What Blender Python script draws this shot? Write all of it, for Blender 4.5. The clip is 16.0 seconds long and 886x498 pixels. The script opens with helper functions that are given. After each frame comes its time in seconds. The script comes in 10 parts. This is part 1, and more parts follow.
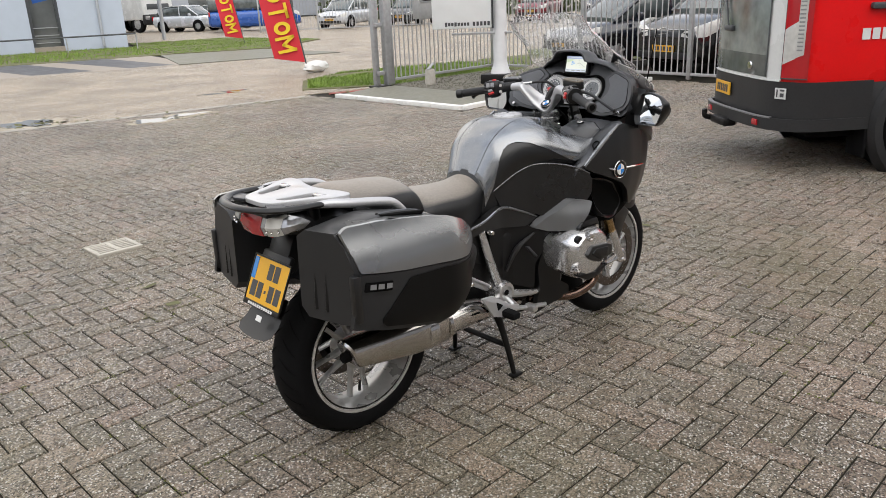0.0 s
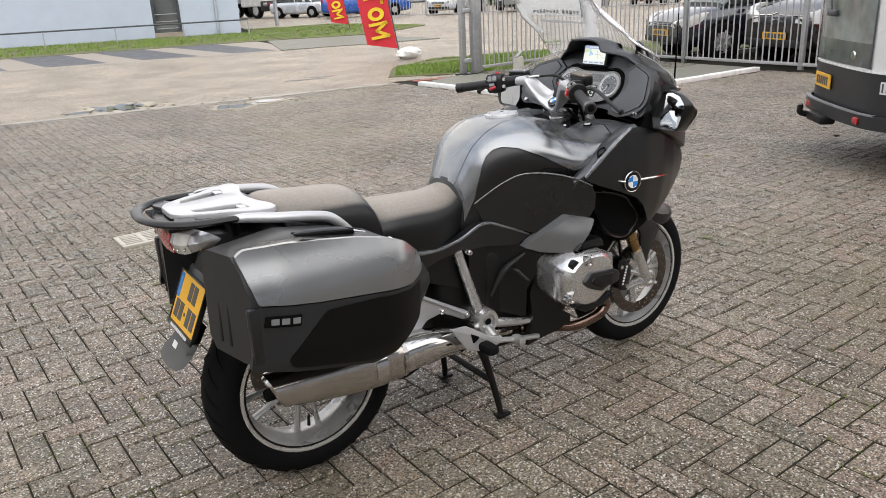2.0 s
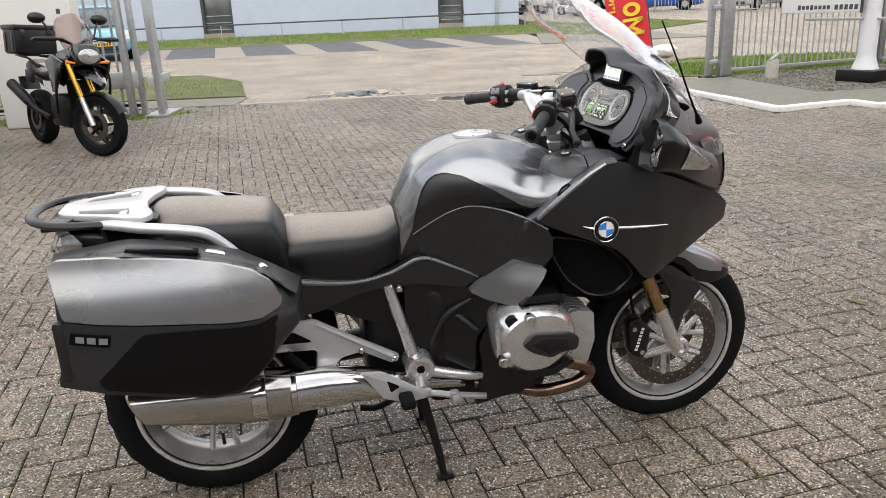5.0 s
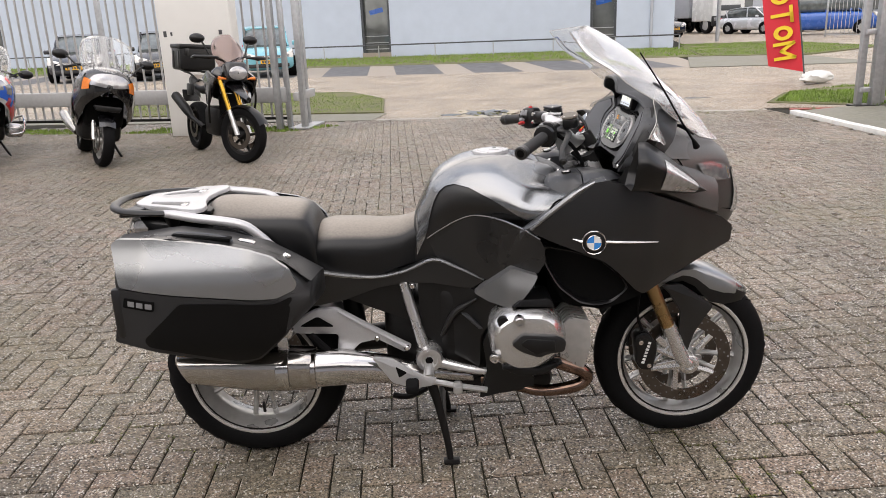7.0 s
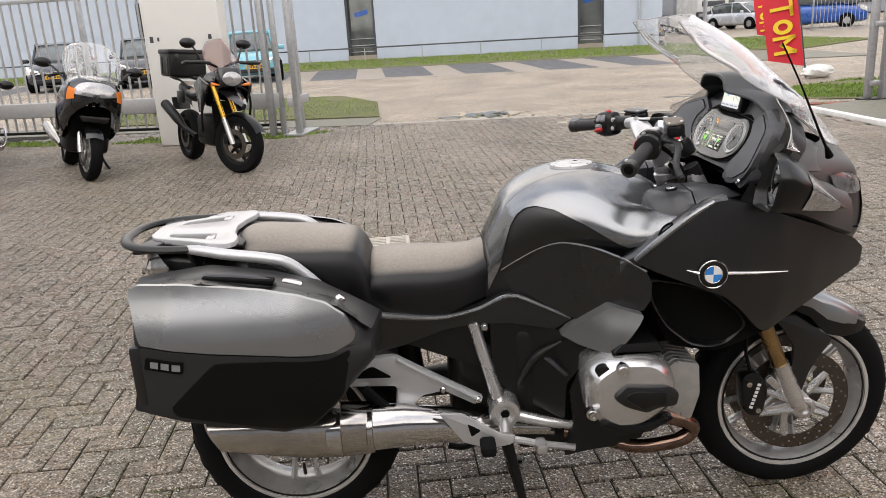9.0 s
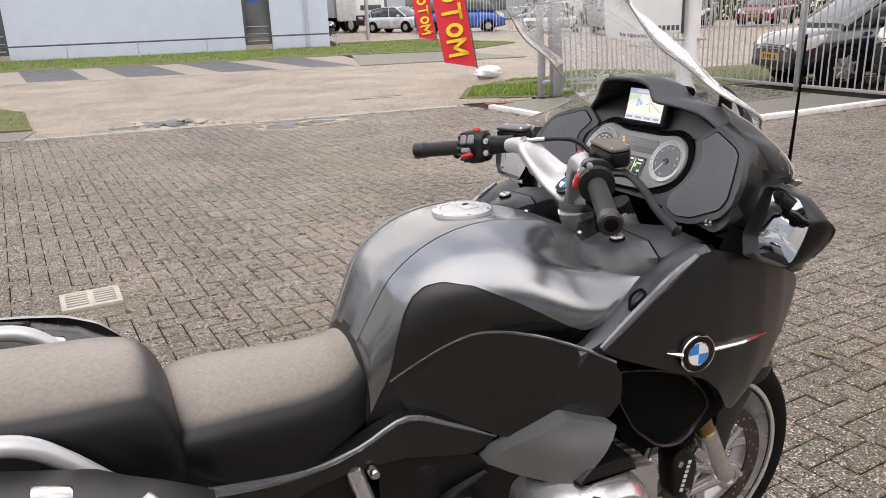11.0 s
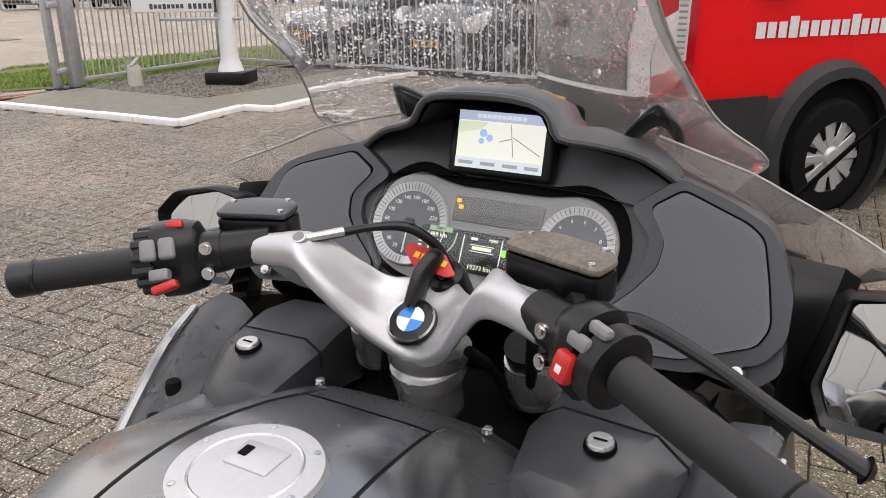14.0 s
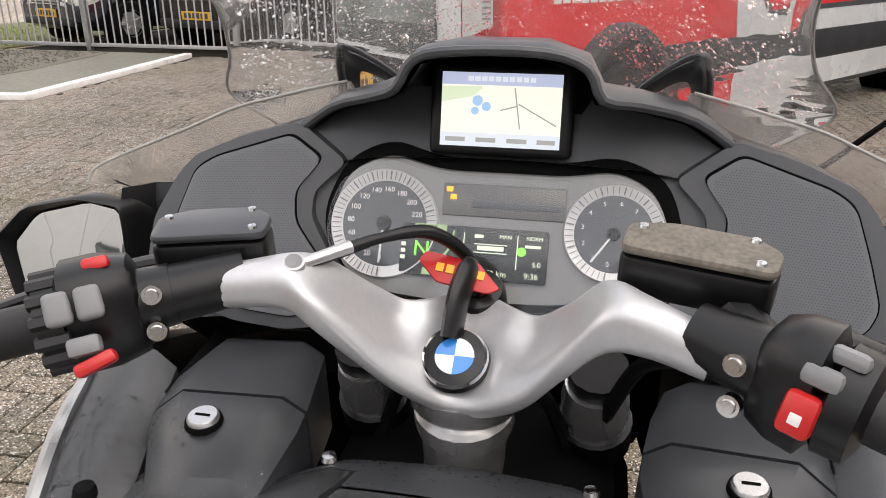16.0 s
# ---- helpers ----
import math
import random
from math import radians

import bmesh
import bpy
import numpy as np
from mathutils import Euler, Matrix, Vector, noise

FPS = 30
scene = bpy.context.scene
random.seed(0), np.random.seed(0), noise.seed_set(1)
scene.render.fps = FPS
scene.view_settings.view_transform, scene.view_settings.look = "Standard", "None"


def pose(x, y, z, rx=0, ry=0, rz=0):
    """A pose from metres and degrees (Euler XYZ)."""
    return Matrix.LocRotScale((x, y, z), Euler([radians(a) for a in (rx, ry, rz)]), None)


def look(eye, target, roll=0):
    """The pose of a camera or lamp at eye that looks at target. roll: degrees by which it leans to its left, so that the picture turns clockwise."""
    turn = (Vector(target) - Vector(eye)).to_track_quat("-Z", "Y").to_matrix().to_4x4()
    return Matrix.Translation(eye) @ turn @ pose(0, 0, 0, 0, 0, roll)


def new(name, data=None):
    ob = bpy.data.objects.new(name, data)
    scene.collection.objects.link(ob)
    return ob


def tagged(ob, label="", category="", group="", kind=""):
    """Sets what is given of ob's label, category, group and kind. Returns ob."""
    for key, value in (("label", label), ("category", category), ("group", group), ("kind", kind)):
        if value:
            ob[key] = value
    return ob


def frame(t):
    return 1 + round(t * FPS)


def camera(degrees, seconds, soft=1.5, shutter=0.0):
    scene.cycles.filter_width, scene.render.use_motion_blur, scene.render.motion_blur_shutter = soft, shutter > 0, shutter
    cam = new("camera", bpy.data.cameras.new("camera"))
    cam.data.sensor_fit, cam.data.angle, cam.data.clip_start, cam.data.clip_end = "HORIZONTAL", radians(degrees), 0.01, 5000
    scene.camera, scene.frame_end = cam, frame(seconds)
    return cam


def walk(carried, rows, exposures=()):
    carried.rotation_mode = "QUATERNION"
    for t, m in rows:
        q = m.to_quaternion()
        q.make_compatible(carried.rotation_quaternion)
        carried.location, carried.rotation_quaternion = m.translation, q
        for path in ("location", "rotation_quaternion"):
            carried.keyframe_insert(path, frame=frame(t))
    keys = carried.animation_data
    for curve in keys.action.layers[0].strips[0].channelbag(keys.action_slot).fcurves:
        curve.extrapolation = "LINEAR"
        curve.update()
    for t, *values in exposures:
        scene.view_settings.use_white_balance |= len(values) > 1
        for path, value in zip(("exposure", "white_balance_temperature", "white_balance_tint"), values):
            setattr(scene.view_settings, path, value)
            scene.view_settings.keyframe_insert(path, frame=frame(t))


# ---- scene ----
cam = camera(60.2, 16.0, 0.8)
PATH = [
    (0, (-1.443, -2.112, 1.508), (-0.185, -0.692, 0.875), -2.5),
    (0.5, (-1.308, -2.199, 1.512), (-0.114, -0.728, 0.873), -2.6),
    (1, (-1.164, -2.148, 1.488), (-0.031, -0.631, 0.844), -2.6),
    (1.5, (-0.978, -2.084, 1.473), (0.102, -0.531, 0.824), -2.7),
    (2, (-0.815, -2.086, 1.466), (0.213, -0.5, 0.814), -2.9),
    (2.5, (-0.601, -2.116, 1.459), (0.386, -0.504, 0.805), -2.9),
    (3, (-0.401, -2.126, 1.454), (0.527, -0.482, 0.795), -2.8),
    (3.5, (-0.227, -2.059, 1.423), (0.622, -0.37, 0.768), -2.6),
    (4, (-0.064, -2.038, 1.422), (0.652, -0.286, 0.774), -2.6),
    (4.5, (0.126, -2.106, 1.416), (0.682, -0.295, 0.775), -2.5),
    (5, (0.252, -2.181, 1.436), (0.632, -0.324, 0.8), -2.6),
    (5.2, (0.303, -2.228, 1.435), (0.608, -0.354, 0.806), -2.7),
    (7.3, (0.675, -2.48, 1.45), (0.616, -0.563, 0.881), -2.7),
    (7.5, (0.695, -2.459, 1.445), (0.6, -0.543, 0.878), -2.9),
    (8, (0.587, -2.367, 1.428), (0.497, -0.449, 0.87), -2.8),
    (8.2, (0.549, -2.322, 1.432), (0.461, -0.405, 0.871), -2.9),
    (10.3, (0.143, -1.562, 1.436), (0.684, 0.27, 0.843), -2.7),
    (10.5, (0.124, -1.485, 1.429), (0.752, 0.318, 0.833), -2.3),
    (11, (0.149, -1.255, 1.409), (0.984, 0.459, 0.804), -2.1),
    (11.5, (0.2, -1.023, 1.389), (1.222, 0.582, 0.774), -1.9),
    (12, (0.243, -0.82, 1.373), (1.422, 0.669, 0.748), -1.4),
    (12.5, (0.281, -0.653, 1.375), (1.607, 0.699, 0.731), -1.2),
    (13, (0.366, -0.536, 1.374), (1.822, 0.672, 0.724), -0.7),
    (13.5, (0.445, -0.445, 1.368), (2.003, 0.624, 0.71), -0.4),
    (14, (0.463, -0.35, 1.376), (2.113, 0.556, 0.7), -0.3),
    (14.5, (0.466, -0.271, 1.365), (2.182, 0.507, 0.692), -0.6),
    (15, (0.483, -0.216, 1.364), (2.254, 0.408, 0.673), -0.4),
    (15.5, (0.534, -0.156, 1.344), (2.326, 0.352, 0.616), -0.4),
    (16, (0.57, -0.082, 1.333), (2.391, 0.296, 0.597), -0.0),
]
walk(cam, [(t, look(eye, target, roll)) for t, eye, target, roll in PATH], [(0.0, 0.48, 6500, 10), (1.0, 0.55, 6420, 10), (4.5, 0.60, 6450, 10), (7.4, 0.58, 6680, 14), (8.2, 0.50, 6680, 12), (10.5, 0.54, 6600, 14), (11.5, 0.57, 6650, 15), (13.0, 0.48, 6650, 15), (14.5, 0.54, 6700, 14), (15.5, 0.65, 6780, 14), (16.0, 0.68, 6800, 13)])

# ---- light ----
world = bpy.data.worlds.new("overcast_sky")
scene.world = world
world.use_nodes = True
wn = world.node_tree
sky = wn.nodes.new("ShaderNodeTexSky")
sky.sky_type = "NISHITA"
sky.sun_disc = False
sky.sun_elevation = radians(58)
sky.sun_rotation = radians(206)
sky.air_density, sky.dust_density, sky.ozone_density = 1.0, 2.5, 1.0
# a broken cloud cover over the clear sky: grey-blue and warm white banks, thin in places
cover = wn.nodes.new("ShaderNodeMix")
cover.data_type = "RGBA"
cloud = wn.nodes.new("ShaderNodeTexNoise")
cloud.inputs["Scale"].default_value, cloud.inputs["Detail"].default_value = 2.4, 5
gaps = wn.nodes.new("ShaderNodeMapRange")
gaps.inputs["From Min"].default_value, gaps.inputs["From Max"].default_value = 0.38, 0.58
gaps.inputs["To Min"].default_value, gaps.inputs["To Max"].default_value = 0.45, 0.92
wn.links.new(cloud.outputs["Fac"], gaps.inputs["Value"])
wn.links.new(gaps.outputs[0], cover.inputs["Factor"])
wn.links.new(sky.outputs[0], cover.inputs["A"])
tone = wn.nodes.new("ShaderNodeTexNoise")
tone.inputs["Scale"].default_value, tone.inputs["Detail"].default_value = 1.5, 4
bank = wn.nodes.new("ShaderNodeValToRGB")
bank.color_ramp.elements[0].position, bank.color_ramp.elements[0].color = 0.36, (0.64, 0.68, 0.76, 1)
bank.color_ramp.elements[1].position, bank.color_ramp.elements[1].color = 0.60, (1.04, 0.98, 0.90, 1)
wn.links.new(tone.outputs["Fac"], bank.inputs[0])
bright = wn.nodes.new("ShaderNodeVectorMath")
bright.operation = "SCALE"
bright.inputs["Scale"].default_value = 12.6
wn.links.new(bank.outputs[0], bright.inputs[0])
wn.links.new(bright.outputs[0], cover.inputs["B"])
wn.links.new(cover.outputs["Result"], wn.nodes["Background"].inputs[0])
wn.nodes["Background"].inputs[1].default_value = 0.12
sun = new("sun", bpy.data.lights.new("sun", "SUN"))
sun.data.energy, sun.data.angle, sun.data.color = 0.9, radians(75), (1.0, 0.97, 0.92)
sun.matrix_world = look((0, 0, 20), (3.0, 6.0, 8.0))
scene.view_settings.exposure = 0.54


# ---- materials ----
def mat(name, col, rough=0.5, metal=0.0, grain=0.0, scale=60.0, var=0.12, bump=0.0, coat=0.0, rvar=0.1, big=3.0, island=False, spec=0.5):
    """A node material: base colour varied at two scales, varied roughness, fine relief."""
    m = bpy.data.materials.new(name)
    m.use_nodes = True
    t = m.node_tree
    b = t.nodes["Principled BSDF"]
    b.inputs["Metallic"].default_value = metal
    b.inputs["Specular IOR Level"].default_value = spec
    if coat:
        b.inputs["Coat Weight"].default_value = coat
        b.inputs["Coat Roughness"].default_value = 0.08
    g = t.nodes.new("ShaderNodeNewGeometry")
    n1, n2 = t.nodes.new("ShaderNodeTexNoise"), t.nodes.new("ShaderNodeTexNoise")
    n1.inputs["Scale"].default_value, n2.inputs["Scale"].default_value = big, scale
    n1.inputs["Detail"].default_value, n2.inputs["Detail"].default_value = 4, 3
    for n in (n1, n2):
        t.links.new(g.outputs["Position"], n.inputs["Vector"])
    mixn = t.nodes.new("ShaderNodeMath")
    mixn.operation = "ADD"
    t.links.new(n1.outputs["Fac"], mixn.inputs[0])
    t.links.new(n2.outputs["Fac"], mixn.inputs[1])
    ramp = t.nodes.new("ShaderNodeMapRange")
    ramp.inputs["From Min"].default_value, ramp.inputs["From Max"].default_value = 0.6, 1.4
    ramp.inputs["To Min"].default_value, ramp.inputs["To Max"].default_value = 1 - var, 1 + var
    t.links.new(mixn.outputs[0], ramp.inputs["Value"])
    v = t.nodes.new("ShaderNodeVectorMath")
    v.operation = "SCALE"
    v.inputs[0].default_value = col[:3]
    t.links.new(ramp.outputs[0], v.inputs["Scale"])
    t.links.new(v.outputs[0], b.inputs["Base Color"])
    rr = t.nodes.new("ShaderNodeMapRange")
    rr.inputs["From Min"].default_value, rr.inputs["From Max"].default_value = 0.3, 0.7
    rr.inputs["To Min"].default_value, rr.inputs["To Max"].default_value = max(rough - rvar, 0.02), min(rough + rvar, 1)
    t.links.new(n1.outputs["Fac"], rr.inputs["Value"])
    t.links.new(rr.outputs[0], b.inputs["Roughness"])
    if bump:
        bp = t.nodes.new("ShaderNodeBump")
        bp.inputs["Strength"].default_value = bump
        bp.inputs["Distance"].default_value = 0.3 / scale
        t.links.new(n2.outputs["Fac"], bp.inputs["Height"])
        t.links.new(bp.outputs[0], b.inputs["Normal"])
    return m


def nodes_of(m):
    return m.node_tree.nodes, m.node_tree.links, m.node_tree.nodes["Principled BSDF"]


def glass(name, col=(1, 1, 1), rough=0.0, alpha_ior=1.45, clear=1.0):
    m = bpy.data.materials.new(name)
    m.use_nodes = True
    b = m.node_tree.nodes["Principled BSDF"]
    b.inputs["Base Color"].default_value = (*col, 1)
    b.inputs["Roughness"].default_value = rough
    b.inputs["IOR"].default_value = alpha_ior
    b.inputs["Transmission Weight"].default_value = clear
    return m


def sheen_glass(name, gloss):
    """A thin clear cover that lets light through and mirrors a little of it."""
    m = bpy.data.materials.new(name)
    m.use_nodes = True
    nd, lk = m.node_tree.nodes, m.node_tree.links
    mix = nd.new("ShaderNodeMixShader")
    mix.inputs[0].default_value = gloss
    clear, shine = nd.new("ShaderNodeBsdfTransparent"), nd.new("ShaderNodeBsdfGlossy")
    shine.inputs["Roughness"].default_value = 0.06
    lk.new(clear.outputs[0], mix.inputs[1])
    lk.new(shine.outputs[0], mix.inputs[2])
    lk.new(mix.outputs[0], nd["Material Output"].inputs[0])
    return m


def glow(name, col, strength):
    m = bpy.data.materials.new(name)
    m.use_nodes = True
    b = m.node_tree.nodes["Principled BSDF"]
    b.inputs["Base Color"].default_value = (*[c * 0.3 for c in col], 1)
    b.inputs["Emission Color"].default_value = (*col, 1)
    b.inputs["Emission Strength"].default_value = strength
    b.inputs["Roughness"].default_value = 0.2
    return m


def brick_mat(name, cols, wet=0.35, moss=0.0):
    """Concrete pavers: tone per piece, stone grit with light grains, damp sheen in patches, green film where moss > 0."""
    m = bpy.data.materials.new(name)
    m.use_nodes = True
    nd, lk, b = nodes_of(m)
    g = nd.new("ShaderNodeNewGeometry")
    oi = nd.new("ShaderNodeObjectInfo")
    add = nd.new("ShaderNodeMath")
    add.operation = "ADD"
    lk.new(g.outputs["Random Per Island"], add.inputs[0])
    lk.new(oi.outputs["Random"], add.inputs[1])
    fr = nd.new("ShaderNodeMath")
    fr.operation = "FRACT"
    lk.new(add.outputs[0], fr.inputs[0])
    cr = nd.new("ShaderNodeValToRGB")
    cr.color_ramp.interpolation = "LINEAR"
    els = cr.color_ramp.elements
    while len(els) < len(cols):
        els.new(0.5)
    for i, c in enumerate(cols):
        els[i].position = i / (len(cols) - 1)
        els[i].color = (*c, 1)
    lk.new(fr.outputs[0], cr.inputs[0])
    grit = nd.new("ShaderNodeTexVoronoi")
    grit.inputs["Scale"].default_value = 185
    fine = nd.new("ShaderNodeTexNoise")
    fine.inputs["Scale"].default_value = 95
    fine.inputs["Detail"].default_value = 5
    patch = nd.new("ShaderNodeTexNoise")
    patch.inputs["Scale"].default_value = 0.9
    patch.inputs["Detail"].default_value = 5
    mid = nd.new("ShaderNodeTexNoise")
    mid.inputs["Scale"].default_value = 14
    mid.inputs["Detail"].default_value = 4
    for n in (grit, fine, patch, mid):
        lk.new(g.outputs["Position"], n.inputs["Vector"])
    # grit tones: each grain lighter or darker
    gr = nd.new("ShaderNodeSeparateColor")
    lk.new(grit.outputs["Color"], gr.inputs[0])
    gm = nd.new("ShaderNodeMapRange")
    gm.inputs["From Min"].default_value, gm.inputs["From Max"].default_value = 0.0, 1.0
    gm.inputs["To Min"].default_value, gm.inputs["To Max"].default_value = 0.08, 1.78
    lk.new(gr.outputs[0], gm.inputs["Value"])
    pm = nd.new("ShaderNodeMapRange")
    pm.inputs["From Min"].default_value, pm.inputs["From Max"].default_value = 0.3, 0.7
    pm.inputs["To Min"].default_value, pm.inputs["To Max"].default_value = 0.65, 1.27
    lk.new(patch.outputs["Fac"], pm.inputs["Value"])
    mm = nd.new("ShaderNodeMapRange")
    mm.inputs["From Min"].default_value, mm.inputs["From Max"].default_value = 0.3, 0.7
    mm.inputs["To Min"].default_value, mm.inputs["To Max"].default_value = 0.82, 1.15
    lk.new(mid.outputs["Fac"], mm.inputs["Value"])
    mu = nd.new("ShaderNodeMath")
    mu.operation = "MULTIPLY"
    lk.new(gm.outputs[0], mu.inputs[0])
    lk.new(pm.outputs[0], mu.inputs[1])
    mu2 = nd.new("ShaderNodeMath")
    mu2.operation = "MULTIPLY"
    lk.new(mu.outputs[0], mu2.inputs[0])
    lk.new(mm.outputs[0], mu2.inputs[1])
    sc = nd.new("ShaderNodeVectorMath")
    sc.operation = "SCALE"
    lk.new(cr.outputs[0], sc.inputs[0])
    lk.new(mu2.outputs[0], sc.inputs["Scale"])
    # pale stone grains
    pale = nd.new("ShaderNodeMath")
    pale.operation = "GREATER_THAN"
    pale.inputs[1].default_value = 0.915
    lk.new(gr.outputs[1], pale.inputs[0])
    mx = nd.new("ShaderNodeMix")
    mx.data_type = "RGBA"
    mx.inputs["B"].default_value = (0.72, 0.69, 0.645, 1)
    pf = nd.new("ShaderNodeMath")
    pf.operation = "MULTIPLY"
    pf.inputs[1].default_value = 0.9
    lk.new(pale.outputs[0], pf.inputs[0])
    lk.new(pf.outputs[0], mx.inputs["Factor"])
    lk.new(sc.outputs[0], mx.inputs["A"])
    # thin olive film of algae in broad uneven patches
    film = nd.new("ShaderNodeTexNoise")
    film.inputs["Scale"].default_value = 0.55
    film.inputs["Detail"].default_value = 7
    lk.new(g.outputs["Position"], film.inputs["Vector"])
    ff = nd.new("ShaderNodeMapRange")
    ff.inputs["From Min"].default_value, ff.inputs["From Max"].default_value = 0.48, 0.72
    ff.inputs["To Min"].default_value, ff.inputs["To Max"].default_value = 0.0, moss
    lk.new(film.outputs["Fac"], ff.inputs["Value"])
    mo = nd.new("ShaderNodeMix")
    mo.data_type = "RGBA"
    mo.inputs["B"].default_value = (0.135, 0.125, 0.050, 1)
    lk.new(ff.outputs[0], mo.inputs["Factor"])
    lk.new(mx.outputs["Result"], mo.inputs["A"])
    lk.new(mo.outputs["Result"], b.inputs["Base Color"])
    rg = nd.new("ShaderNodeMapRange")
    rg.inputs["From Min"].default_value, rg.inputs["From Max"].default_value = 0.35, 0.65
    rg.inputs["To Min"].default_value, rg.inputs["To Max"].default_value = max(0.72 - wet, 0.15), 0.78
    lk.new(mid.outputs["Fac"], rg.inputs["Value"])
    lk.new(rg.outputs[0], b.inputs["Roughness"])
    bp = nd.new("ShaderNodeBump")
    bp.inputs["Strength"].default_value = 1.0
    bp.inputs["Distance"].default_value = 0.006
    hs = nd.new("ShaderNodeMath")
    hs.operation = "ADD"
    lk.new(grit.outputs["Distance"], hs.inputs[0])
    lk.new(fine.outputs["Fac"], hs.inputs[1])
    lk.new(hs.outputs[0], bp.inputs["Height"])
    lk.new(bp.outputs[0], b.inputs["Normal"])
    return m


def dust_sheen_vinyl(name, base, dust):
    """Black vinyl, pale where it faces up: dust and sky sheen in the colour."""
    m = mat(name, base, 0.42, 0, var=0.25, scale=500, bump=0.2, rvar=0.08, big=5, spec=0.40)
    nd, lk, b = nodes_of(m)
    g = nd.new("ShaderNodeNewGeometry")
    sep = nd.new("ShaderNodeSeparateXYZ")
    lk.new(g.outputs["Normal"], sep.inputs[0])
    # upward slope mixes in the pale tone of dust and painted sky sheen
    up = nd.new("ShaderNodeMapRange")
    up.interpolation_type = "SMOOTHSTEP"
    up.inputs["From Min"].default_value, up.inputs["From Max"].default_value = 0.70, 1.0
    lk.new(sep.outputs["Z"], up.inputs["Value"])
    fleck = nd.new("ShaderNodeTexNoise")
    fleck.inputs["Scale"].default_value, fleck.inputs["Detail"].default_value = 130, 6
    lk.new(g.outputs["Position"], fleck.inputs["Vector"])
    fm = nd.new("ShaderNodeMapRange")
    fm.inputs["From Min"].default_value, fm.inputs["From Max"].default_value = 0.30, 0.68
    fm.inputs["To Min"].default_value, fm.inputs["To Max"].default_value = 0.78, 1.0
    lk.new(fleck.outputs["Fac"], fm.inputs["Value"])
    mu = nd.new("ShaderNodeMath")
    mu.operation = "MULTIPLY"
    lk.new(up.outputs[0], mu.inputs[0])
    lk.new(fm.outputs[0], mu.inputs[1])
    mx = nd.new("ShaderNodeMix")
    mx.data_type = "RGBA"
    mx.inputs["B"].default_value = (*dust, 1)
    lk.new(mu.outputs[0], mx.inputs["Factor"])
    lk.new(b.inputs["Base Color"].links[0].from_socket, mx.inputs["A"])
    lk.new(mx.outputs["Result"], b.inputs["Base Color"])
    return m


M = {}
M["inlay"] = mat("deep_black_inlay", (0.0030, 0.0030, 0.0032), 0.30, 0, var=0.15, scale=300, rvar=0.06, spec=0.22)
M["paint"] = mat("graphite_paint", (0.275, 0.283, 0.293), 0.25, 0.90, var=0.10, scale=400, coat=0.15, rvar=0.07, big=5, spec=0.5)
# matt graphite, darkened and browned for the ground it mirrors
M["nose"] = mat("darkened_nose_paint", (0.125, 0.122, 0.118), 0.44, 0.65, var=0.14, scale=300, rvar=0.06, big=6)
M["wedge"] = mat("matt_grey_paint", (0.20, 0.203, 0.206), 0.46, 0.7, var=0.06, scale=400, rvar=0.04)
M["black"] = mat("black_plastic", (0.0042, 0.0042, 0.0046), 0.34, 0, var=0.2, scale=300, bump=0.03, rvar=0.10, spec=0.42)
M["satin"] = mat("dark_satin_panel", (0.0075, 0.0075, 0.0078), 0.33, 0, var=0.16, scale=300, rvar=0.08, spec=0.66)
M["shell"] = mat("grey_black_shell", (0.0190, 0.0192, 0.0200), 0.42, 0, var=0.15, scale=500, bump=0.06, rvar=0.06, spec=0.40)
M["lid_paint"] = mat("graphite_lid_paint", (0.30, 0.308, 0.315), 0.29, 0.80, var=0.06, scale=400, coat=0.3, rvar=0.06)
M["grain"] = mat("grained_black_plastic", (0.036, 0.038, 0.043), 0.38, 0, var=0.15, scale=700, bump=0.12, spec=0.75)
# near-black for gaps and hollows, their shade put into the colour; badges too
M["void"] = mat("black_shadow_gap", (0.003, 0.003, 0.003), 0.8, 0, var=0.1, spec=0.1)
M["silver"] = mat("silver_paint", (0.54, 0.54, 0.55), 0.36, 0.5, var=0.06, scale=200, rvar=0.05)
M["alu"] = mat("cast_aluminium", (0.62, 0.615, 0.61), 0.27, 0.85, var=0.10, scale=180, bump=0.05)
M["chrome"] = mat("polished_steel", (0.62, 0.61, 0.60), 0.12, 1.0, var=0.06, rvar=0.06)
M["steel"] = mat("brushed_exhaust_steel", (0.50, 0.48, 0.455), 0.17, 1.0, var=0.14, scale=40, rvar=0.07, big=6)
M["header"] = mat("heat_tinted_steel", (0.20, 0.135, 0.105), 0.20, 1.0, var=0.45, scale=30, big=12)
M["gold"] = mat("gold_anodised", (0.36, 0.24, 0.11), 0.28, 0.9, var=0.06)
M["rubber"] = mat("tyre_rubber", (0.006, 0.006, 0.0065), 0.7, 0, var=0.25, scale=120, bump=0.08, spec=0.10)
M["grip"] = mat("grip_rubber", (0.016, 0.016, 0.017), 0.55, 0, var=0.2, scale=250, bump=0.15, spec=0.45)
M["seat"] = dust_sheen_vinyl("dust_sheen_seat", (0.0055, 0.0056, 0.0062), (0.285, 0.250, 0.210))
M["dusty"] = mat("dusty_lid", (0.15, 0.132, 0.108), 0.7, 0, var=0.5, scale=260, bump=0.25, big=40)
# silver toned down for shade in barrel and spokes; the lip stays bright
M["rim"] = mat("shaded_rim_silver", (0.45, 0.445, 0.435), 0.32, 0.6, var=0.14, scale=40, big=9)
M["lip"] = mat("bright_rim_lip", (0.74, 0.74, 0.74), 0.24, 0.7, var=0.06, scale=40)
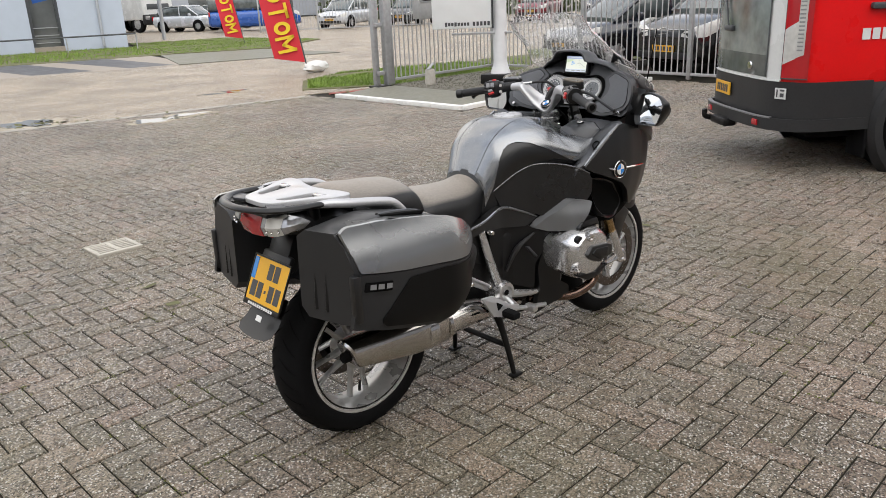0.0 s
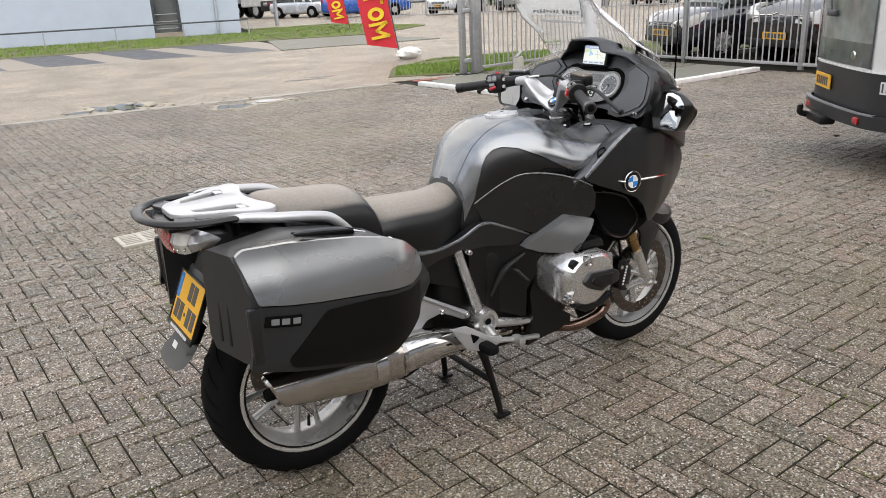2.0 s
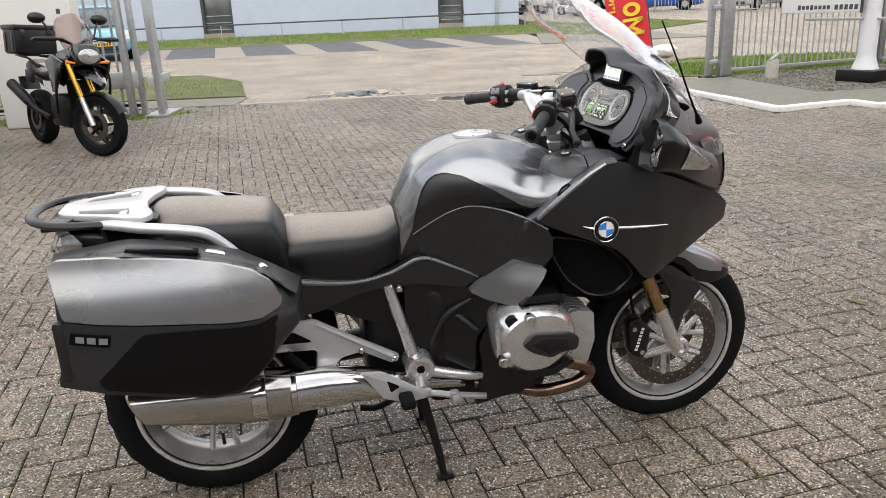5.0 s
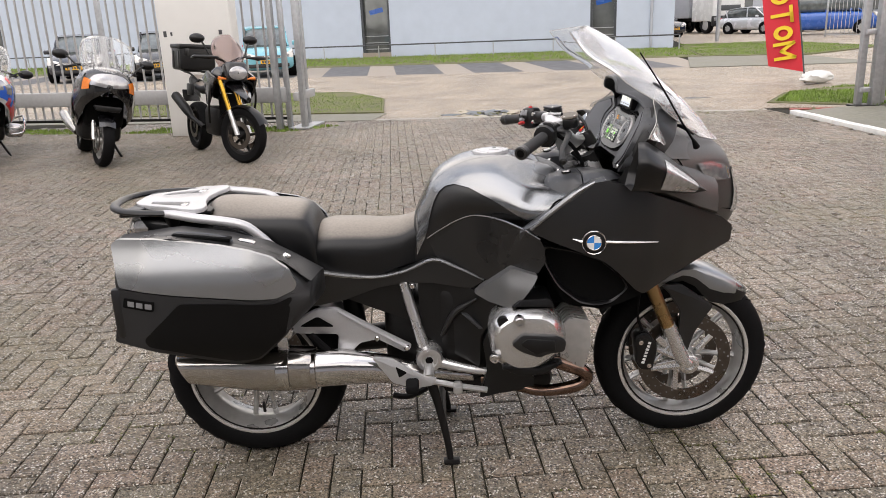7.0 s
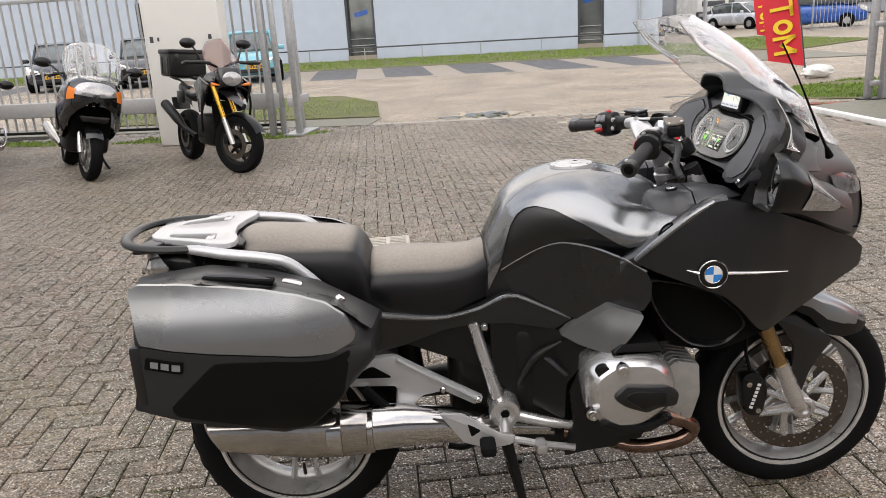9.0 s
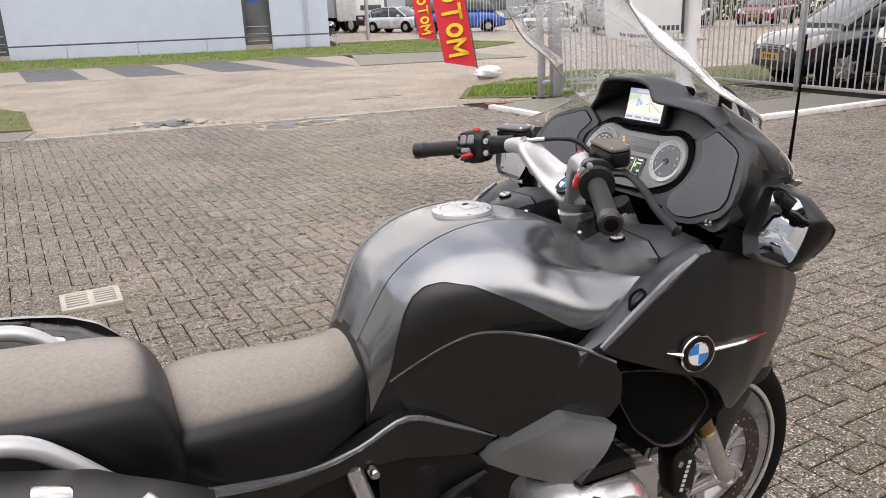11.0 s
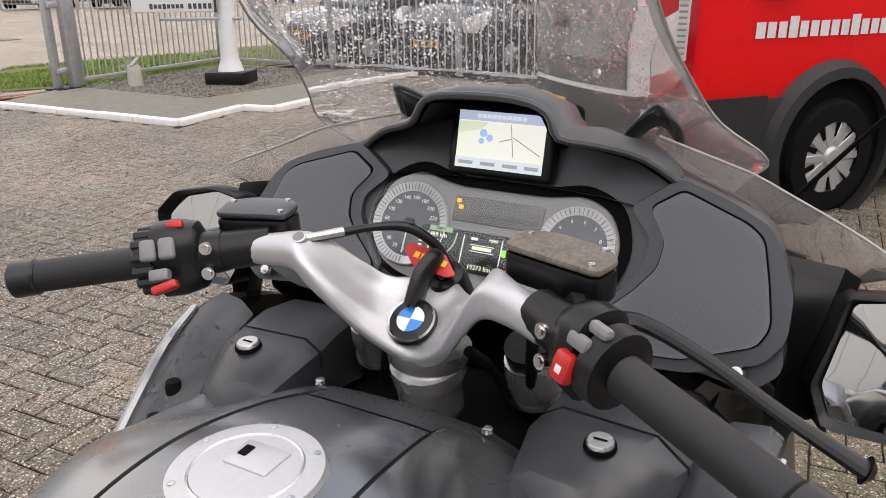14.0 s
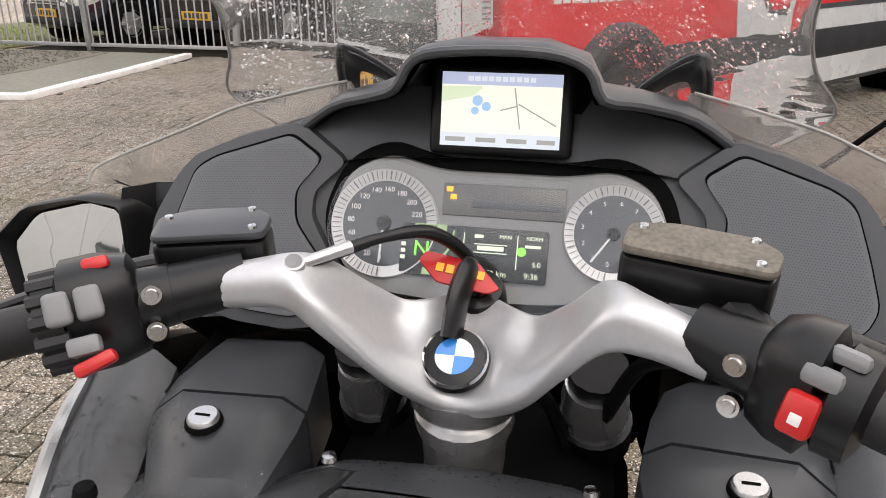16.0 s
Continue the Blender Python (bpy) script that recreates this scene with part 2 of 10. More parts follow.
M["disc"] = mat("brake_disc_steel", (0.13, 0.112, 0.098), 0.30, 1.0, var=0.14, scale=60)
M["iron"] = mat("black_painted_steel", (0.0085, 0.0080, 0.0078), 0.46, 0.2, var=0.3, scale=80, bump=0.1, spec=0.3)
M["red"] = mat("red_plastic", (0.5, 0.02, 0.02), 0.3, 0, var=0.08)
M["white"] = mat("white_plastic", (0.75, 0.75, 0.74), 0.35, 0, var=0.04)
M["blue"] = mat("blue_enamel", (0.03, 0.22, 0.62), 0.2, 0, var=0.03, coat=0.5)
M["key_grey"] = mat("grey_button", (0.20, 0.20, 0.205), 0.42, 0, var=0.08)
M["yellow"] = mat("yellow_plate", (0.78, 0.42, 0.02), 0.4, 0, var=0.04)
M["dial"] = mat("dial_face", (0.085, 0.092, 0.10), 0.35, 0, var=0.05)
M["dial_ring"] = mat("dial_ring_silver", (0.62, 0.62, 0.62), 0.35, 0.3, var=0.05)
M["mesh"] = mat("speaker_cloth", (0.125, 0.130, 0.140), 0.6, 0, var=0.1, scale=900, bump=0.3)
M["mirror"] = mat("mirror_glass", (0.70, 0.72, 0.74), 0.03, 1.0, var=0.03, rvar=0.01)
M["lens_red"] = mat("red_lens", (0.42, 0.006, 0.012), 0.12, 0, var=0.12, scale=25, coat=0.7)
M["lens_clear"] = mat("silvered_lamp_lens", (0.42, 0.42, 0.43), 0.09, 0.6, var=0.35, scale=60, coat=0.6)
M["lens_white"] = mat("white_lamp_lens", (0.60, 0.59, 0.56), 0.15, 0.1, var=0.18, scale=30, coat=0.6)
M["screen_rim"] = mat("polished_screen_rim", (0.34, 0.33, 0.31), 0.2, 0, var=0.2, spec=0.7)
M["screen"] = glass("windscreen", (0.97, 0.97, 0.97), 0.0, 1.25, clear=0.90)
M["deflector"] = glass("tinted_deflector", (0.80, 0.77, 0.74), 0.0, 1.2, clear=0.80)
M["drop"] = glass("water_drop", (1, 1, 1), 0.0, 1.33)
M["lcd"] = glow("lit_display", (0.75, 0.82, 0.9), 0.55)
M["lcd_map"] = glow("map_cream", (0.82, 0.85, 0.76), 0.66)
M["strip_glass"] = mat("smoked_strip", (0.13, 0.128, 0.122), 0.15, 0, var=0.15, scale=40)
M["lcd_green"] = glow("map_green", (0.70, 0.82, 0.60), 0.60)
M["lcd_bar"] = glow("map_bar_blue", (0.50, 0.57, 0.78), 0.56)
M["lcd_blue"] = glow("map_blue", (0.36, 0.58, 0.86), 0.6)
M["lcd_line"] = glow("map_line_grey", (0.45, 0.47, 0.46), 0.45)
M["cover"] = sheen_glass("clear_cover", 0.06)
M["lcd_dark"] = mat("display_glass", (0.02, 0.023, 0.022), 0.12, 0, var=0.1)
M["lcd_text"] = glow("display_text", (0.85, 0.95, 0.75), 0.5)
M["lcd_sage"] = glow("display_sage", (0.42, 0.60, 0.30), 0.40)
M["lcd_n"] = glow("display_green", (0.25, 1.0, 0.08), 0.7)
M["lcd_amber"] = glow("warning_amber", (1.0, 0.42, 0.02), 0.9)

BR = [(0.178, 0.146, 0.108), (0.206, 0.164, 0.124), (0.188, 0.157, 0.116), (0.238, 0.178, 0.138), (0.196, 0.162, 0.120), (0.156, 0.134, 0.102), (0.216, 0.183, 0.138), (0.250, 0.200, 0.156)]
M["brick"] = brick_mat("concrete_pavers", BR, wet=0.50, moss=0.35)
M["joint"] = mat("sandy_joint", (0.019, 0.017, 0.011), 0.9, 0, var=0.5, scale=25, bump=0.3, big=1.2, spec=0.2)
M["asphalt"] = brick_mat("road_pavers", [(0.31, 0.25, 0.18), (0.35, 0.285, 0.21), (0.29, 0.24, 0.175)], wet=0.45)
M["strip"] = mat("dark_pavers", (0.085, 0.085, 0.09), 0.6, 0, var=0.2, scale=30, bump=0.3)
M["strip_l"] = mat("sand_pavers", (0.30, 0.26, 0.215), 0.65, 0, var=0.15, scale=20, bump=0.3)
M["concrete"] = mat("kerb_concrete", (0.36, 0.34, 0.30), 0.7, 0, var=0.2, scale=25, bump=0.3)
M["slab"] = mat("mossy_concrete_slab", (0.165, 0.16, 0.125), 0.6, 0, var=0.3, scale=18, bump=0.4, big=1.5)
M["white_line"] = mat("white_kerb_paint", (0.72, 0.71, 0.68), 0.6, 0, var=0.15, scale=15, bump=0.2)
M["soil"] = mat("bare_soil", (0.125, 0.125, 0.055), 0.9, 0, var=0.4, scale=20, bump=0.6)
M["grass"] = mat("grass_blades", (0.165, 0.255, 0.035), 0.6, 0, var=0.5, scale=9, big=1.5)
M["moss"] = mat("joint_moss", (0.105, 0.125, 0.018), 0.85, 0, var=0.4, scale=60)
M["gravel"] = mat("grey_gravel", (0.13, 0.122, 0.095), 0.8, 0, var=0.45, scale=50, bump=0.5)
M["wall"] = mat("pale_blue_wall", (0.45, 0.505, 0.59), 0.65, 0, var=0.06, scale=2.0, big=0.25, bump=0.05)
M["wall_w"] = mat("white_panel_wall", (0.70, 0.69, 0.66), 0.6, 0, var=0.05, scale=3, big=0.3)
M["wall_g"] = mat("grey_cladding", (0.40, 0.42, 0.46), 0.5, 0.2, var=0.06, scale=3, big=0.3)
M["frame_dk"] = mat("dark_window_frame", (0.05, 0.055, 0.06), 0.4, 0, var=0.1)
M["pane"] = mat("window_pane", (0.16, 0.17, 0.165), 0.04, 0.45, var=0.5, scale=1.5, big=0.6, spec=0.8)
M["galv"] = mat("galvanised_steel", (0.42, 0.43, 0.44), 0.45, 0.7, var=0.2, scale=18, bump=0.05, big=2)
M["galv_w"] = mat("grey_painted_steel", (0.40, 0.40, 0.40), 0.5, 0.3, var=0.12, scale=18, big=2)
M["pillar"] = mat("white_pillar", (0.62, 0.63, 0.64), 0.45, 0, var=0.08, scale=6, big=1.5)
M["sign"] = mat("white_sign", (0.72, 0.74, 0.74), 0.4, 0, var=0.05, scale=5)
M["txt"] = mat("dark_lettering", (0.06, 0.06, 0.065), 0.5, 0, var=0.05)
M["van_red"] = mat("red_car_paint", (0.70, 0.004, 0.005), 0.30, 0, var=0.05, scale=60, coat=0.22, rvar=0.04, spec=0.25)
M["van_white"] = mat("white_car_paint", (0.68, 0.69, 0.68), 0.25, 0, var=0.05, coat=0.7)
M["van_trim"] = mat("dark_bumper_plastic", (0.024, 0.024, 0.025), 0.50, 0, var=0.2, scale=60, bump=0.06, big=2, spec=0.35)
M["car_glass"] = mat("car_window_glass", (0.085, 0.10, 0.10), 0.05, 0, var=0.5, scale=4, big=2, spec=0.9)
# dust plus pale uneven reflections put into the glass colour
M["van_glass"] = mat("dust_reflection_glass", (0.20, 0.225, 0.215), 0.10, 0.25, var=0.6, scale=6, big=2.2, spec=0.8)
M["car_dk"] = mat("dark_car_paint", (0.012, 0.015, 0.024), 0.18, 0.2, var=0.08, coat=0.9)
M["car_blk"] = mat("black_car_paint", (0.006, 0.006, 0.007), 0.16, 0.1, var=0.08, coat=0.9)
M["car_wht"] = mat("silver_white_car_paint", (0.55, 0.57, 0.60), 0.25, 0.2, var=0.05, coat=0.7)
M["car_tql"] = mat("turquoise_car_paint", (0.16, 0.42, 0.50), 0.3, 0.1, var=0.05, coat=0.6)
M["car_blue"] = mat("blue_car_paint", (0.02, 0.09, 0.36), 0.25, 0.1, var=0.05, coat=0.7)
M["hub"] = mat("hubcap_silver", (0.45, 0.45, 0.45), 0.4, 0.5, var=0.1, scale=30)
M["flag"] = mat("red_banner_cloth", (0.60, 0.025, 0.04), 0.7, 0, var=0.1, scale=200, bump=0.1, big=2)
M["flag_y"] = mat("yellow_print", (0.78, 0.55, 0.03), 0.7, 0, var=0.06)
M["bag"] = mat("white_sandbag", (0.62, 0.62, 0.60), 0.6, 0, var=0.2, scale=30, bump=0.4)
M["bark"] = mat("tree_bark", (0.10, 0.085, 0.065), 0.85, 0, var=0.35, scale=40, bump=0.6)
M["leaf"] = mat("hedge_leaf", (0.05, 0.07, 0.02), 0.6, 0, var=0.5, scale=10)
M["amber_l"] = mat("amber_lens", (0.75, 0.20, 0.02), 0.15, 0, var=0.1, scale=100, coat=0.6)


# ---- building tools ----
def finish(bm, sharp=38, smooth=True):
    bmesh.ops.remove_doubles(bm, verts=bm.verts, dist=0.00005)
    bmesh.ops.recalc_face_normals(bm, faces=bm.faces)
    lim = radians(sharp)
    for f in bm.faces:
        f.smooth = smooth
    for e in bm.edges:
        if len(e.link_faces) == 2 and e.calc_face_angle(0) > lim:
            e.smooth = False
    return bm


def part(name, bm, material, parent=None, label="", sharp=38, smooth=True):
    finish(bm, sharp, smooth)
    me = bpy.data.meshes.new(name)
    bm.to_mesh(me)
    bm.free()
    me.materials.append(material)
    ob = new(name, me)
    if parent is not None:
        ob.parent = parent
    if label:
        tagged(ob, label)
    return ob


def thing(name, label, category, group="", at=None):
    ob = new(name)
    ob.empty_display_size = 0.2
    if at is not None:
        ob.matrix_basis = at
    return tagged(ob, label, category, group)


def join_bm(*bms):
    out = bmesh.new()
    for b in bms:
        me = bpy.data.meshes.new("tmp")
        b.to_mesh(me)
        b.free()
        out.from_mesh(me)
        bpy.data.meshes.remove(me)
    return out


def flip_y(bm):
    """The mirror image across the plane y = 0, as a copy."""
    out = bm.copy()
    for v in out.verts:
        v.co.y = -v.co.y
    bmesh.ops.reverse_faces(out, faces=out.faces)
    return out


def moved(bm, m):
    bmesh.ops.transform(bm, matrix=m, verts=bm.verts)
    return bm


def rbox(c, s, bevel=0.01, seg=2, rot=(0, 0, 0)):
    bm = bmesh.new()
    bmesh.ops.create_cube(bm, size=1.0)
    bmesh.ops.scale(bm, vec=s, verts=bm.verts)
    if bevel > 0:
        bmesh.ops.bevel(bm, geom=bm.edges[:], offset=min(bevel, min(s) * 0.45), segments=seg, profile=0.5, affect="EDGES")
    return moved(bm, pose(*c, *rot))


def smooth_path(pts, n=6):
    """Catmull-Rom through the points."""
    pts = [Vector(p) for p in pts]
    if len(pts) < 3:
        return pts
    out = []
    ext = [pts[0] * 2 - pts[1]] + pts + [pts[-1] * 2 - pts[-2]]
    for i in range(1, len(ext) - 2):
        a, b, c, d = ext[i - 1:i + 3]
        for k in range(n):
            t = k / n
            out.append(0.5 * ((2 * b) + (c - a) * t + (2 * a - 5 * b + 4 * c - d) * t * t + (3 * b - a - 3 * c + d) * t ** 3))
    out.append(pts[-1])
    return out


def skin(rings, cap=True, closed=True):
    """Faces between successive rings of equally many points."""
    bm = bmesh.new()
    vs = [[bm.verts.new(p) for p in r] for r in rings]
    n = len(vs[0])
    for a, b in zip(vs, vs[1:]):
        for i in range(n if closed else n - 1):
            j = (i + 1) % n
            bm.faces.new((a[i], a[j], b[j], b[i]))
    if cap and closed:
        bm.faces.new(vs[0][::-1])
        bm.faces.new(vs[-1])
    return bm


def tube(pts, r, n=10, smooth=6, flat=1.0, up=(0, 0, 1)):
    """A round bar along a path; r is one radius or one for each given point; flat squeezes it along 'up'."""
    raw = [Vector(p) for p in pts]
    rs = r if isinstance(r, (list, tuple)) else [r] * len(raw)
    path = smooth_path(raw, smooth) if smooth > 1 else raw
    m = len(path) - 1
    rad = [np.interp(i / m * (len(rs) - 1), range(len(rs)), rs) for i in range(m + 1)]
    rings = []
    side = None
    for i, p in enumerate(path):
        d = (path[min(i + 1, m)] - path[max(i - 1, 0)]).normalized()
        if side is None:
            u = Vector(up)
            if abs(d.dot(u)) > 0.95:
                u = Vector((1, 0, 0))
            side = d.cross(u).normalized()
        side = (side - d * side.dot(d)).normalized()
        u = side.cross(d)
        rings.append([p + (side * math.cos(a) + u * math.sin(a) * flat) * rad[i] for a in (2 * math.pi * k / n for k in range(n))])
    return skin(rings)


def lathe(prof, n=32, axis="y", c=(0, 0, 0), closed=False):
    """Turn a profile of (radius, height) round an axis through c."""
    rings = []
    for k in range(n):
        a = 2 * math.pi * k / n
        ca, sa = math.cos(a), math.sin(a)
        ring = []
        for r, h in prof:
            p = {"y": (r * ca, h, r * sa), "x": (h, r * ca, r * sa), "z": (r * ca, r * sa, h)}[axis]
            ring.append(Vector(p) + Vector(c))
        rings.append(ring)
    bm = bmesh.new()
    vs = [[bm.verts.new(p) for p in r] for r in rings]
    m = len(prof)
    for k in range(n):
        a, b = vs[k], vs[(k + 1) % n]
        for i in range(m if closed else m - 1):
            j = (i + 1) % m
            if (a[i].co - b[i].co).length < 1e-7 and (a[j].co - b[j].co).length < 1e-7:
                continue
            bm.faces.new((a[i], a[j], b[j], b[i]))
    bmesh.ops.remove_doubles(bm, verts=bm.verts, dist=1e-6)
    return bm


def prism(outline, lo, hi, axis="y", bevel=0.0, seg=2):
    """A plate: an outline in the plane across the axis, from lo to hi."""
    def p3(a, b, h):
        return {"y": (a, h, b), "x": (h, a, b), "z": (a, b, h)}[axis]
    bm = bmesh.new()
    bot = [bm.verts.new(p3(a, b, lo)) for a, b in outline]
    top = [bm.verts.new(p3(a, b, hi)) for a, b in outline]
    n = len(outline)
    f1, f2 = bm.faces.new(bot), bm.faces.new(top[::-1])
    for i in range(n):
        j = (i + 1) % n
        bm.faces.new((bot[j], bot[i], top[i], top[j]))
    bmesh.ops.recalc_face_normals(bm, faces=bm.faces)
    if bevel > 0:
        bmesh.ops.bevel(bm, geom=[e for f in (f1, f2) for e in f.edges], offset=bevel, segments=seg, profile=0.5, affect="EDGES")
    bmesh.ops.triangulate(bm, faces=[f for f in bm.faces if len(f.verts) > 4])
    return bm


def round_outline(pts, r=0.02, n=4):
    """Round the corners of a polygon."""
    out = []
    m = len(pts)
    for i in range(m):
        p, a, b = Vector(pts[i]), Vector(pts[i - 1]), Vector(pts[(i + 1) % m])
        k = min(r, (a - p).length * 0.45, (b - p).length * 0.45)
        s, e = p + (a - p).normalized() * k, p + (b - p).normalized() * k
        for j in range(n + 1):
            t = j / n
            out.append(tuple((1 - t) ** 2 * s + 2 * t * (1 - t) * p + t * t * e))
    return out


def holed_plate(outline, holes, lo, hi, r=0.008):
    """A flat plate across z with rounded corners and openings through it."""
    from mathutils import geometry
    loops = [round_outline(outline, r)] + [round_outline(h, r * 0.6, 3) for h in holes]
    pts, edges = [], []
    for lp in loops:
        k, n = len(pts), len(lp)
        pts += [Vector(p) for p in lp]
        edges += [(k + i, k + (i + 1) % n) for i in range(n)]
    vv, ee, ff, *_ = geometry.delaunay_2d_cdt(pts, edges, [], 1, 1e-6)
    bm = bmesh.new()
    top = [bm.verts.new((p.x, p.y, hi)) for p in vv]
    bot = [bm.verts.new((p.x, p.y, lo)) for p in vv]
    for f in ff:
        c = sum((Vector(vv[i]) for i in f), Vector((0, 0))) / len(f)
        if any(inside(c, lp) for lp in loops[1:]):
            continue
        bm.faces.new([top[i] for i in f])
        bm.faces.new([bot[i] for i in reversed(f)])
    rim = [e for e in bm.edges if len(e.link_faces) == 1 and e.verts[0].co.z == e.verts[1].co.z and e.verts[0].co.z > (lo + hi) / 2]
    low = {t: b for t, b in zip(top, bot)}
    for e in rim:
        a, b = e.verts
        bm.faces.new((a, b, low[b], low[a]))
    bmesh.ops.recalc_face_normals(bm, faces=bm.faces)
    bmesh.ops.bevel(bm, geom=rim, offset=min((hi - lo) * 0.3, 0.004), segments=2, profile=0.5, affect="EDGES")
    return bm


def inside(p, poly):
    x, y = p
    c = False
    for (x1, y1), (x2, y2) in zip(poly, poly[1:] + poly[:1]):
        if (y1 > y) != (y2 > y) and x < (x2 - x1) * (y - y1) / (y2 - y1) + x1:
            c = not c
    return c


def panel(outline, depth, thick=0.006, step=0.02, roll=0.004, plane="xz"):
    """A shell panel: an outline in a plane, bent onto depth(a, b), with rolled edges and a rim behind."""
    from mathutils import geometry
    poly = [tuple(p) for p in outline]
    dense = []
    for a, b in zip(poly, poly[1:] + poly[:1]):
        k = max(1, int((Vector(b) - Vector(a)).length / step + 0.5))
        dense += [tuple(Vector(a).lerp(Vector(b), i / k)) for i in range(k)]
    n = len(dense)
    xs, ys = [p[0] for p in dense], [p[1] for p in dense]
    pts = [Vector(p) for p in dense]
    cen = Vector((sum(xs) / n, sum(ys) / n))
    a = min(xs) + step / 2
    row = 0
    while a < max(xs):
        b = min(ys) + step / 2 + (step / 2 if row % 2 else 0)
        while b < max(ys):
            if inside((a, b), dense) and min((Vector((a, b)) - q).length_squared for q in pts[:n]) > (step * 0.55) ** 2:
                pts.append(Vector((a, b)))
            b += step
        a += step
        row += 1
    edges = [(i, (i + 1) % n) for i in range(n)]
    vv, ee, ff, *_ = geometry.delaunay_2d_cdt(pts, edges, [], 1, 1e-6)
    bm = bmesh.new()

    def at(a, b, back=0.0):
        d = depth(a, b)
        s = 1 if d >= 0 else -1
        d -= s * back
        return Vector((a, d, b)) if plane == "xz" else (Vector((a, b, d)) if plane == "xy" else Vector((d, a, b)))
    vs = [bm.verts.new(at(*p)) for p in vv]
    for f in ff:
        try:
            bm.faces.new([vs[i] for i in f])
        except ValueError:
            pass
    # rolled rim
    rim = [e for e in bm.edges if len(e.link_faces) == 1]
    for k, (off, back) in enumerate(((roll * 0.7, roll * 0.35), (roll, roll + 0.001), (roll, thick + roll))):
        ret = bmesh.ops.extrude_edge_only(bm, edges=rim)
        new_v = [g for g in ret["geom"] if isinstance(g, bmesh.types.BMVert)]
        rim = [g for g in ret["geom"] if isinstance(g, bmesh.types.BMEdge)]
        # edges of the outer ring only
        nv = set(new_v)
        rim = [e for e in rim if e.verts[0] in nv and e.verts[1] in nv]
        prev = (0, roll * 0.35, roll + 0.001)[k]
        for v in new_v:
            s = 1 if (v.co.y if plane == "xz" else v.co.z if plane == "xy" else v.co.x) >= 0 else -1
            dd = (back - prev) * s
            if plane == "xz":
                v.co.y -= dd
            elif plane == "xy":
                v.co.z -= dd
            else:
                v.co.x -= dd
    return bm


def both(name, bm, material, parent, label="", sharp=38):
    """The part on one side, and its mirror image on the other."""
    other = flip_y(bm)
    a = part(name, bm, material, parent, label, sharp)
    b = part(name, other, material, parent, label, sharp)
    return a, b


def smoothstep(a, b, x):
    t = min(max((x - a) / (b - a), 0), 1)
    return t * t * (3 - 2 * t)


def lettering(text, size, m, material, parent, name="lettering", depth=0.0005, align="CENTER"):
    cu = bpy.data.curves.new(name, "FONT")
    cu.body, cu.size, cu.extrude, cu.align_x, cu.align_y = text, size, depth, align, "CENTER"
    tmp = new("tmp_text", cu)
    me = bpy.data.meshes.new_from_object(tmp)
    bpy.data.objects.remove(tmp)
    me.transform(m)
    me.materials.append(material)
    ob = new(name, me)
    ob.parent = parent
    return ob


def face_frame(origin, right, up):
    """A pose whose x runs along right, y along up, z out of the face."""
    r = Vector(right).normalized()
    u = Vector(up)
    u = (u - r * u.dot(r)).normalized()
    n = r.cross(u)
    return Matrix(((r.x, u.x, n.x, origin[0]), (r.y, u.y, n.y, origin[1]), (r.z, u.z, n.z, origin[2]), (0, 0, 0, 1)))


def bars(m, rows, material, parent, name="marking"):
    """Plain bars on a face, each a piece of its own: rows of (x, y, width, height)."""
    for x, y, w, h in rows:
        part(name, moved(rbox((x, y, 0.0004), (w, h, 0.0012), 0), m), material, parent, smooth=False)


# ---- ground, road and kerbs ----
# street frame: u along the street, v across it, away from the yard
SU, SV = Vector((math.cos(radians(-12.5)), math.sin(radians(-12.5)), 0)), Vector((-math.sin(radians(-12.5)), math.cos(radians(-12.5)), 0))
SO = Vector((2.0, 9.6, 0))
STREET = Matrix(((SU.x, SV.x, 0, SO.x), (SU.y, SV.y, 0, SO.y), (0, 0, 1, 0), (0, 0, 0, 1)))


def st(u, v, z=0.0):
    return SO + SU * u + SV * v + Vector((0, 0, z))


def setting(ob, label, category):
    return tagged(ob, label, category, kind="structure")


def slab(name, corners, z0, z1, material, label, category, bevel=0.004):
    """A flat piece of ground cover between the heights z0 and z1; corners in plan."""
    ob = part(name, prism([(c[0], c[1]) for c in corners], z0, z1, "z", bevel, 1), material, smooth=False)
    return setting(ob, label, category)


bm = bmesh.new()
bmesh.ops.create_grid(bm, x_segments=40, y_segments=40, size=400)
setting(part("ground", moved(bm, pose(0, 0, -0.022)), M["joint"]), "sandy earth under the paving, out to the horizon", "ground")

su = [st(-60, 0.28), st(-2.32, 0.28), st(-2.32, -0.42), st(3.6, 0.14), st(3.6, 0.28), st(70, 0.28), st(70, 9.4), st(-60, 9.4)]
slab("road", su, -0.018, -0.004, M["asphalt"], "pale worn street surface, damp with puddles", "road")
slab("road_beyond", [st(4.6, 9.4), st(70, 9.4), st(70, 60), st(4.6, 60)], -0.018, -0.006, M["asphalt"], "pale side street and parking ground behind", "road")
slab("gutter", [st(-2.3, -0.55), st(3.6, 0.0), st(3.6, 0.145), st(-2.3, -0.415)], -0.018, -0.001, M["concrete"], "pale concrete gutter strip along the yard's edge", "gutter")
slab("yard_joint_bed", [(-30, -30), (30, -30), (30, 5.0), st(5.5, -1.2)[:2], st(3.6, -0.01)[:2], st(-2.3, -0.56)[:2], (-30, 16)], -0.020, -0.007, M["joint"],
     "dark sandy joints under the yard's pavers", "paving")

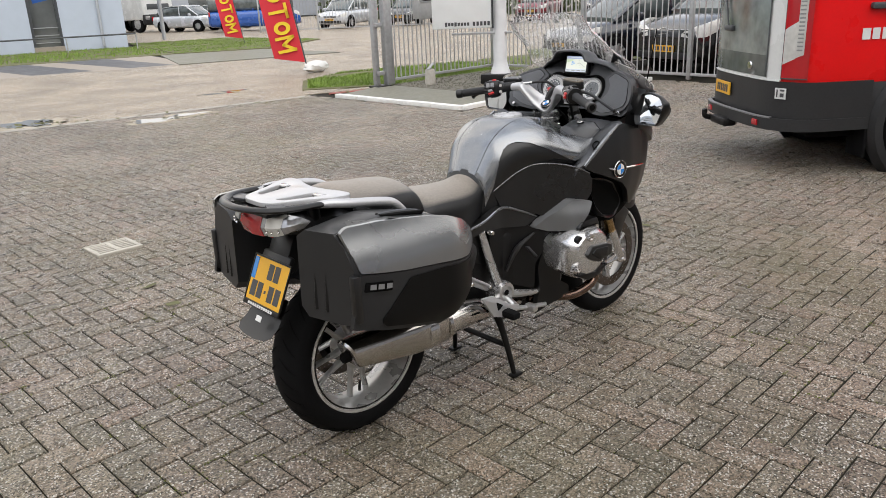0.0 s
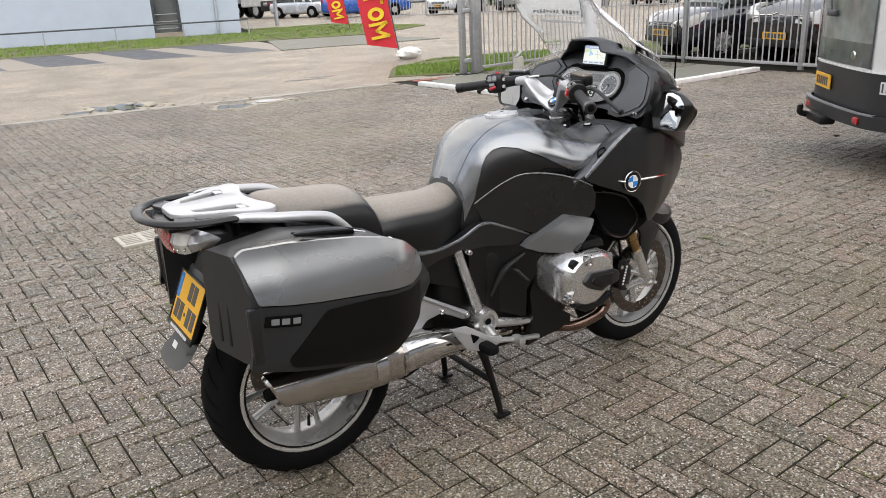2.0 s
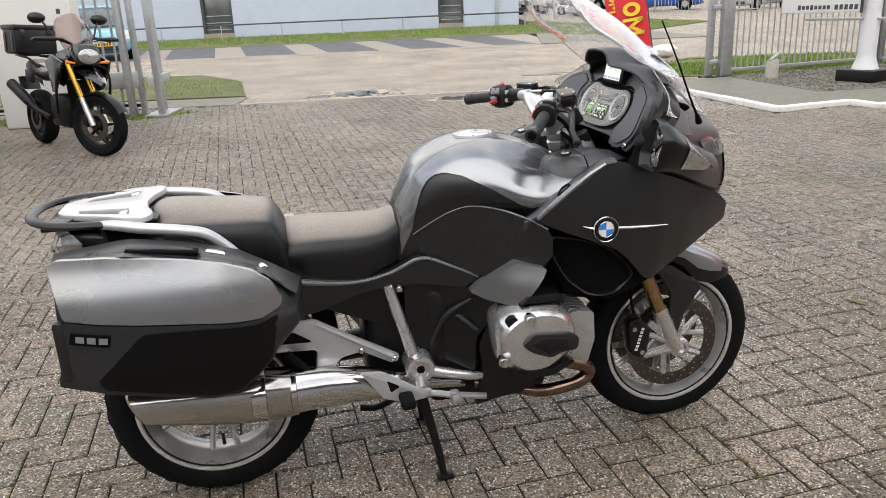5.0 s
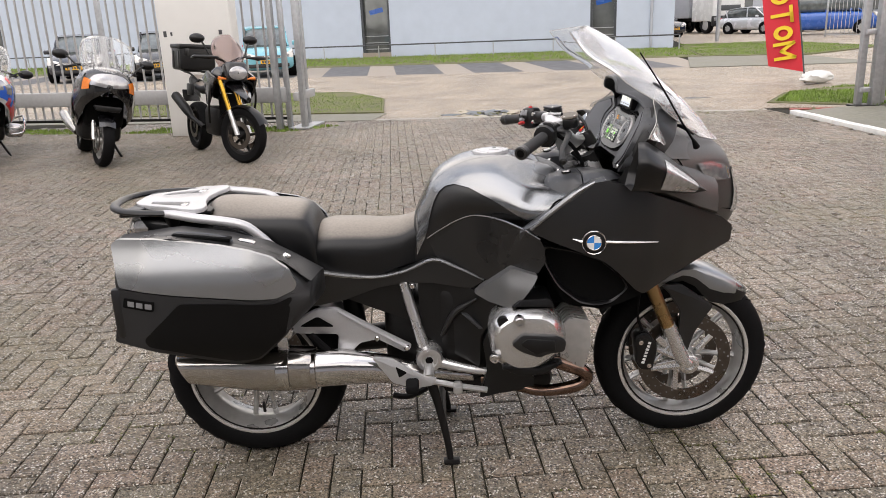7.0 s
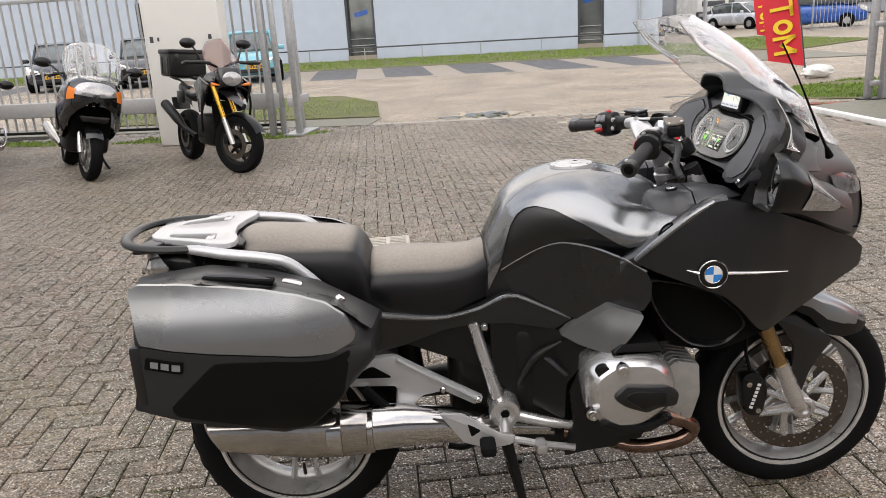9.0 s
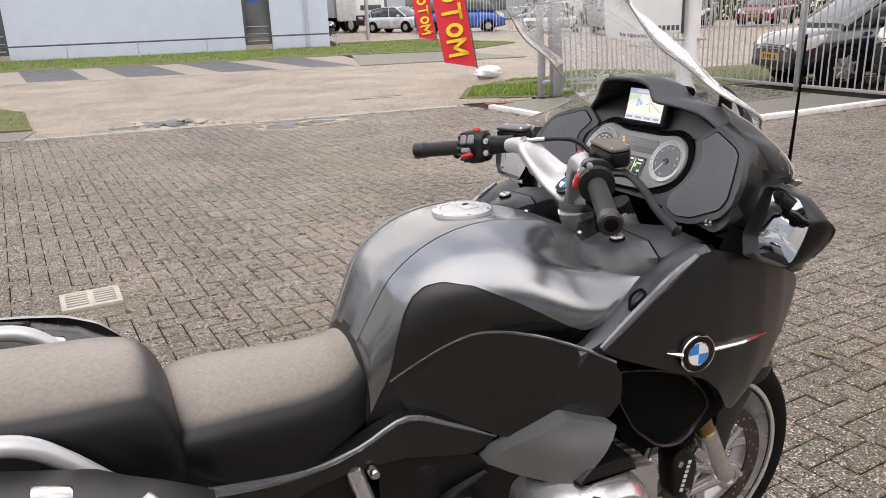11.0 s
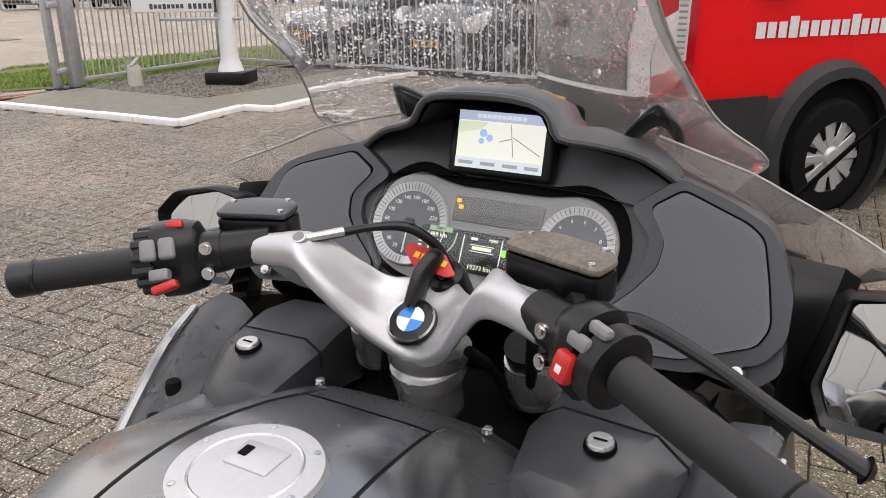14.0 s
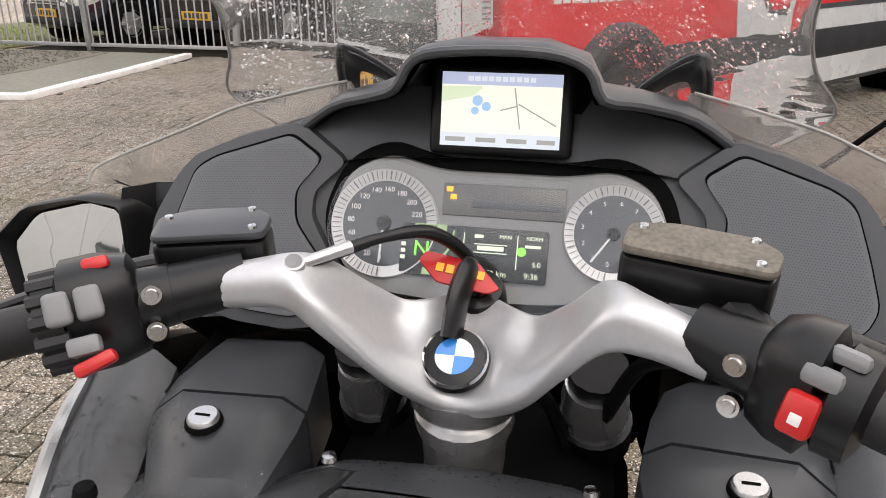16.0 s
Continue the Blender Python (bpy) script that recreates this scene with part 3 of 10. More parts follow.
# parking bays before the building: dark and sand-coloured pavers by turns
slab("bay_ground", [st(-40, 9.4), st(3.9, 9.4), st(3.5, 15.0), st(-40, 15.0)], -0.018, 0.0, M["strip_l"], "sand-coloured pavers between the parking bays", "paving")
for k in range(-14, 3):
    u = -2.40 + 2.28 * k
    slab("parking_bay", [st(u, 9.75), st(u + (1.42 if k < 2 else 1.15), 9.7), st(u - 0.05, 14.9), st(u - 1.50, 14.9)], -0.018, 0.004, M["strip"], "dark grey paver parking bay before the building", "paving")
slab("verge_left", [st(-60, 14.5), st(4.3, 14.5), st(4.3, 21.4), st(-60, 21.4)], -0.018, 0.012, M["soil"], "bare grassy verge along the building", "ground")
slab("far_pavement", [st(3.4, 9.4), st(8.0, 9.4), st(7.0, 13.6), st(3.8, 14.2)], -0.018, 0.02, M["slab"], "worn paver corner beside the street", "pavement")
slab("corner_verge", [st(4.3, 14.3), st(7.4, 13.8), st(10.5, 17.5), st(8.5, 24.0), st(4.3, 24.0)], -0.018, 0.03, M["soil"], "grassy street corner", "ground")
slab("flag_verge", [st(3.75, 0.9), st(5.2, 0.35), st(8.0, 0.6), st(9.0, 3.2), st(5.6, 3.4), st(4.3, 2.4)], -0.018, 0.010, M["soil"], "grass plot under the flags", "ground")
slab("fence_verge", [st(6.2, 0.35), st(30, 0.35), st(30, 4.5), st(9.0, 3.4), st(7.5, 0.8)], -0.018, 0.02, M["soil"], "grass verge behind the fence", "ground")
slab("gate_verge", [st(-3.5, 0.3), st(-2.35, 0.3), st(-3.0, 2.6), st(-4.2, 4.2), st(-8.5, 4.6), st(-8.5, 0.3)], -0.018, 0.03, M["soil"], "small grass plot beside the gate", "ground")
slab("gate_pavement", [st(-12.0, -0.6), st(-2.3, -0.6), st(-2.3, 0.3), st(-12.0, 0.3)], -0.018, 0.008, M["slab"], "grey pavement tiles at the gate", "pavement")

# raised corner inside the fence, with a white-painted kerb
KERB = [(5.65, 8.30), (5.75, 5.50), (6.76, 5.60), (6.82, 5.20), (9.80, 5.20)]
slab("raised_slab", [(5.68, 8.28), (5.78, 5.53), (6.74, 5.62), (6.84, 5.23), (9.85, 5.23), (9.85, 8.9), (6.9, 8.68)], -0.018, 0.035, M["slab"], "mossy concrete slab inside the fence corner", "pavement")
kerb = thing("kerb", "low concrete kerb painted white, chipped at the joints", "kerb")
kerb["kind"] = "structure"
rnd = random.Random(4)
for (x0, y0), (x1, y1) in zip(KERB, KERB[1:]):
    L = math.hypot(x1 - x0, y1 - y0)
    n = max(1, round(L / 0.62))
    ang = math.degrees(math.atan2(y1 - y0, x1 - x0))
    for i in range(n):
        f = (i + 0.5) / n
        part("kerb_stone", rbox((x0 + (x1 - x0) * f, y0 + (y1 - y0) * f, 0.012), (L / n - 0.008, 0.11, 0.085 + rnd.uniform(-0.006, 0.006)), 0.01, 2, (0, 0, ang + rnd.uniform(-0.6, 0.6))),
             M["white_line"], kerb)
# gravel bed round the pillar
slab("gravel_bed", [(6.98, 8.6), (6.98, 6.45), (8.3, 6.25), (9.75, 6.3), (9.75, 8.8)], -0.018, 0.042, M["gravel"], "grey gravel bed round the sign pillar", "gravel")
bm = bmesh.new()
rnd = random.Random(8)
for i in range(1500):
    x, y = rnd.uniform(7.0, 9.7), rnd.uniform(6.4, 8.6)
    s = rnd.uniform(0.012, 0.03)
    m = pose(x, y, 0.042, rnd.uniform(0, 90), rnd.uniform(0, 90), rnd.uniform(0, 90)) @ Matrix.Diagonal((s, s * 0.8, s * 0.6, 1))
    bmesh.ops.create_icosphere(bm, subdivisions=1, radius=0.7, matrix=m) if i % 4 == 0 else bmesh.ops.create_cube(bm, size=1.0, matrix=m)
tagged(part("gravel_stones", bm, M["gravel"], smooth=False), "loose grey gravel stones and bark", "gravel", kind="stuff")


def grass(name, poly, n, h, seed, label="short rough green grass", lean=0.4, wide=0.010):
    """Blades over a patch of plan."""
    rnd = random.Random(seed)
    xs, ys = [p[0] for p in poly], [p[1] for p in poly]
    poly = [(p[0], p[1]) for p in poly]
    vs, fs = [], []
    while len(fs) < n:
        x, y = rnd.uniform(min(xs), max(xs)), rnd.uniform(min(ys), max(ys))
        if not inside((x, y), poly) or noise.noise(Vector((x * 1.3, y * 1.3, seed))) < -0.28:
            continue
        a, b = rnd.uniform(0, 6.28), rnd.uniform(-lean, lean)
        hh, w = h * rnd.uniform(0.4, 1.2), wide * rnd.uniform(0.6, 1.4)
        dx, dy = math.cos(a), math.sin(a)
        k = len(vs)
        vs += [(x - dx * w, y - dy * w, 0), (x + dx * w, y + dy * w, 0), (x - dy * b * hh + dx * w * 0.2, y + dx * b * hh, hh)]
        fs.append((k, k + 1, k + 2))
    me = bpy.data.meshes.new(name)
    me.from_pydata(vs, [], fs)
    me.materials.append(M["grass"])
    return tagged(new(name, me), label, "grass", kind="stuff")


def pl(*uv):
    return [tuple(st(u, v)[:2]) for u, v in uv]


grass("grass_at_flags", pl((3.9, 1.0), (5.2, 0.4), (8.0, 0.6), (9.0, 3.2), (5.6, 3.4), (4.4, 2.4)), 16000, 0.055, 1, lean=0.9)
grass("grass_behind_fence", pl((6.2, 0.4), (22, 0.4), (22, 3.6), (9.0, 3.3), (7.5, 0.9)), 20000, 0.055, 2, lean=0.9)
grass("grass_at_gate", pl((-3.45, 0.35), (-2.4, 0.35), (-3.0, 2.6), (-4.2, 4.1), (-8.4, 4.4), (-8.4, 0.35)), 16000, 0.055, 3, lean=0.9)
grass("grass_at_building", pl((-30, 15.6), (4.2, 15.0), (4.2, 21.3), (-30, 21.3)), 16000, 0.085, 4, "long rough grass and weeds along the building", wide=0.022)
grass("grass_at_corner", pl((4.3, 14.4), (7.4, 13.9), (10.4, 17.5), (8.5, 23.8), (4.3, 23.8)), 14000, 0.07, 5, lean=0.9, wide=0.02)
grass("weeds_along_gate", pl((-10, -1.75), (-3.2, -1.75), (-2.6, -1.15), (-10, -1.25)), 3500, 0.035, 6, "mossy weeds along the gate", wide=0.014)
grass("weeds_at_fence", [(6.9, 8.45), (9.7, 8.7), (9.7, 9.0), (6.9, 8.8)], 2200, 0.07, 7, "weeds under the fence")
grass("weeds_at_slab", [(8.4, 6.1), (9.7, 6.2), (9.75, 5.9), (8.6, 5.85)], 1600, 0.03, 8, "low weeds along the gravel")

# puddles and the silt round them
M["water"] = mat("puddle_water", (0.085, 0.075, 0.06), 0.05, 0, var=0.3, scale=4, rvar=0.03, spec=0.6)
M["silt"] = mat("dried_silt", (0.37, 0.32, 0.24), 0.55, 0, var=0.25, scale=12, rvar=0.2, big=3)


def blotch(c, a, b, seed, k=1.0):
    """A ragged outline round c, longer along the street than across it."""
    out = []
    for i in range(72):
        t = i / 72 * 2 * math.pi
        d = Vector((math.cos(t), math.sin(t), 0))
        r = k * (1 + 0.50 * noise.noise(d * 1.6 + Vector((0, 0, seed))) + 0.38 * noise.noise(d * 4.5 + Vector((5, 0, seed))) + 0.15 * noise.noise(d * 11 + Vector((9, 0, seed))))
        q = SU * (a * r * d.x) + SV * (b * r * d.y)
        out.append((c.x + q.x, c.y + q.y))
    return out


for c, a, b, z, s in ((st(-0.62, 0.28), 0.42, 0.42, -0.003, 3), (st(-1.15, 0.02), 0.22, 0.12, -0.003, 6), (st(0.95, -0.92), 0.34, 0.20, 0.0052, 5), (st(1.42, -0.66), 0.30, 0.12, 0.0052, 15), (st(2.45, 1.72), 0.34, 0.10, -0.003, 9), (st(2.80, 1.95), 0.26, 0.08, -0.003, 11), (st(4.6, 0.55), 0.35, 0.06, -0.003, 13)):
    setting(part("silt_patch", prism(blotch(c, a, b, s, 1.22), -0.01, z, "z"), M["silt"], smooth=False), "pale silt dried round a puddle", "puddle")
    setting(part("puddle", prism(blotch(c, a, b, s + 0.3, 0.92), -0.01, z + 0.0022, "z"), M["water"], smooth=False), "shallow puddle mirroring the sky", "puddle")
bm = bmesh.new()
rnd = random.Random(12)
for i in range(160):
    k = rnd.random()
    c = st(rnd.gauss(-0.5, 0.4), rnd.gauss(0.1, 0.2)) if k < 0.35 else (st(rnd.gauss(1.2, 0.35), rnd.gauss(-0.85, 0.12)) if k < 0.5 else st(rnd.uniform(-2, 4.8), rnd.gauss(-0.15, 0.15)) if k < 0.8 else Vector((rnd.uniform(-4, 7), rnd.uniform(-1, 8), 0)))
    s = rnd.uniform(0.012, 0.04)
    bmesh.ops.create_grid(bm, x_segments=1, y_segments=1, size=1, matrix=pose(c.x, c.y, 0.006, rnd.uniform(-15, 15), rnd.uniform(-15, 15), rnd.uniform(0, 360)) @ Matrix.Diagonal((s, s * 0.6, 1, 1)))
tagged(part("fallen_leaves", bm, M["soil"], smooth=False), "scattered dead brown leaves and crumbs", "leaves", kind="stuff")
slab("red_paint_mark", [st(3.9, 0.02), st(4.55, 0.0), st(4.6, 0.12), st(3.95, 0.14)], -0.01, 0.004, mat("faded_red_paint", (0.34, 0.09, 0.07), 0.7, 0, var=0.3, scale=20), "faded red paint on the paving edge", "marking", 0)

# cast-iron drain grate
drain = thing("drain_grate", "pale worn metal drain grate sunk in the pavers", "drain", at=pose(0.13, 2.955, 0.0, 0, 0, 2) @ Matrix.Diagonal((0.70, 0.64, 1, 1)))
frame_b = join_bm(rbox((0, 0.19, 0.006), (0.42, 0.04, 0.02), 0.004), rbox((0, -0.19, 0.006), (0.42, 0.04, 0.02), 0.004), rbox((0.19, 0, 0.006), (0.04, 0.36, 0.02), 0.004), rbox((-0.19, 0, 0.006), (0.04, 0.36, 0.02), 0.004),
                  rbox((0, 0, 0.006), (0.045, 0.36, 0.02), 0.004))
M["grate"] = mat("pale_grate", (0.46, 0.43, 0.37), 0.55, 0.1, var=0.2, scale=30, bump=0.2)
part("grate_frame", frame_b, M["grate"], drain)
for i in range(6):
    part("bar", rbox((0, -0.155 + 0.062 * i, 0.005), (0.36, 0.026, 0.016), 0.004), M["grate"], drain)
part("grate_bed", rbox((0, 0, -0.0085), (0.80, 0.80, 0.012), 0.002), M["brick"], drain, "cut paving round the grate")
part("pit", rbox((0, 0, -0.0015), (0.36, 0.36, 0.004), 0), M["void"], drain)

# ---- building across the street ----
bld = thing("building", "long pale blue rendered commercial building with tall dark windows", "building", at=STREET)
bld["kind"] = "structure"
wins = [(-29.0, -27.7), (-19.2, -17.9), (-9.35, -8.05), (0.55, 1.61)]
edges_u = [-45.0] + [e for w in wins for e in w] + [3.9]
for a, b in zip(edges_u[0::2], edges_u[1::2]):
    part("wall", rbox(((a + b) / 2, 21.65, 2.9), (b - a, 0.3, 5.8), 0), M["wall"], bld, smooth=False)
for a, b in wins:
    part("lintel", rbox(((a + b) / 2, 21.66, 4.4), (b - a, 0.28, 2.8), 0), M["wall"], bld, smooth=False)
    w = part("window", rbox(((a + b) / 2, 21.75, 1.52), (b - a - 0.1, 0.03, 2.96), 0), M["pane"], bld, "dark tall window with a blue sticker", smooth=False)
    fr = [rbox((a + 0.05, 21.62, 1.5), (0.10, 0.16, 3.0), 0.005), rbox((b - 0.05, 21.62, 1.5), (0.10, 0.16, 3.0), 0.005),
          rbox(((a + b) / 2, 21.62, 0.06), (b - a - 0.2, 0.16, 0.12), 0.005), rbox(((a + b) / 2, 21.62, 2.95), (b - a - 0.2, 0.16, 0.1), 0.005)]
    for f in fr:
        part("window_frame", f, M["frame_dk"], w, smooth=False)
    part("threshold", rbox(((a + b) / 2, 21.50, 0.1), (b - a, 0.12, 0.2), 0.005), M["strip_l"], w, smooth=False)
    part("sticker", rbox(((a + b) / 2, 21.73, 1.95), (0.62, 0.006, 0.2), 0, rot=(0, -12, 0)), M["car_blue"], w, "blue and white sticker", smooth=False)
    for s in (0.35, 0.62, 0.9):
        part("sill_bar", rbox(((a + b) / 2, 21.70, s), (b - a - 0.2, 0.03, 0.03), 0), M["galv"], w, smooth=False)
part("return_wall", rbox((3.75, 29.0, 2.9), (0.3, 14.4, 5.8), 0), M["wall"], bld, smooth=False)
part("roof", rbox((-20.5, 29.0, 5.9), (49.2, 15, 0.2), 0.02), M["wall_g"], bld, smooth=False)
part("downpipe", tube([(3.0, 21.45, 0.1), (3.0, 21.45, 5.7)], 0.06, 10, 1), M["wall_g"], bld)
rail = thing("hoop_rail", "low dark steel hoop rail along the building", "railing", at=STREET)
for i in range(14):
    u0 = 4.0 - 2.43 * i
    part("post", tube([(u0, 19.9, 0.0), (u0, 19.9, 0.55)], 0.024, 8, 1), M["galv"], rail)
    if i:
        part("rail", tube([(u0, 19.9, 0.56), (u0 + 2.43, 19.9, 0.56)], 0.028, 8, 1), M["frame_dk"], rail)

# building behind the yard, seen in the mirrors
hall = thing("dealer_hall", "white panelled workshop hall with a dark-framed door", "building")
hall["kind"] = "structure"
for i in range(18):
    part("panel", rbox((-8.9, -15.2 + 1.5 * i, 2.4), (0.25, 1.47, 4.8), 0.02), M["wall_w"], hall, smooth=False)
dr = part("door", rbox((-8.75, 1.6, 1.1), (0.06, 1.0, 2.2), 0.005), M["pane"], hall, smooth=False)
for c, s in (((-8.72, 1.08, 1.1), (0.08, 0.08, 2.2)), ((-8.72, 2.12, 1.1), (0.08, 0.08, 2.2)), ((-8.72, 1.6, 2.22), (0.08, 1.1, 0.08))):
    part("door_frame", rbox(c, s, 0.005), M["frame_dk"], dr, smooth=False)
part("roof_edge", rbox((-8.9, -3, 4.95), (0.5, 29, 0.3), 0.02), M["frame_dk"], hall, smooth=False)
side_hall = thing("side_hall", "pale ribbed hall with a deep dark roof edge closing the yard", "building")
side_hall["kind"] = "structure"
for i in range(26):
    part("panel", rbox((-8.2 + 1.0 * i, -9.4, 1.6), (0.975, 0.25, 3.2), 0.02), M["wall_g"], side_hall, smooth=False)
part("roof_edge", rbox((4.6, -9.4, 4.2), (27, 1.6, 2.0), 0.02), M["frame_dk"], side_hall, smooth=False)


# ---- fences and gates ----
def fence(name, p0, p1, label, h=2.0, gap=0.11, post_every=2.5, bar=0.011, base=0.08):
    """An upright-bar steel fence from p0 to p1 in plan."""
    L = math.hypot(p1[0] - p0[0], p1[1] - p0[1])
    f = thing(name, label, "fence", at=pose(p0[0], p0[1], 0.03, 0, 0, math.degrees(math.atan2(p1[1] - p0[1], p1[0] - p0[0]))))
    n = int(L / post_every + 0.5)
    for i in range(n + 1):
        part("post", rbox((L * i / n, 0, h / 2), (0.07, 0.07, h), 0.006), M["galv"], f)
    for z in (base, h - 0.12):
        part("rail", rbox((L / 2, 0.0, z), (L, 0.045, 0.045), 0.004), M["galv_w"], f)
    me = None
    for i in range(1, int(L / gap)):
        if me is None:
            ob = part("bar", tube([(0, 0, base), (0, 0, h - 0.03)], bar, 8, 1), M["galv_w"], f)
            me = ob.data
        else:
            ob = new("bar", me)
            ob.parent = f
        ob.matrix_basis = Matrix.Translation((gap * i, 0, 0))
    return f


fence("bar_fence", (7.0, 8.68), (9.9, 8.92), "grey steel bar fence at the yard's corner")
fence("bar_fence", (9.95, 8.85), (9.9, -4.0), "grey steel bar fence along the parking ground", post_every=2.2)
gp = thing("gate_post", "galvanised double gate post with hinges", "gate")
for dx, dy, r in ((-0.18, 0.05, 0.045), (0.0, -0.04, 0.06), (0.12, 0.0, 0.04)):
    part("post", rbox((6.93 + dx, 8.62 + dy, 1.1), (r * 2, r * 2, 2.2), 0.01), M["galv"], gp)
for z in (0.25, 1.05, 1.75):
    part("hinge", rbox((6.84, 8.63, z), (0.22, 0.09, 0.07), 0.01), M["galv"], gp)
part("foot_plate", rbox((6.88, 8.62, 0.03), (0.5, 0.28, 0.03), 0.005), M["iron"], gp)
mb = thing("mailbox", "grey steel mailbox hung on the fence", "mailbox", at=pose(7.9, 8.66, 1.28, 0, 0, 5))
part("box", rbox((0, 0, 0), (0.42, 0.18, 0.36), 0.01), M["galv_w"], mb)
part("flap", rbox((0, -0.095, 0.13), (0.36, 0.02, 0.06), 0.004), M["galv"], mb)
part("slit", rbox((0, -0.106, 0.13), (0.28, 0.004, 0.012), 0), M["void"], mb)
tap = thing("ground_post", "short concrete stub with a small metal bracket", "post", at=pose(7.35, 7.95, 0.04))
part("stub", lathe([(0, 0.26), (0.07, 0.26), (0.085, 0.24), (0.095, 0.0), (0, 0.0)], 16, "z"), M["concrete"], tap)
part("bracket", rbox((0.02, 0, 0.30), (0.22, 0.05, 0.03), 0.008, rot=(0, -25, 20)), M["galv"], tap)

sg = thing("sign_pillar", "round white steel pillar on a dark block with a white sign", "sign")
part("pillar", lathe([(0.17, 0.20), (0.15, 0.26), (0.125, 0.33), (0.115, 0.4), (0.115, 4.2), (0, 4.2)], 24, "z", (8.13, 7.03, 0)), M["pillar"], sg)
part("base_block", rbox((8.13, 7.03, 0.12), (0.52, 0.52, 0.16), 0.02, rot=(0, 0, 20)), M["iron"], sg, "dark bituminous base block")
sn = thing("sign_board", "white street sign board fixed to the pillar", "sign", at=pose(8.13, 7.03, 0, 0, 0, 133))
part("board", rbox((0.62, 0.12, 1.9), (0.98, 0.06, 1.9), 0.015), M["sign"], sn)
part("frame_edge", rbox((0.115, 0.12, 1.9), (0.03, 0.08, 1.92), 0.005), M["frame_dk"], sn)
part("bracket", rbox((0.3, 0.06, 0.86), (1.0, 0.05, 0.035), 0.005), M["galv"], sn)
bars(face_frame((0.62, 0.1545, 1.02), (-1, 0, 0), (0, 0, 1)), [(-0.26 + 0.052 * i, 0, 0.038, 0.065 if i in (0, 3) else 0.05) for i in range(8)] + [(0.2 + 0.06 * i, 0, 0.04, 0.065) for i in range(5)], M["txt"], sn)

# white monolith and sliding gate at the yard's entrance
mono = thing("sign_monolith", "tall plain white sign panel beside the gate", "sign", at=pose(-2.62, 8.62, 0, 0, 0, -14))
part("panel", rbox((0, 0, 1.6), (1.12, 0.22, 3.2), 0.02), M["wall_w"], mono)
bars(face_frame((-0.45, -0.112, 1.42), (1, 0, 0), (0, 0, 1)), [(0.0, 0, 0.05, 0.08), (0.1, 0.0, 0.03, 0.05), (0.85, 0.0, 0.05, 0.06)], M["txt"], mono)
sl = thing("sliding_gate", "galvanised sliding gate with upright bars over a pale beam", "gate", at=STREET @ pose(-3.3, -1.40, 0, 0, 0, 180))
part("beam", rbox((4.5, 0, 0.50), (9.0, 0.12, 0.22), 0.02), M["galv_w"], sl)
part("beam_lip", rbox((4.5, -0.07, 0.40), (9.0, 0.03, 0.04), 0.005), M["galv"], sl)
part("bottom_rail", rbox((4.5, 0, 0.16), (9.0, 0.05, 0.04), 0.005), M["iron"], sl)
part("top_rail", rbox((4.5, 0, 2.05), (9.0, 0.05, 0.05), 0.005), M["galv"], sl)
bb = part("bar", tube([(0, 0, 0.16), (0, 0, 2.05)], 0.017, 8, 1), M["galv_w"], sl)
bb.matrix_basis = Matrix.Translation((0.12, 0, 0))
for i in range(1, 58):
    ob = new("bar", bb.data)
    ob.parent = sl
    ob.matrix_basis = Matrix.Translation((0.12 + 0.155 * i, 0, 0))
for x in (0.0, 2.9, 5.9, 8.9):
    part("post", rbox((x, 0, 1.05), (0.07, 0.07, 2.1), 0.006), M["galv"], sl)
eg = thing("gate_guide_post", "galvanised steel guide posts of the sliding gate", "gate")
for p in (st(-3.05, -1.45), st(-3.2, -0.95), st(-3.42, -1.5)):
    part("post", rbox((p.x, p.y, 1.1), (0.08, 0.10, 2.2), 0.008, rot=(0, 0, -12)), M["galv"], eg)
p = st(-3.12, -1.2)
part("cross_bar", rbox((p.x, p.y, 0.48), (0.08, 0.7, 0.12), 0.01, rot=(0, 0, -12)), M["galv_w"], eg)
part("foot", rbox((p.x, p.y, 0.02), (0.3, 0.7, 0.03), 0.005, rot=(0, 0, -12)), M["galv"], eg)


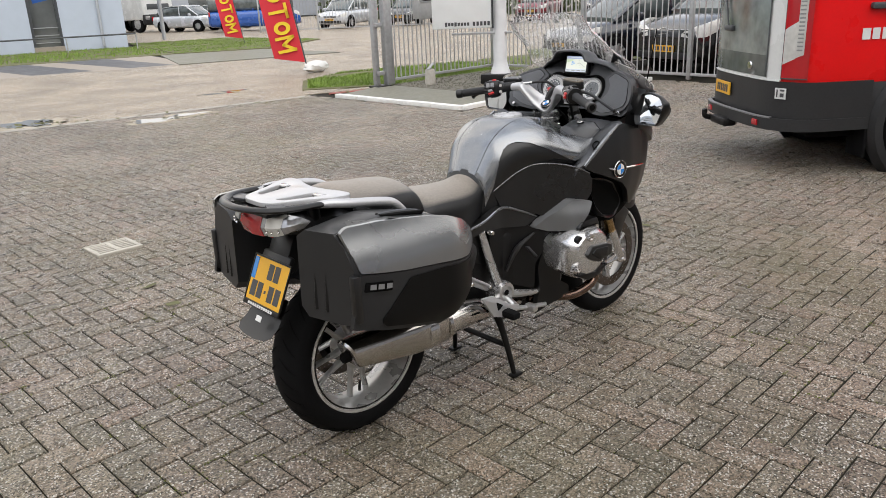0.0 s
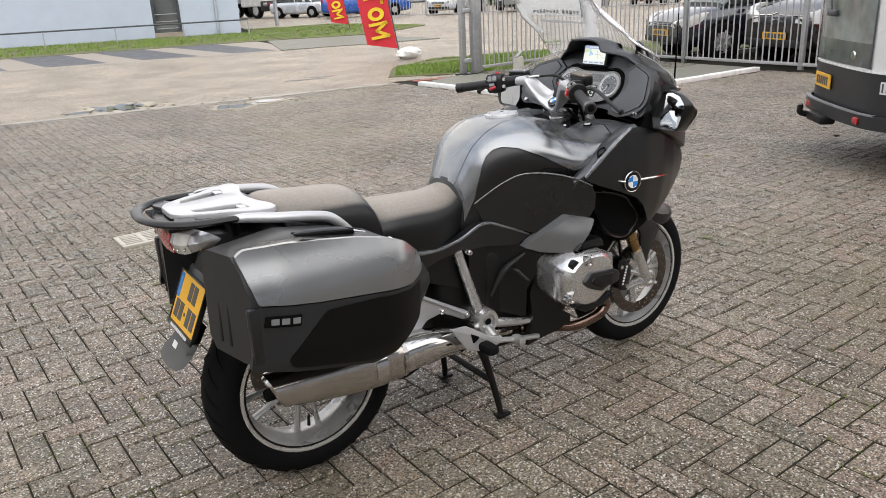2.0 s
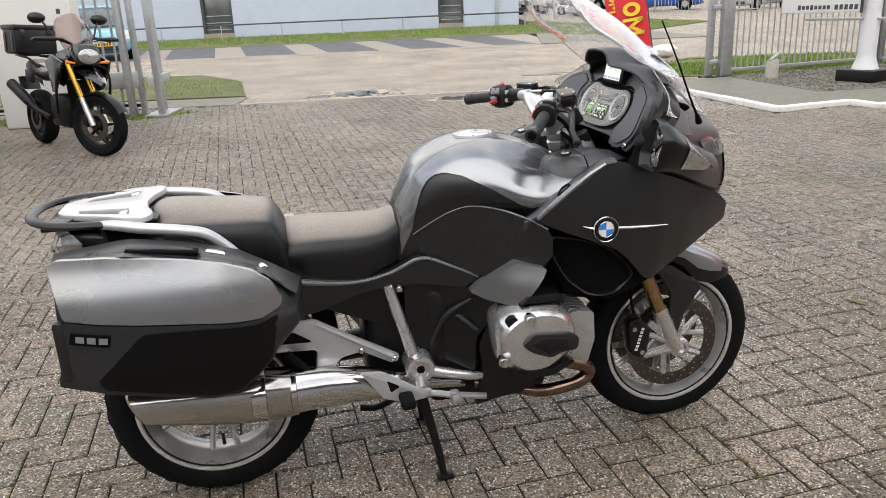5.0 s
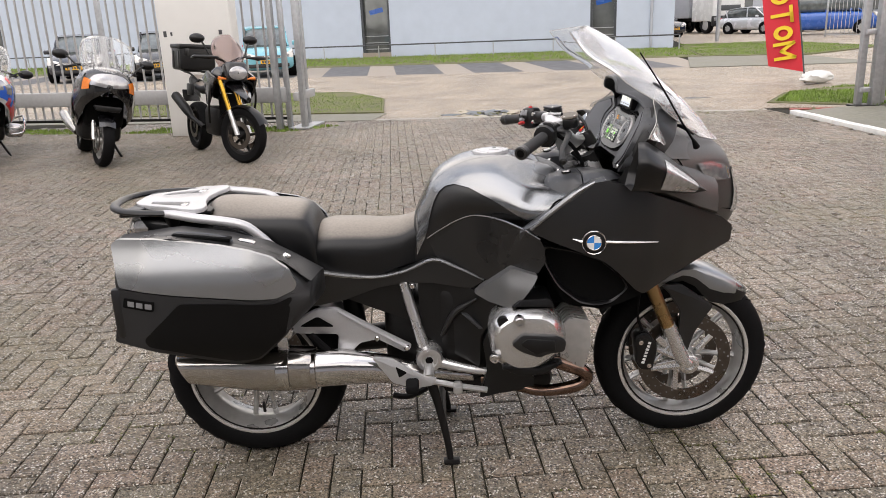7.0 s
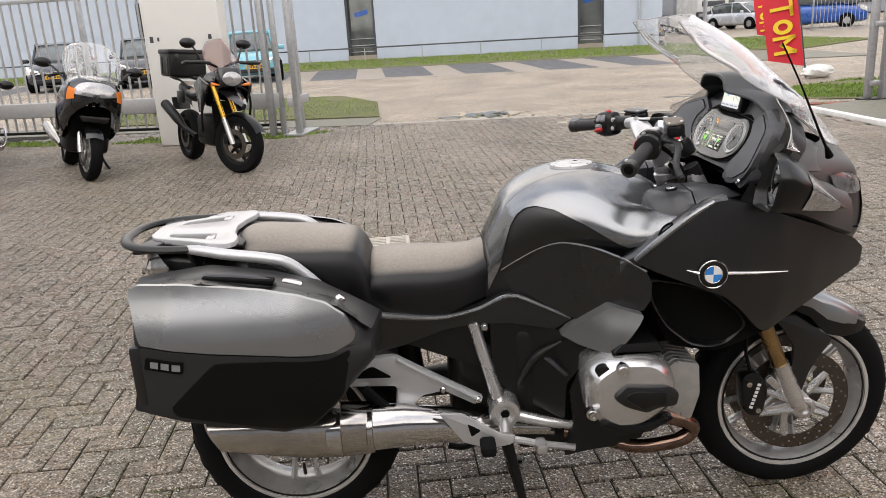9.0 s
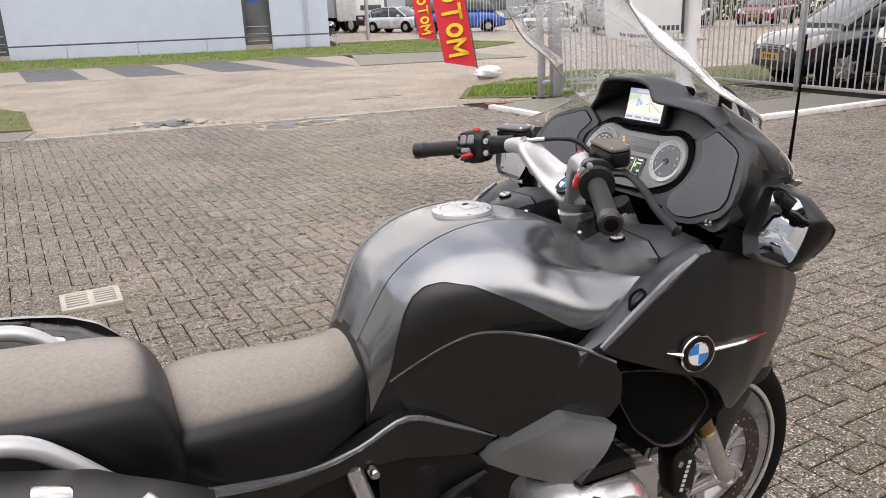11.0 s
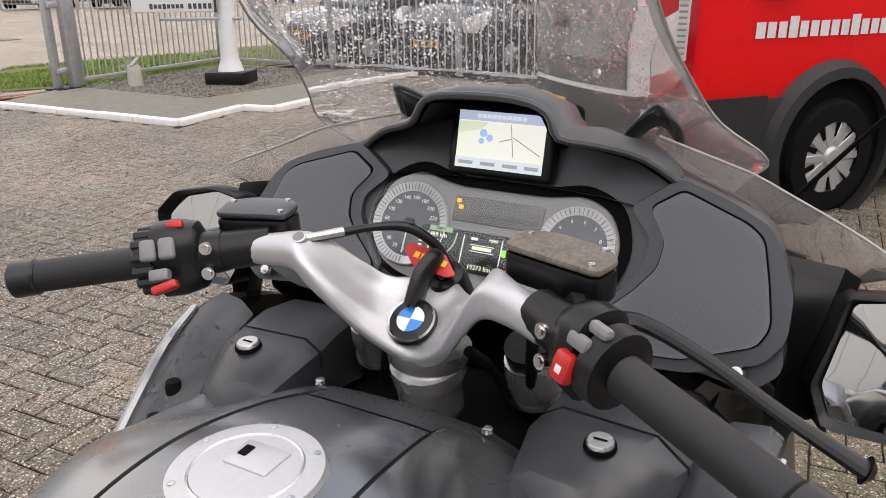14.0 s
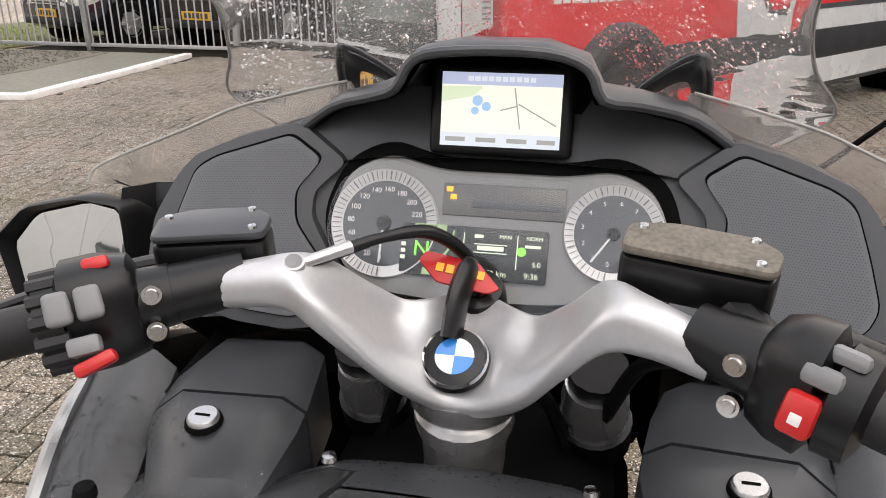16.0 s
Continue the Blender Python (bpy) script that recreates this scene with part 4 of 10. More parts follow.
# ---- beach flags ----
def beach_flag(at, label, size=1.0):
    f = thing("beach_flag", label, "flag", "flags at the street", at)
    part("pole", tube([(0, 0, 0), (0.0, 0, 1.5), (-0.02, 0, 2.6), (-0.2, 0, 3.4), (-0.45, 0, 3.55)], 0.014, 8), M["frame_dk"], f)
    rings = []
    for i in range(25):
        z = 0.22 + 3.1 * i / 24
        w = 0.62 * (1 if z < 2.7 else max(0.1, 1 - (z - 2.7) / 0.75))
        ring = []
        for j in range(11):
            s = j / 10
            ring.append(Vector((-0.015 - w * s, 0.035 * math.sin(3 * s + z * 1.4) * s, z + 0.20 * s * (1 if i == 0 else max(0, 1 - i / 6)) + 0.0)))
        rings.append(ring)
    part("cloth", skin(rings, cap=False, closed=False), M["flag"], f)
    # print drawn as plain yellow zigzags, rings and bars that climb the cloth
    for k, kind in enumerate("zrtrbrbt"):
        z, h, w = 0.66 + 0.335 * k, 0.135, 0.175
        for side in (-1, 1):
            if kind == "r":
                b = skin([[Vector((-0.31 + w * q * math.cos(a), side * (0.030 + e), z + h * q * math.sin(a))) for q, e in ((1, 0), (1, 0.008), (0.50, 0.008), (0.50, 0))] for a in (2 * math.pi * i / 24 for i in range(25))], cap=False)
            else:
                run = {"z": [(-w, -h), (w, -h), (-w * 0.3, 0), (w, h), (-w, h)], "t": [(-w, 0), (w, 0), (w, -h), (w, h)], "b": [(-w, -h), (w, -h), (w, h * 0.6), (0.0, h * 0.6), (0.0, -h)]}[kind]
                b = join_bm(*[rbox((-0.31 + (p[0] + q[0]) / 2, side * 0.034, z + (p[1] + q[1]) / 2), (math.dist(p, q) + 0.05, 0.008, 0.062), 0, rot=(0, -math.degrees(math.atan2(q[1] - p[1], q[0] - p[0])), 0)) for p, q in zip(run, run[1:])])
            part("print", b, M["flag_y"], f, smooth=False)
    return f


beach_flag(pose(7.72, 12.36, 0.02, 0, 0, -38) @ Matrix.Rotation(radians(-9), 4, "Y"), "red beach flag with yellow print, standing on a grass plot")
beach_flag(pose(12.95, 24.8, 0.02, 0, 0, -38) @ Matrix.Rotation(radians(-9), 4, "Y"), "red beach flag with yellow print at the far corner")
sb = thing("sandbag", "white plastic weight bag at the flag's foot", "bag", at=pose(7.98, 12.42, 0.02, 0, 0, 20))
bm = bmesh.new()
bmesh.ops.create_icosphere(bm, subdivisions=3, radius=1)
for v in bm.verts:
    k = 1 + 0.22 * noise.noise(v.co * 2.3)
    v.co = Vector((v.co.x * 0.36 * k, v.co.y * 0.2 * k, max(v.co.z * 0.13 * k + 0.1, 0)))
part("sack", bm, M["bag"], sb)


# ---- vehicles ----
def wheel_parts(parent, x, y, r, w, rim_mat, spokes=7):
    s = 1 if y > 0 else -1
    wh = part("wheel", lathe([(r * 0.62, -w / 2), (r * 0.93, -w / 2), (r, -w * 0.32), (r, w * 0.32), (r * 0.93, w / 2), (r * 0.62, w / 2)], 28, "y", (x, y, r), True), M["rubber"], parent)
    part("rim", lathe([(r * 0.66, s * w * 0.46), (r * 0.6, s * w * 0.3), (r * 0.16, s * w * 0.4), (0, s * w * 0.42)], 28, "y", (x, y, r)), rim_mat, wh)
    for k in range(spokes):
        a = 2 * math.pi * k / spokes
        part("spoke", rbox((x + math.cos(a) * r * 0.38, y + s * w * 0.42, r + math.sin(a) * r * 0.38), (r * 0.5, 0.02, r * 0.13), 0.004, 1, (0, -math.degrees(a), 0)), rim_mat, wh)
    return wh


def car_ring(x, w, z0, z1, e=4.0, n=20):
    """A rounded-box cross-section of a car body."""
    out = []
    for k in range(n):
        a = 2 * math.pi * k / n + math.pi / n
        c, s = math.cos(a), math.sin(a)
        out.append(Vector((x, w * math.copysign(abs(c) ** (2 / e), c), (z0 + z1) / 2 + (z1 - z0) / 2 * math.copysign(abs(s) ** (2 / e), s))))
    return out


def car(name, label, paint, at, L=4.1, W=1.72, H=1.48, hood=0.92, nose=0.72, van=False, plate=True, side_lamps=False, chevrons=False, group="parked cars"):
    """A parked car, nose towards +x."""
    c = thing(name, label, "van" if van else "car", group, at)
    h = W / 2
    xs = [(-L / 2, 0.80, 0.35, hood * 0.9), (-L / 2 + 0.12, 0.93, 0.26, hood * 1.0), (-L / 4, 1.0, 0.2, hood * 1.02), (0, 1.0, 0.2, hood * 1.02), (L / 4, 1.0, 0.2, hood), (L / 2 - 0.45, 0.97, 0.2, hood * 0.93), (L / 2 - 0.12, 0.90, 0.24, nose), (L / 2, 0.74, 0.34, nose * 0.88)]
    part("body", skin([car_ring(x, h * w, z0, z1, 5) for x, w, z0, z1 in xs]), paint, c)
    f = 0.02 * L
    if van:
        cab = [(-L / 2 + 0.03, 0.86, 0.86), (-L / 2 + 0.12, 0.88, 0.9), (L * 0.18, 0.88, 0.9), (L * 0.30, 0.84, 0.7), (L * 0.40, 0.80, 0.1)]
    else:
        cab = [(-L / 2 + 0.1, 0.74, 0.1), (-L * 0.36, 0.78, 0.8), (-L * 0.15, 0.80, 0.98), (L * 0.05, 0.80, 1.0), (L * 0.14, 0.79, 0.9), (L * 0.30, 0.80, 0.06)]
    part("window", skin([car_ring(x, h * w, hood - 0.06, hood + (H - hood) * k, 4) for x, w, k in cab]), M["car_glass"], c, "dark window band")
    part("roof", skin([car_ring(x, h * w * 0.93, hood + (H - hood) * k - 0.06, hood + (H - hood) * k + 0.018, 4) for x, w, k in cab if k > 0.6]), paint, c)
    for s in (-1, 1):
        for x0, x1, zt in ((L * 0.30, L * 0.10, 0.97), (-L * 0.02, -L * 0.02, 0.98), (-L * 0.36, -L * 0.40, 0.75)):
            part("pillar", tube([(x0, s * h * 0.81, hood - 0.02), (x1, s * h * 0.76, hood + (H - hood) * zt)], 0.035, 6, 1), paint, c)
        lens = []
        for dx, yy, z0, z1 in ((0.012, 0.44, 0.80, 0.90), (0.002, 0.60, 0.78, 0.95), (-0.035, 0.78, 0.77, 1.00), (-0.13, 0.915, 0.80, 1.06), (-0.30, 0.955, 0.88, 1.12), (-0.42, 0.965, 1.02, 1.13)):
            lens.append([Vector((L / 2 + dx, s * h * yy, nose * z0)), Vector((L / 2 + dx - 0.01, s * h * yy, nose * (z0 + z1) / 2 + 0.01)), Vector((L / 2 + dx - 0.05, s * h * (yy - 0.02), nose * z1)), Vector((L / 2 + dx - 0.10, s * h * (yy - 0.10), nose * z1)), Vector((L / 2 + dx - 0.10, s * h * (yy - 0.10), nose * z0))])
        hl = part("headlight", skin(lens), M["lens_white"], c, "bright swept-back headlight")
        part("lamp_bowl", lathe([(0, 0.004), (0.045, 0.012), (0.06, 0.0)], 14, "x", (L / 2 - 0.012, s * h * 0.70, nose * 0.885)), M["lens_clear"], hl)
        if side_lamps:
            part("indicator", skin([[p + Vector((-0.16 - 0.16 * k, s * 0.006, -0.03)) * 1.0 for p in (lens[3][0], lens[3][1], lens[3][2])] for k in (0, 0.5, 1)], cap=False, closed=False), M["amber_l"], hl, "orange indicator lens")
        part("fog_lamp", lathe([(0, 0.02), (0.035, 0.018), (0.045, 0.0)], 12, "x", (L / 2 - 0.05, s * h * 0.68, 0.36)), M["lens_white"], c)
        part("tail_light", rbox((-L / 2 + 0.06, s * h * 0.78, hood * 0.86), (0.1, h * 0.22, 0.26), 0.03), M["lens_red"], c)
        part("mirror", rbox((L * 0.20, s * (h + 0.1), hood + 0.05), (0.12, 0.2, 0.14), 0.04), paint, c)
        for x in (L * 0.31, -L * 0.31):
            # black disc over the body stands for the shade in the arch
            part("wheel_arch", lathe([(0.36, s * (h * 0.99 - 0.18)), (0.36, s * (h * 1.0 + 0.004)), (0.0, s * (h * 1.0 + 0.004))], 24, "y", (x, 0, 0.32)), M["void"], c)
            wheel_parts(c, x, s * (h - 0.06), 0.31, 0.2, M["hub"])
    part("grille", rbox((L / 2 - 0.02, 0, nose * 0.84), (0.06, h * 0.9, 0.1), 0.02), M["frame_dk"], c)
    part("bumper_trim", rbox((L / 2 - 0.03, 0, 0.36), (0.1, h * 1.5, 0.12), 0.03), M["van_trim"], c)
    for z in (nose * 0.82, nose * 0.87):
        if chevrons:
            part("grille_bar", tube([(L / 2 + 0.0 - 0.03 * (abs(y) > 0.3), y * h / 0.9, z + 0.045 * (z > nose * 0.85) + 0.035 * max(0.0, 1 - abs(y) / 0.12)) for y in (-0.62, -0.40, -0.12, 0, 0.12, 0.40, 0.62)], 0.013, 6, 1), M["chrome"], c, "chrome zigzag bar")
        else:
            part("grille_bar", rbox((L / 2 + 0.008, 0, z), (0.02, h * 0.85, 0.016), 0.004), M["chrome"], c)
    if plate:
        p = part("plate", rbox((L / 2 + 0.022, 0, 0.47), (0.012, 0.50, 0.11), 0.003), M["yellow"], c, smooth=False)
        bars(face_frame((L / 2 + 0.029, 0, 0.47), (0, 1, 0), (0, 0, 1)), [(-0.18 + 0.072 * i, 0, 0.05, 0.07) for i in range(6)], M["txt"], p)
    return c


def facing(x, y, a):
    return pose(x, y, 0, 0, 0, a)


car("hatchback", "dark blue hatchback parked nose-on behind the fence", M["car_dk"], facing(12.25, 6.93, 158), L=3.9, W=1.66, H=1.45, side_lamps=True)
car("people_carrier", "black people carrier parked nose-on behind the fence", M["car_blk"], facing(12.45, 4.80, 166), L=4.3, W=1.8, H=1.65, hood=1.05, nose=0.84, chevrons=True)
car("hatchback", "black car parked behind the fence beside the van", M["car_blk"], facing(12.9, 1.9, 170), L=4.2, W=1.76)
car("estate_car", "turquoise hatchback parked across the street", M["car_tql"], facing(-4.75, 23.0, -76), L=3.7, W=1.6, H=1.5)
car("hatchback", "dark hatchback parked before the building", M["car_dk"], facing(-11.3, 24.6, -76), L=4.0)
car("hatchback", "black hatchback parked before the building", M["car_blk"], facing(-8.3, 24.0, -76), L=4.0)
car("hatchback", "silver-white hatchback parked on the far ground", M["car_wht"], facing(19.4, 43.5, -60), L=4.0)
car("hatchback", "white small car on the far parking ground", M["van_white"], facing(22.2, 44.6, -70), L=3.8)
car("hatchback", "dark car parked beside the lorry", M["car_dk"], facing(13.6, 44.0, -70), L=4.2)
car("delivery_van", "blue delivery van on the far parking ground", M["car_blue"], facing(20.9, 38.2, -25), L=5.0, W=1.9, H=2.0, hood=1.1, nose=0.9, van=True)
for i in range(5):
    car("hatchback", ("grey", "dark green", "black", "dark red", "blue")[i] + " car in the row behind the far fence", (M["car_wht"], M["car_dk"], M["car_blk"], mat("wine_car_paint", (0.16, 0.012, 0.02), 0.25, 0.1, coat=0.6), M["car_dk"])[i],
        facing(24.0 + 2.6 * i, 33.5 - 2.3 * i, 205 + 6 * (i % 3)), L=4.1 + 0.1 * (i % 2), group="cars behind the far fence")

# white lorry cab on the far ground
lorry = thing("lorry", "white lorry with a dark grille on the far parking ground", "lorry", at=pose(18.6, 47.5, 0, 0, 0, -72))
part("cab", rbox((0, 0, 2.0), (2.1, 2.4, 2.6), 0.12, 3), M["van_white"], lorry)
part("windscreen", rbox((1.03, 0, 2.45), (0.08, 2.1, 0.85), 0.04), M["car_glass"], lorry)
part("grille", rbox((1.05, 0, 1.5), (0.06, 1.7, 0.32), 0.03), M["frame_dk"], lorry)
part("bumper", rbox((1.02, 0, 0.75), (0.2, 2.4, 0.6), 0.06), M["van_trim"], lorry)
for s in (-1, 1):
    part("headlight", rbox((1.1, s * 0.95, 0.85), (0.08, 0.34, 0.22), 0.04), M["lens_clear"], lorry)
    part("mirror", rbox((1.0, s * 1.4, 2.4), (0.14, 0.18, 0.5), 0.04), M["frame_dk"], lorry)
    for x in (0.35, -3.0, -4.2):
        wheel_parts(lorry, x, s * 1.02, 0.5, 0.3, M["hub"], 5)
part("box_body", rbox((-4.2, 0, 2.3), (5.8, 2.45, 2.7), 0.04), M["wall_g"], lorry)
part("chassis", rbox((-3.2, 0, 0.8), (6.4, 0.9, 0.25), 0.02), M["iron"], lorry)
part("plate", rbox((1.13, 0, 0.68), (0.012, 0.5, 0.11), 0.003), M["yellow"], lorry)
post = thing("street_post", "slim grey street post at the corner", "post", at=pose(13.9, 34.3, 0))
part("shaft", tube([(0, 0, 0), (0, 0, 5)], 0.09, 10, 1), M["galv"], post)
fence("far_fence", (18.6, 33.6), (34.0, 20.0), "dark bar fence round the far parking ground", 2.0, 0.16, 3.0, 0.012)

# far buildings and bare trees that close the view
for k, (u0, v0, w, d, h, mm, lab) in enumerate(((14, 70, 30, 10, 7, "wall_g", "grey hall on the far side of the parking ground"), (48, 62, 36, 12, 8, "wall_w", "pale hall behind the parked cars"), (62, 24, 14, 40, 7, "wall_g", "long grey hall down the street"), (-60, 40, 30, 30, 7, "wall_w", "pale hall down the street"))):
    fb = thing("far_building", lab, "building", at=STREET @ pose(u0, v0, 0))
    fb["kind"] = "structure"
    part("wall", rbox((0, 0, h / 2), (w, d, h), 0.05), M[mm], fb, smooth=False)
    part("roof", rbox((0, 0, h + 0.1), (w + 0.3, d + 0.3, 0.25), 0.02), M["frame_dk"], fb, smooth=False)
    for i in range(int(w / 4)):
        wi = part("window", rbox((-w / 2 + 2 + 4 * i, -d / 2 - 0.02, 1.7), (2.2, 0.06, 1.5), 0.01), M["pane"], fb, smooth=False)
        part("frame", rbox((-w / 2 + 2 + 4 * i, -d / 2 - 0.05, 0.92), (2.3, 0.08, 0.08), 0.01), M["frame_dk"], wi, smooth=False)


def tree(at, seed, h=7.0):
    """A bare winter tree: trunk and forking limbs."""
    rnd = random.Random(seed)
    t = thing("bare_tree", "bare leafless street tree", "tree", "street trees", at)
    part("trunk", tube([(0, 0, 0), (0.05, 0, h * 0.25), (0, 0.08, h * 0.5), (0.1, 0, h)], [0.16, 0.13, 0.09, 0.015], 10), M["bark"], t)
    tw = []
    for i in range(26):
        z = h * rnd.uniform(0.28, 0.95)
        a = rnd.uniform(0, 6.28)
        l = (h - z) * 0.45 + 0.5
        p0, p1 = Vector((0.03, 0.03, z)), Vector((math.cos(a) * l, math.sin(a) * l, z + l * 0.8))
        part("limb", tube([p0, p0.lerp(p1, 0.5) + Vector((0, 0, -0.1)), p1], [0.035, 0.022, 0.006], 6, 3), M["bark"], t)
        for j in range(7):
            q = p0.lerp(p1, rnd.uniform(0.3, 1))
            b = a + rnd.uniform(-1.2, 1.2)
            e = rnd.uniform(0.3, 0.8)
            tw.append(tube([q, q + Vector((math.cos(b) * e, math.sin(b) * e, e * 0.8))], [0.009, 0.003], 4, 1))
    part("crown", join_bm(*tw), M["bark"], t, "fine bare twigs")
    return t


for i, (x, y) in enumerate(((-14, -9), (-13, 12), (-15, 4), (24, 26), (30, 16), (-3, -13.5), (4, -14), (11, -13))):
    tree(pose(x, y, 0, 0, 0, 40 * i), 20 + i)

# hedge-like dark growth at the far fence
bm = bmesh.new()
rnd = random.Random(3)
for i in range(2600):
    k = rnd.random()
    p = Vector((20.5, 34.8, 0)).lerp(Vector((36, 21.2, 0)), k)
    bmesh.ops.create_grid(bm, x_segments=1, y_segments=1, size=rnd.uniform(0.06, 0.14), matrix=pose(p.x + rnd.gauss(3.5, 0.35) + 5, p.y + rnd.gauss(3.5, 0.35) + 5, abs(rnd.gauss(0.6, 0.55)), rnd.uniform(0, 180), rnd.uniform(0, 180), 0))
tagged(part("far_hedge", bm, M["leaf"], smooth=False), "dark ragged hedge behind the parked cars", "hedge", kind="stuff")

# ---- red delivery van in the yard ----
van = thing("delivery_van", "red and white delivery van with dark grey lower trim", "van", at=pose(5.334, 1.262, 0, 0, 0, -38) @ Matrix.Translation((0, -0.27, 0)))
VH = 0.76


def van_ring(x, z0, z1, w=VH, tuck=0.10, n=9):
    """Cross-section of a tall van: straight sides that lean in above the belt, rounded roof edges."""
    half = [(w * 0.97, z0), (w, z0 + 0.12), (w, 0.9), (w * 0.995, 1.3), (w - tuck * 0.5, 1.9), (w - tuck, z1 - 0.22), (w - tuck - 0.06, z1 - 0.07), (w - tuck - 0.22, z1)]
    return [Vector((x, -y, z)) for y, z in half] + [Vector((x, y, z)) for y, z in reversed(half)]


def sheet(plan, lo, hi, lift, f0=0.0, f1=1.0, n=24):
    """An upright sheet along a line in plan, between two heights, set proud of that line."""
    pts = smooth_path([Vector((x, y, 0)) for x, y in plan], 5)
    run = [0.0]
    for a, b in zip(pts, pts[1:]):
        run.append(run[-1] + (b - a).length)
    rows = []
    for k in range(n + 1):
        f = f0 + (f1 - f0) * k / n
        d = f * run[-1]
        p = Vector((np.interp(d, run, [q.x for q in pts]), np.interp(d, run, [q.y for q in pts]), 0))
        e = max(d - 0.01, 0.0), min(d + 0.01, run[-1])
        t = Vector((np.interp(e[1], run, [q.x for q in pts]) - np.interp(e[0], run, [q.x for q in pts]), np.interp(e[1], run, [q.y for q in pts]) - np.interp(e[0], run, [q.y for q in pts]), 0)).normalized()
        nn = Vector((t.y, -t.x, 0))
        if nn.dot(p - Vector((1.2, 0, 0))) < 0:
            nn = -nn
        a, b = lo(f), hi(f)
        rows.append([p - nn * 0.01 + Vector((0, 0, a)), p + nn * lift + Vector((0, 0, a)), p + nn * lift + Vector((0, 0, (a + b) / 2)), p + nn * lift + Vector((0, 0, b)), p - nn * 0.01 + Vector((0, 0, b))])
    return skin(rows, cap=False, closed=False)


zr = [(-0.185, 0.62, 2.36, 0.50), (-0.15, 0.6, 2.40, 0.59), (-0.09, 0.6, 2.44, 0.68), (-0.02, 0.6, 2.48, 0.745), (0.06, 0.6, 2.5, VH), (2.2, 0.6, 2.52, VH), (4.9, 0.6, 2.48, VH)]
part("body", skin([van_ring(x, z0, z1, w) for x, z0, z1, w in zr]), M["van_red"], van, sharp=50)
part("cab", skin([van_ring(4.9, 0.6, 2.47), van_ring(5.4, 0.6, 2.35, VH * 0.99), van_ring(6.05, 0.55, 1.55, VH * 0.97), van_ring(6.55, 0.5, 1.15, VH * 0.9), van_ring(6.7, 0.5, 0.95, VH * 0.8)]), M["van_white"], van, sharp=50)
for s in (-1, 1):
    # white panel and red flash on the sides
    part("white_panel", prism([(2.34, 0.70), (5.0, 0.70), (5.0, 0.865), (2.78, 0.865), (2.60, 1.02), (2.40, 1.36), (2.12, 1.85), (1.98, 1.85), (2.26, 1.25)], s * (VH + 0.002), s * (VH + 0.008), "y"), M["van_white"], van, smooth=False)
    part("panel_edge", prism([(2.78, 0.865), (5.0, 0.865), (5.0, 0.905), (2.80, 0.905), (2.63, 1.05), (2.43, 1.39), (2.15, 1.88), (2.11, 1.86), (2.40, 1.36), (2.60, 1.02)], s * (VH + 0.002), s * (VH + 0.011), "y"), M["frame_dk"], van, "dark edge of the white flash", smooth=False)
    part("lower_cladding", prism(round_outline([(0.06, 0.36), (0.06, 0.72), (5.3, 0.70), (5.3, 0.36)], 0.03), s * (VH - 0.03), s * (VH + 0.022), "y", 0.006), M["van_trim"], van)
    part("sill_panel", prism([(1.65, 0.26), (1.65, 0.47), (2.34, 0.47), (2.34, 0.26)], s * (VH + 0.01), s * (VH + 0.03), "y"), M["van_red"], van, "red sill panel", smooth=False)
    part("sill_panel", prism([(2.34, 0.26), (2.34, 0.47), (5.3, 0.47), (5.3, 0.26)], s * (VH + 0.01), s * (VH + 0.031), "y"), M["van_white"], van, "white sill panel", smooth=False)
    part("sill_edge", rbox((3.4, s * (VH - 0.01), 0.24), (3.6, 0.06, 0.05), 0.01), M["frame_dk"], van)
    for x in (1.02, 5.72):
        # near-black disc puts the arch's inner shade into colour
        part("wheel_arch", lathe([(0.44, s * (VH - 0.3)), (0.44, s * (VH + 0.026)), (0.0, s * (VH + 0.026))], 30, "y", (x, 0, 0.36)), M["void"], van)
        part("arch_lip", lathe([(0.43, s * (VH + 0.0)), (0.43, s * (VH + 0.085)), (0.49, s * (VH + 0.075)), (0.53, s * (VH + 0.0))], 30, "y", (x, 0, 0.38)), M["van_trim"], van)
        w = wheel_parts(van, x, s * (VH - 0.035), 0.345, 0.22, M["hub"], 10)
        part("hubcap", lathe([(0.0, s * 0.135), (0.05, s * 0.13), (0.07, s * 0.11), (0.20, s * 0.095), (0.235, s * 0.10), (0.24, s * 0.08)], 24, "y", (x, s * (VH - 0.045), 0.345)), M["hub"], w, "silver plastic wheel trim")
        for k in range(9):
            a = 2 * math.pi * k / 9
            part("hubcap_slot", rbox((x + math.cos(a) * 0.165, s * (VH + 0.056), 0.345 + math.sin(a) * 0.165), (0.085, 0.012, 0.032), 0.004, 1, (0, -math.degrees(a), 0)), M["void"], w)
    edge = [(-0.150, 0.600), (-0.118, 0.655), (-0.075, 0.708), (-0.020, 0.758)]
    lamp = part("tail_lamp", sheet([(x, s * y) for x, y in edge], lambda f: 0.765, lambda f: 1.78, 0.012), M["lens_red"], van, "tall tail lamp with a clear middle band")
    part("clear_lens", sheet([(x, s * y) for x, y in edge], lambda f: 0.865 + 0.10 * f, lambda f: 1.13 + 0.13 * f, 0.016, 0.04, 0.52), M["lens_white"], lamp, "clear lower lens")
    part("ribbed_lens", sheet([(x, s * y) for x, y in edge], lambda f: 0.875 + 0.09 * f, lambda f: 1.50, 0.018, 0.52, 0.80), M["lens_white"], lamp, "ribbed clear lens")
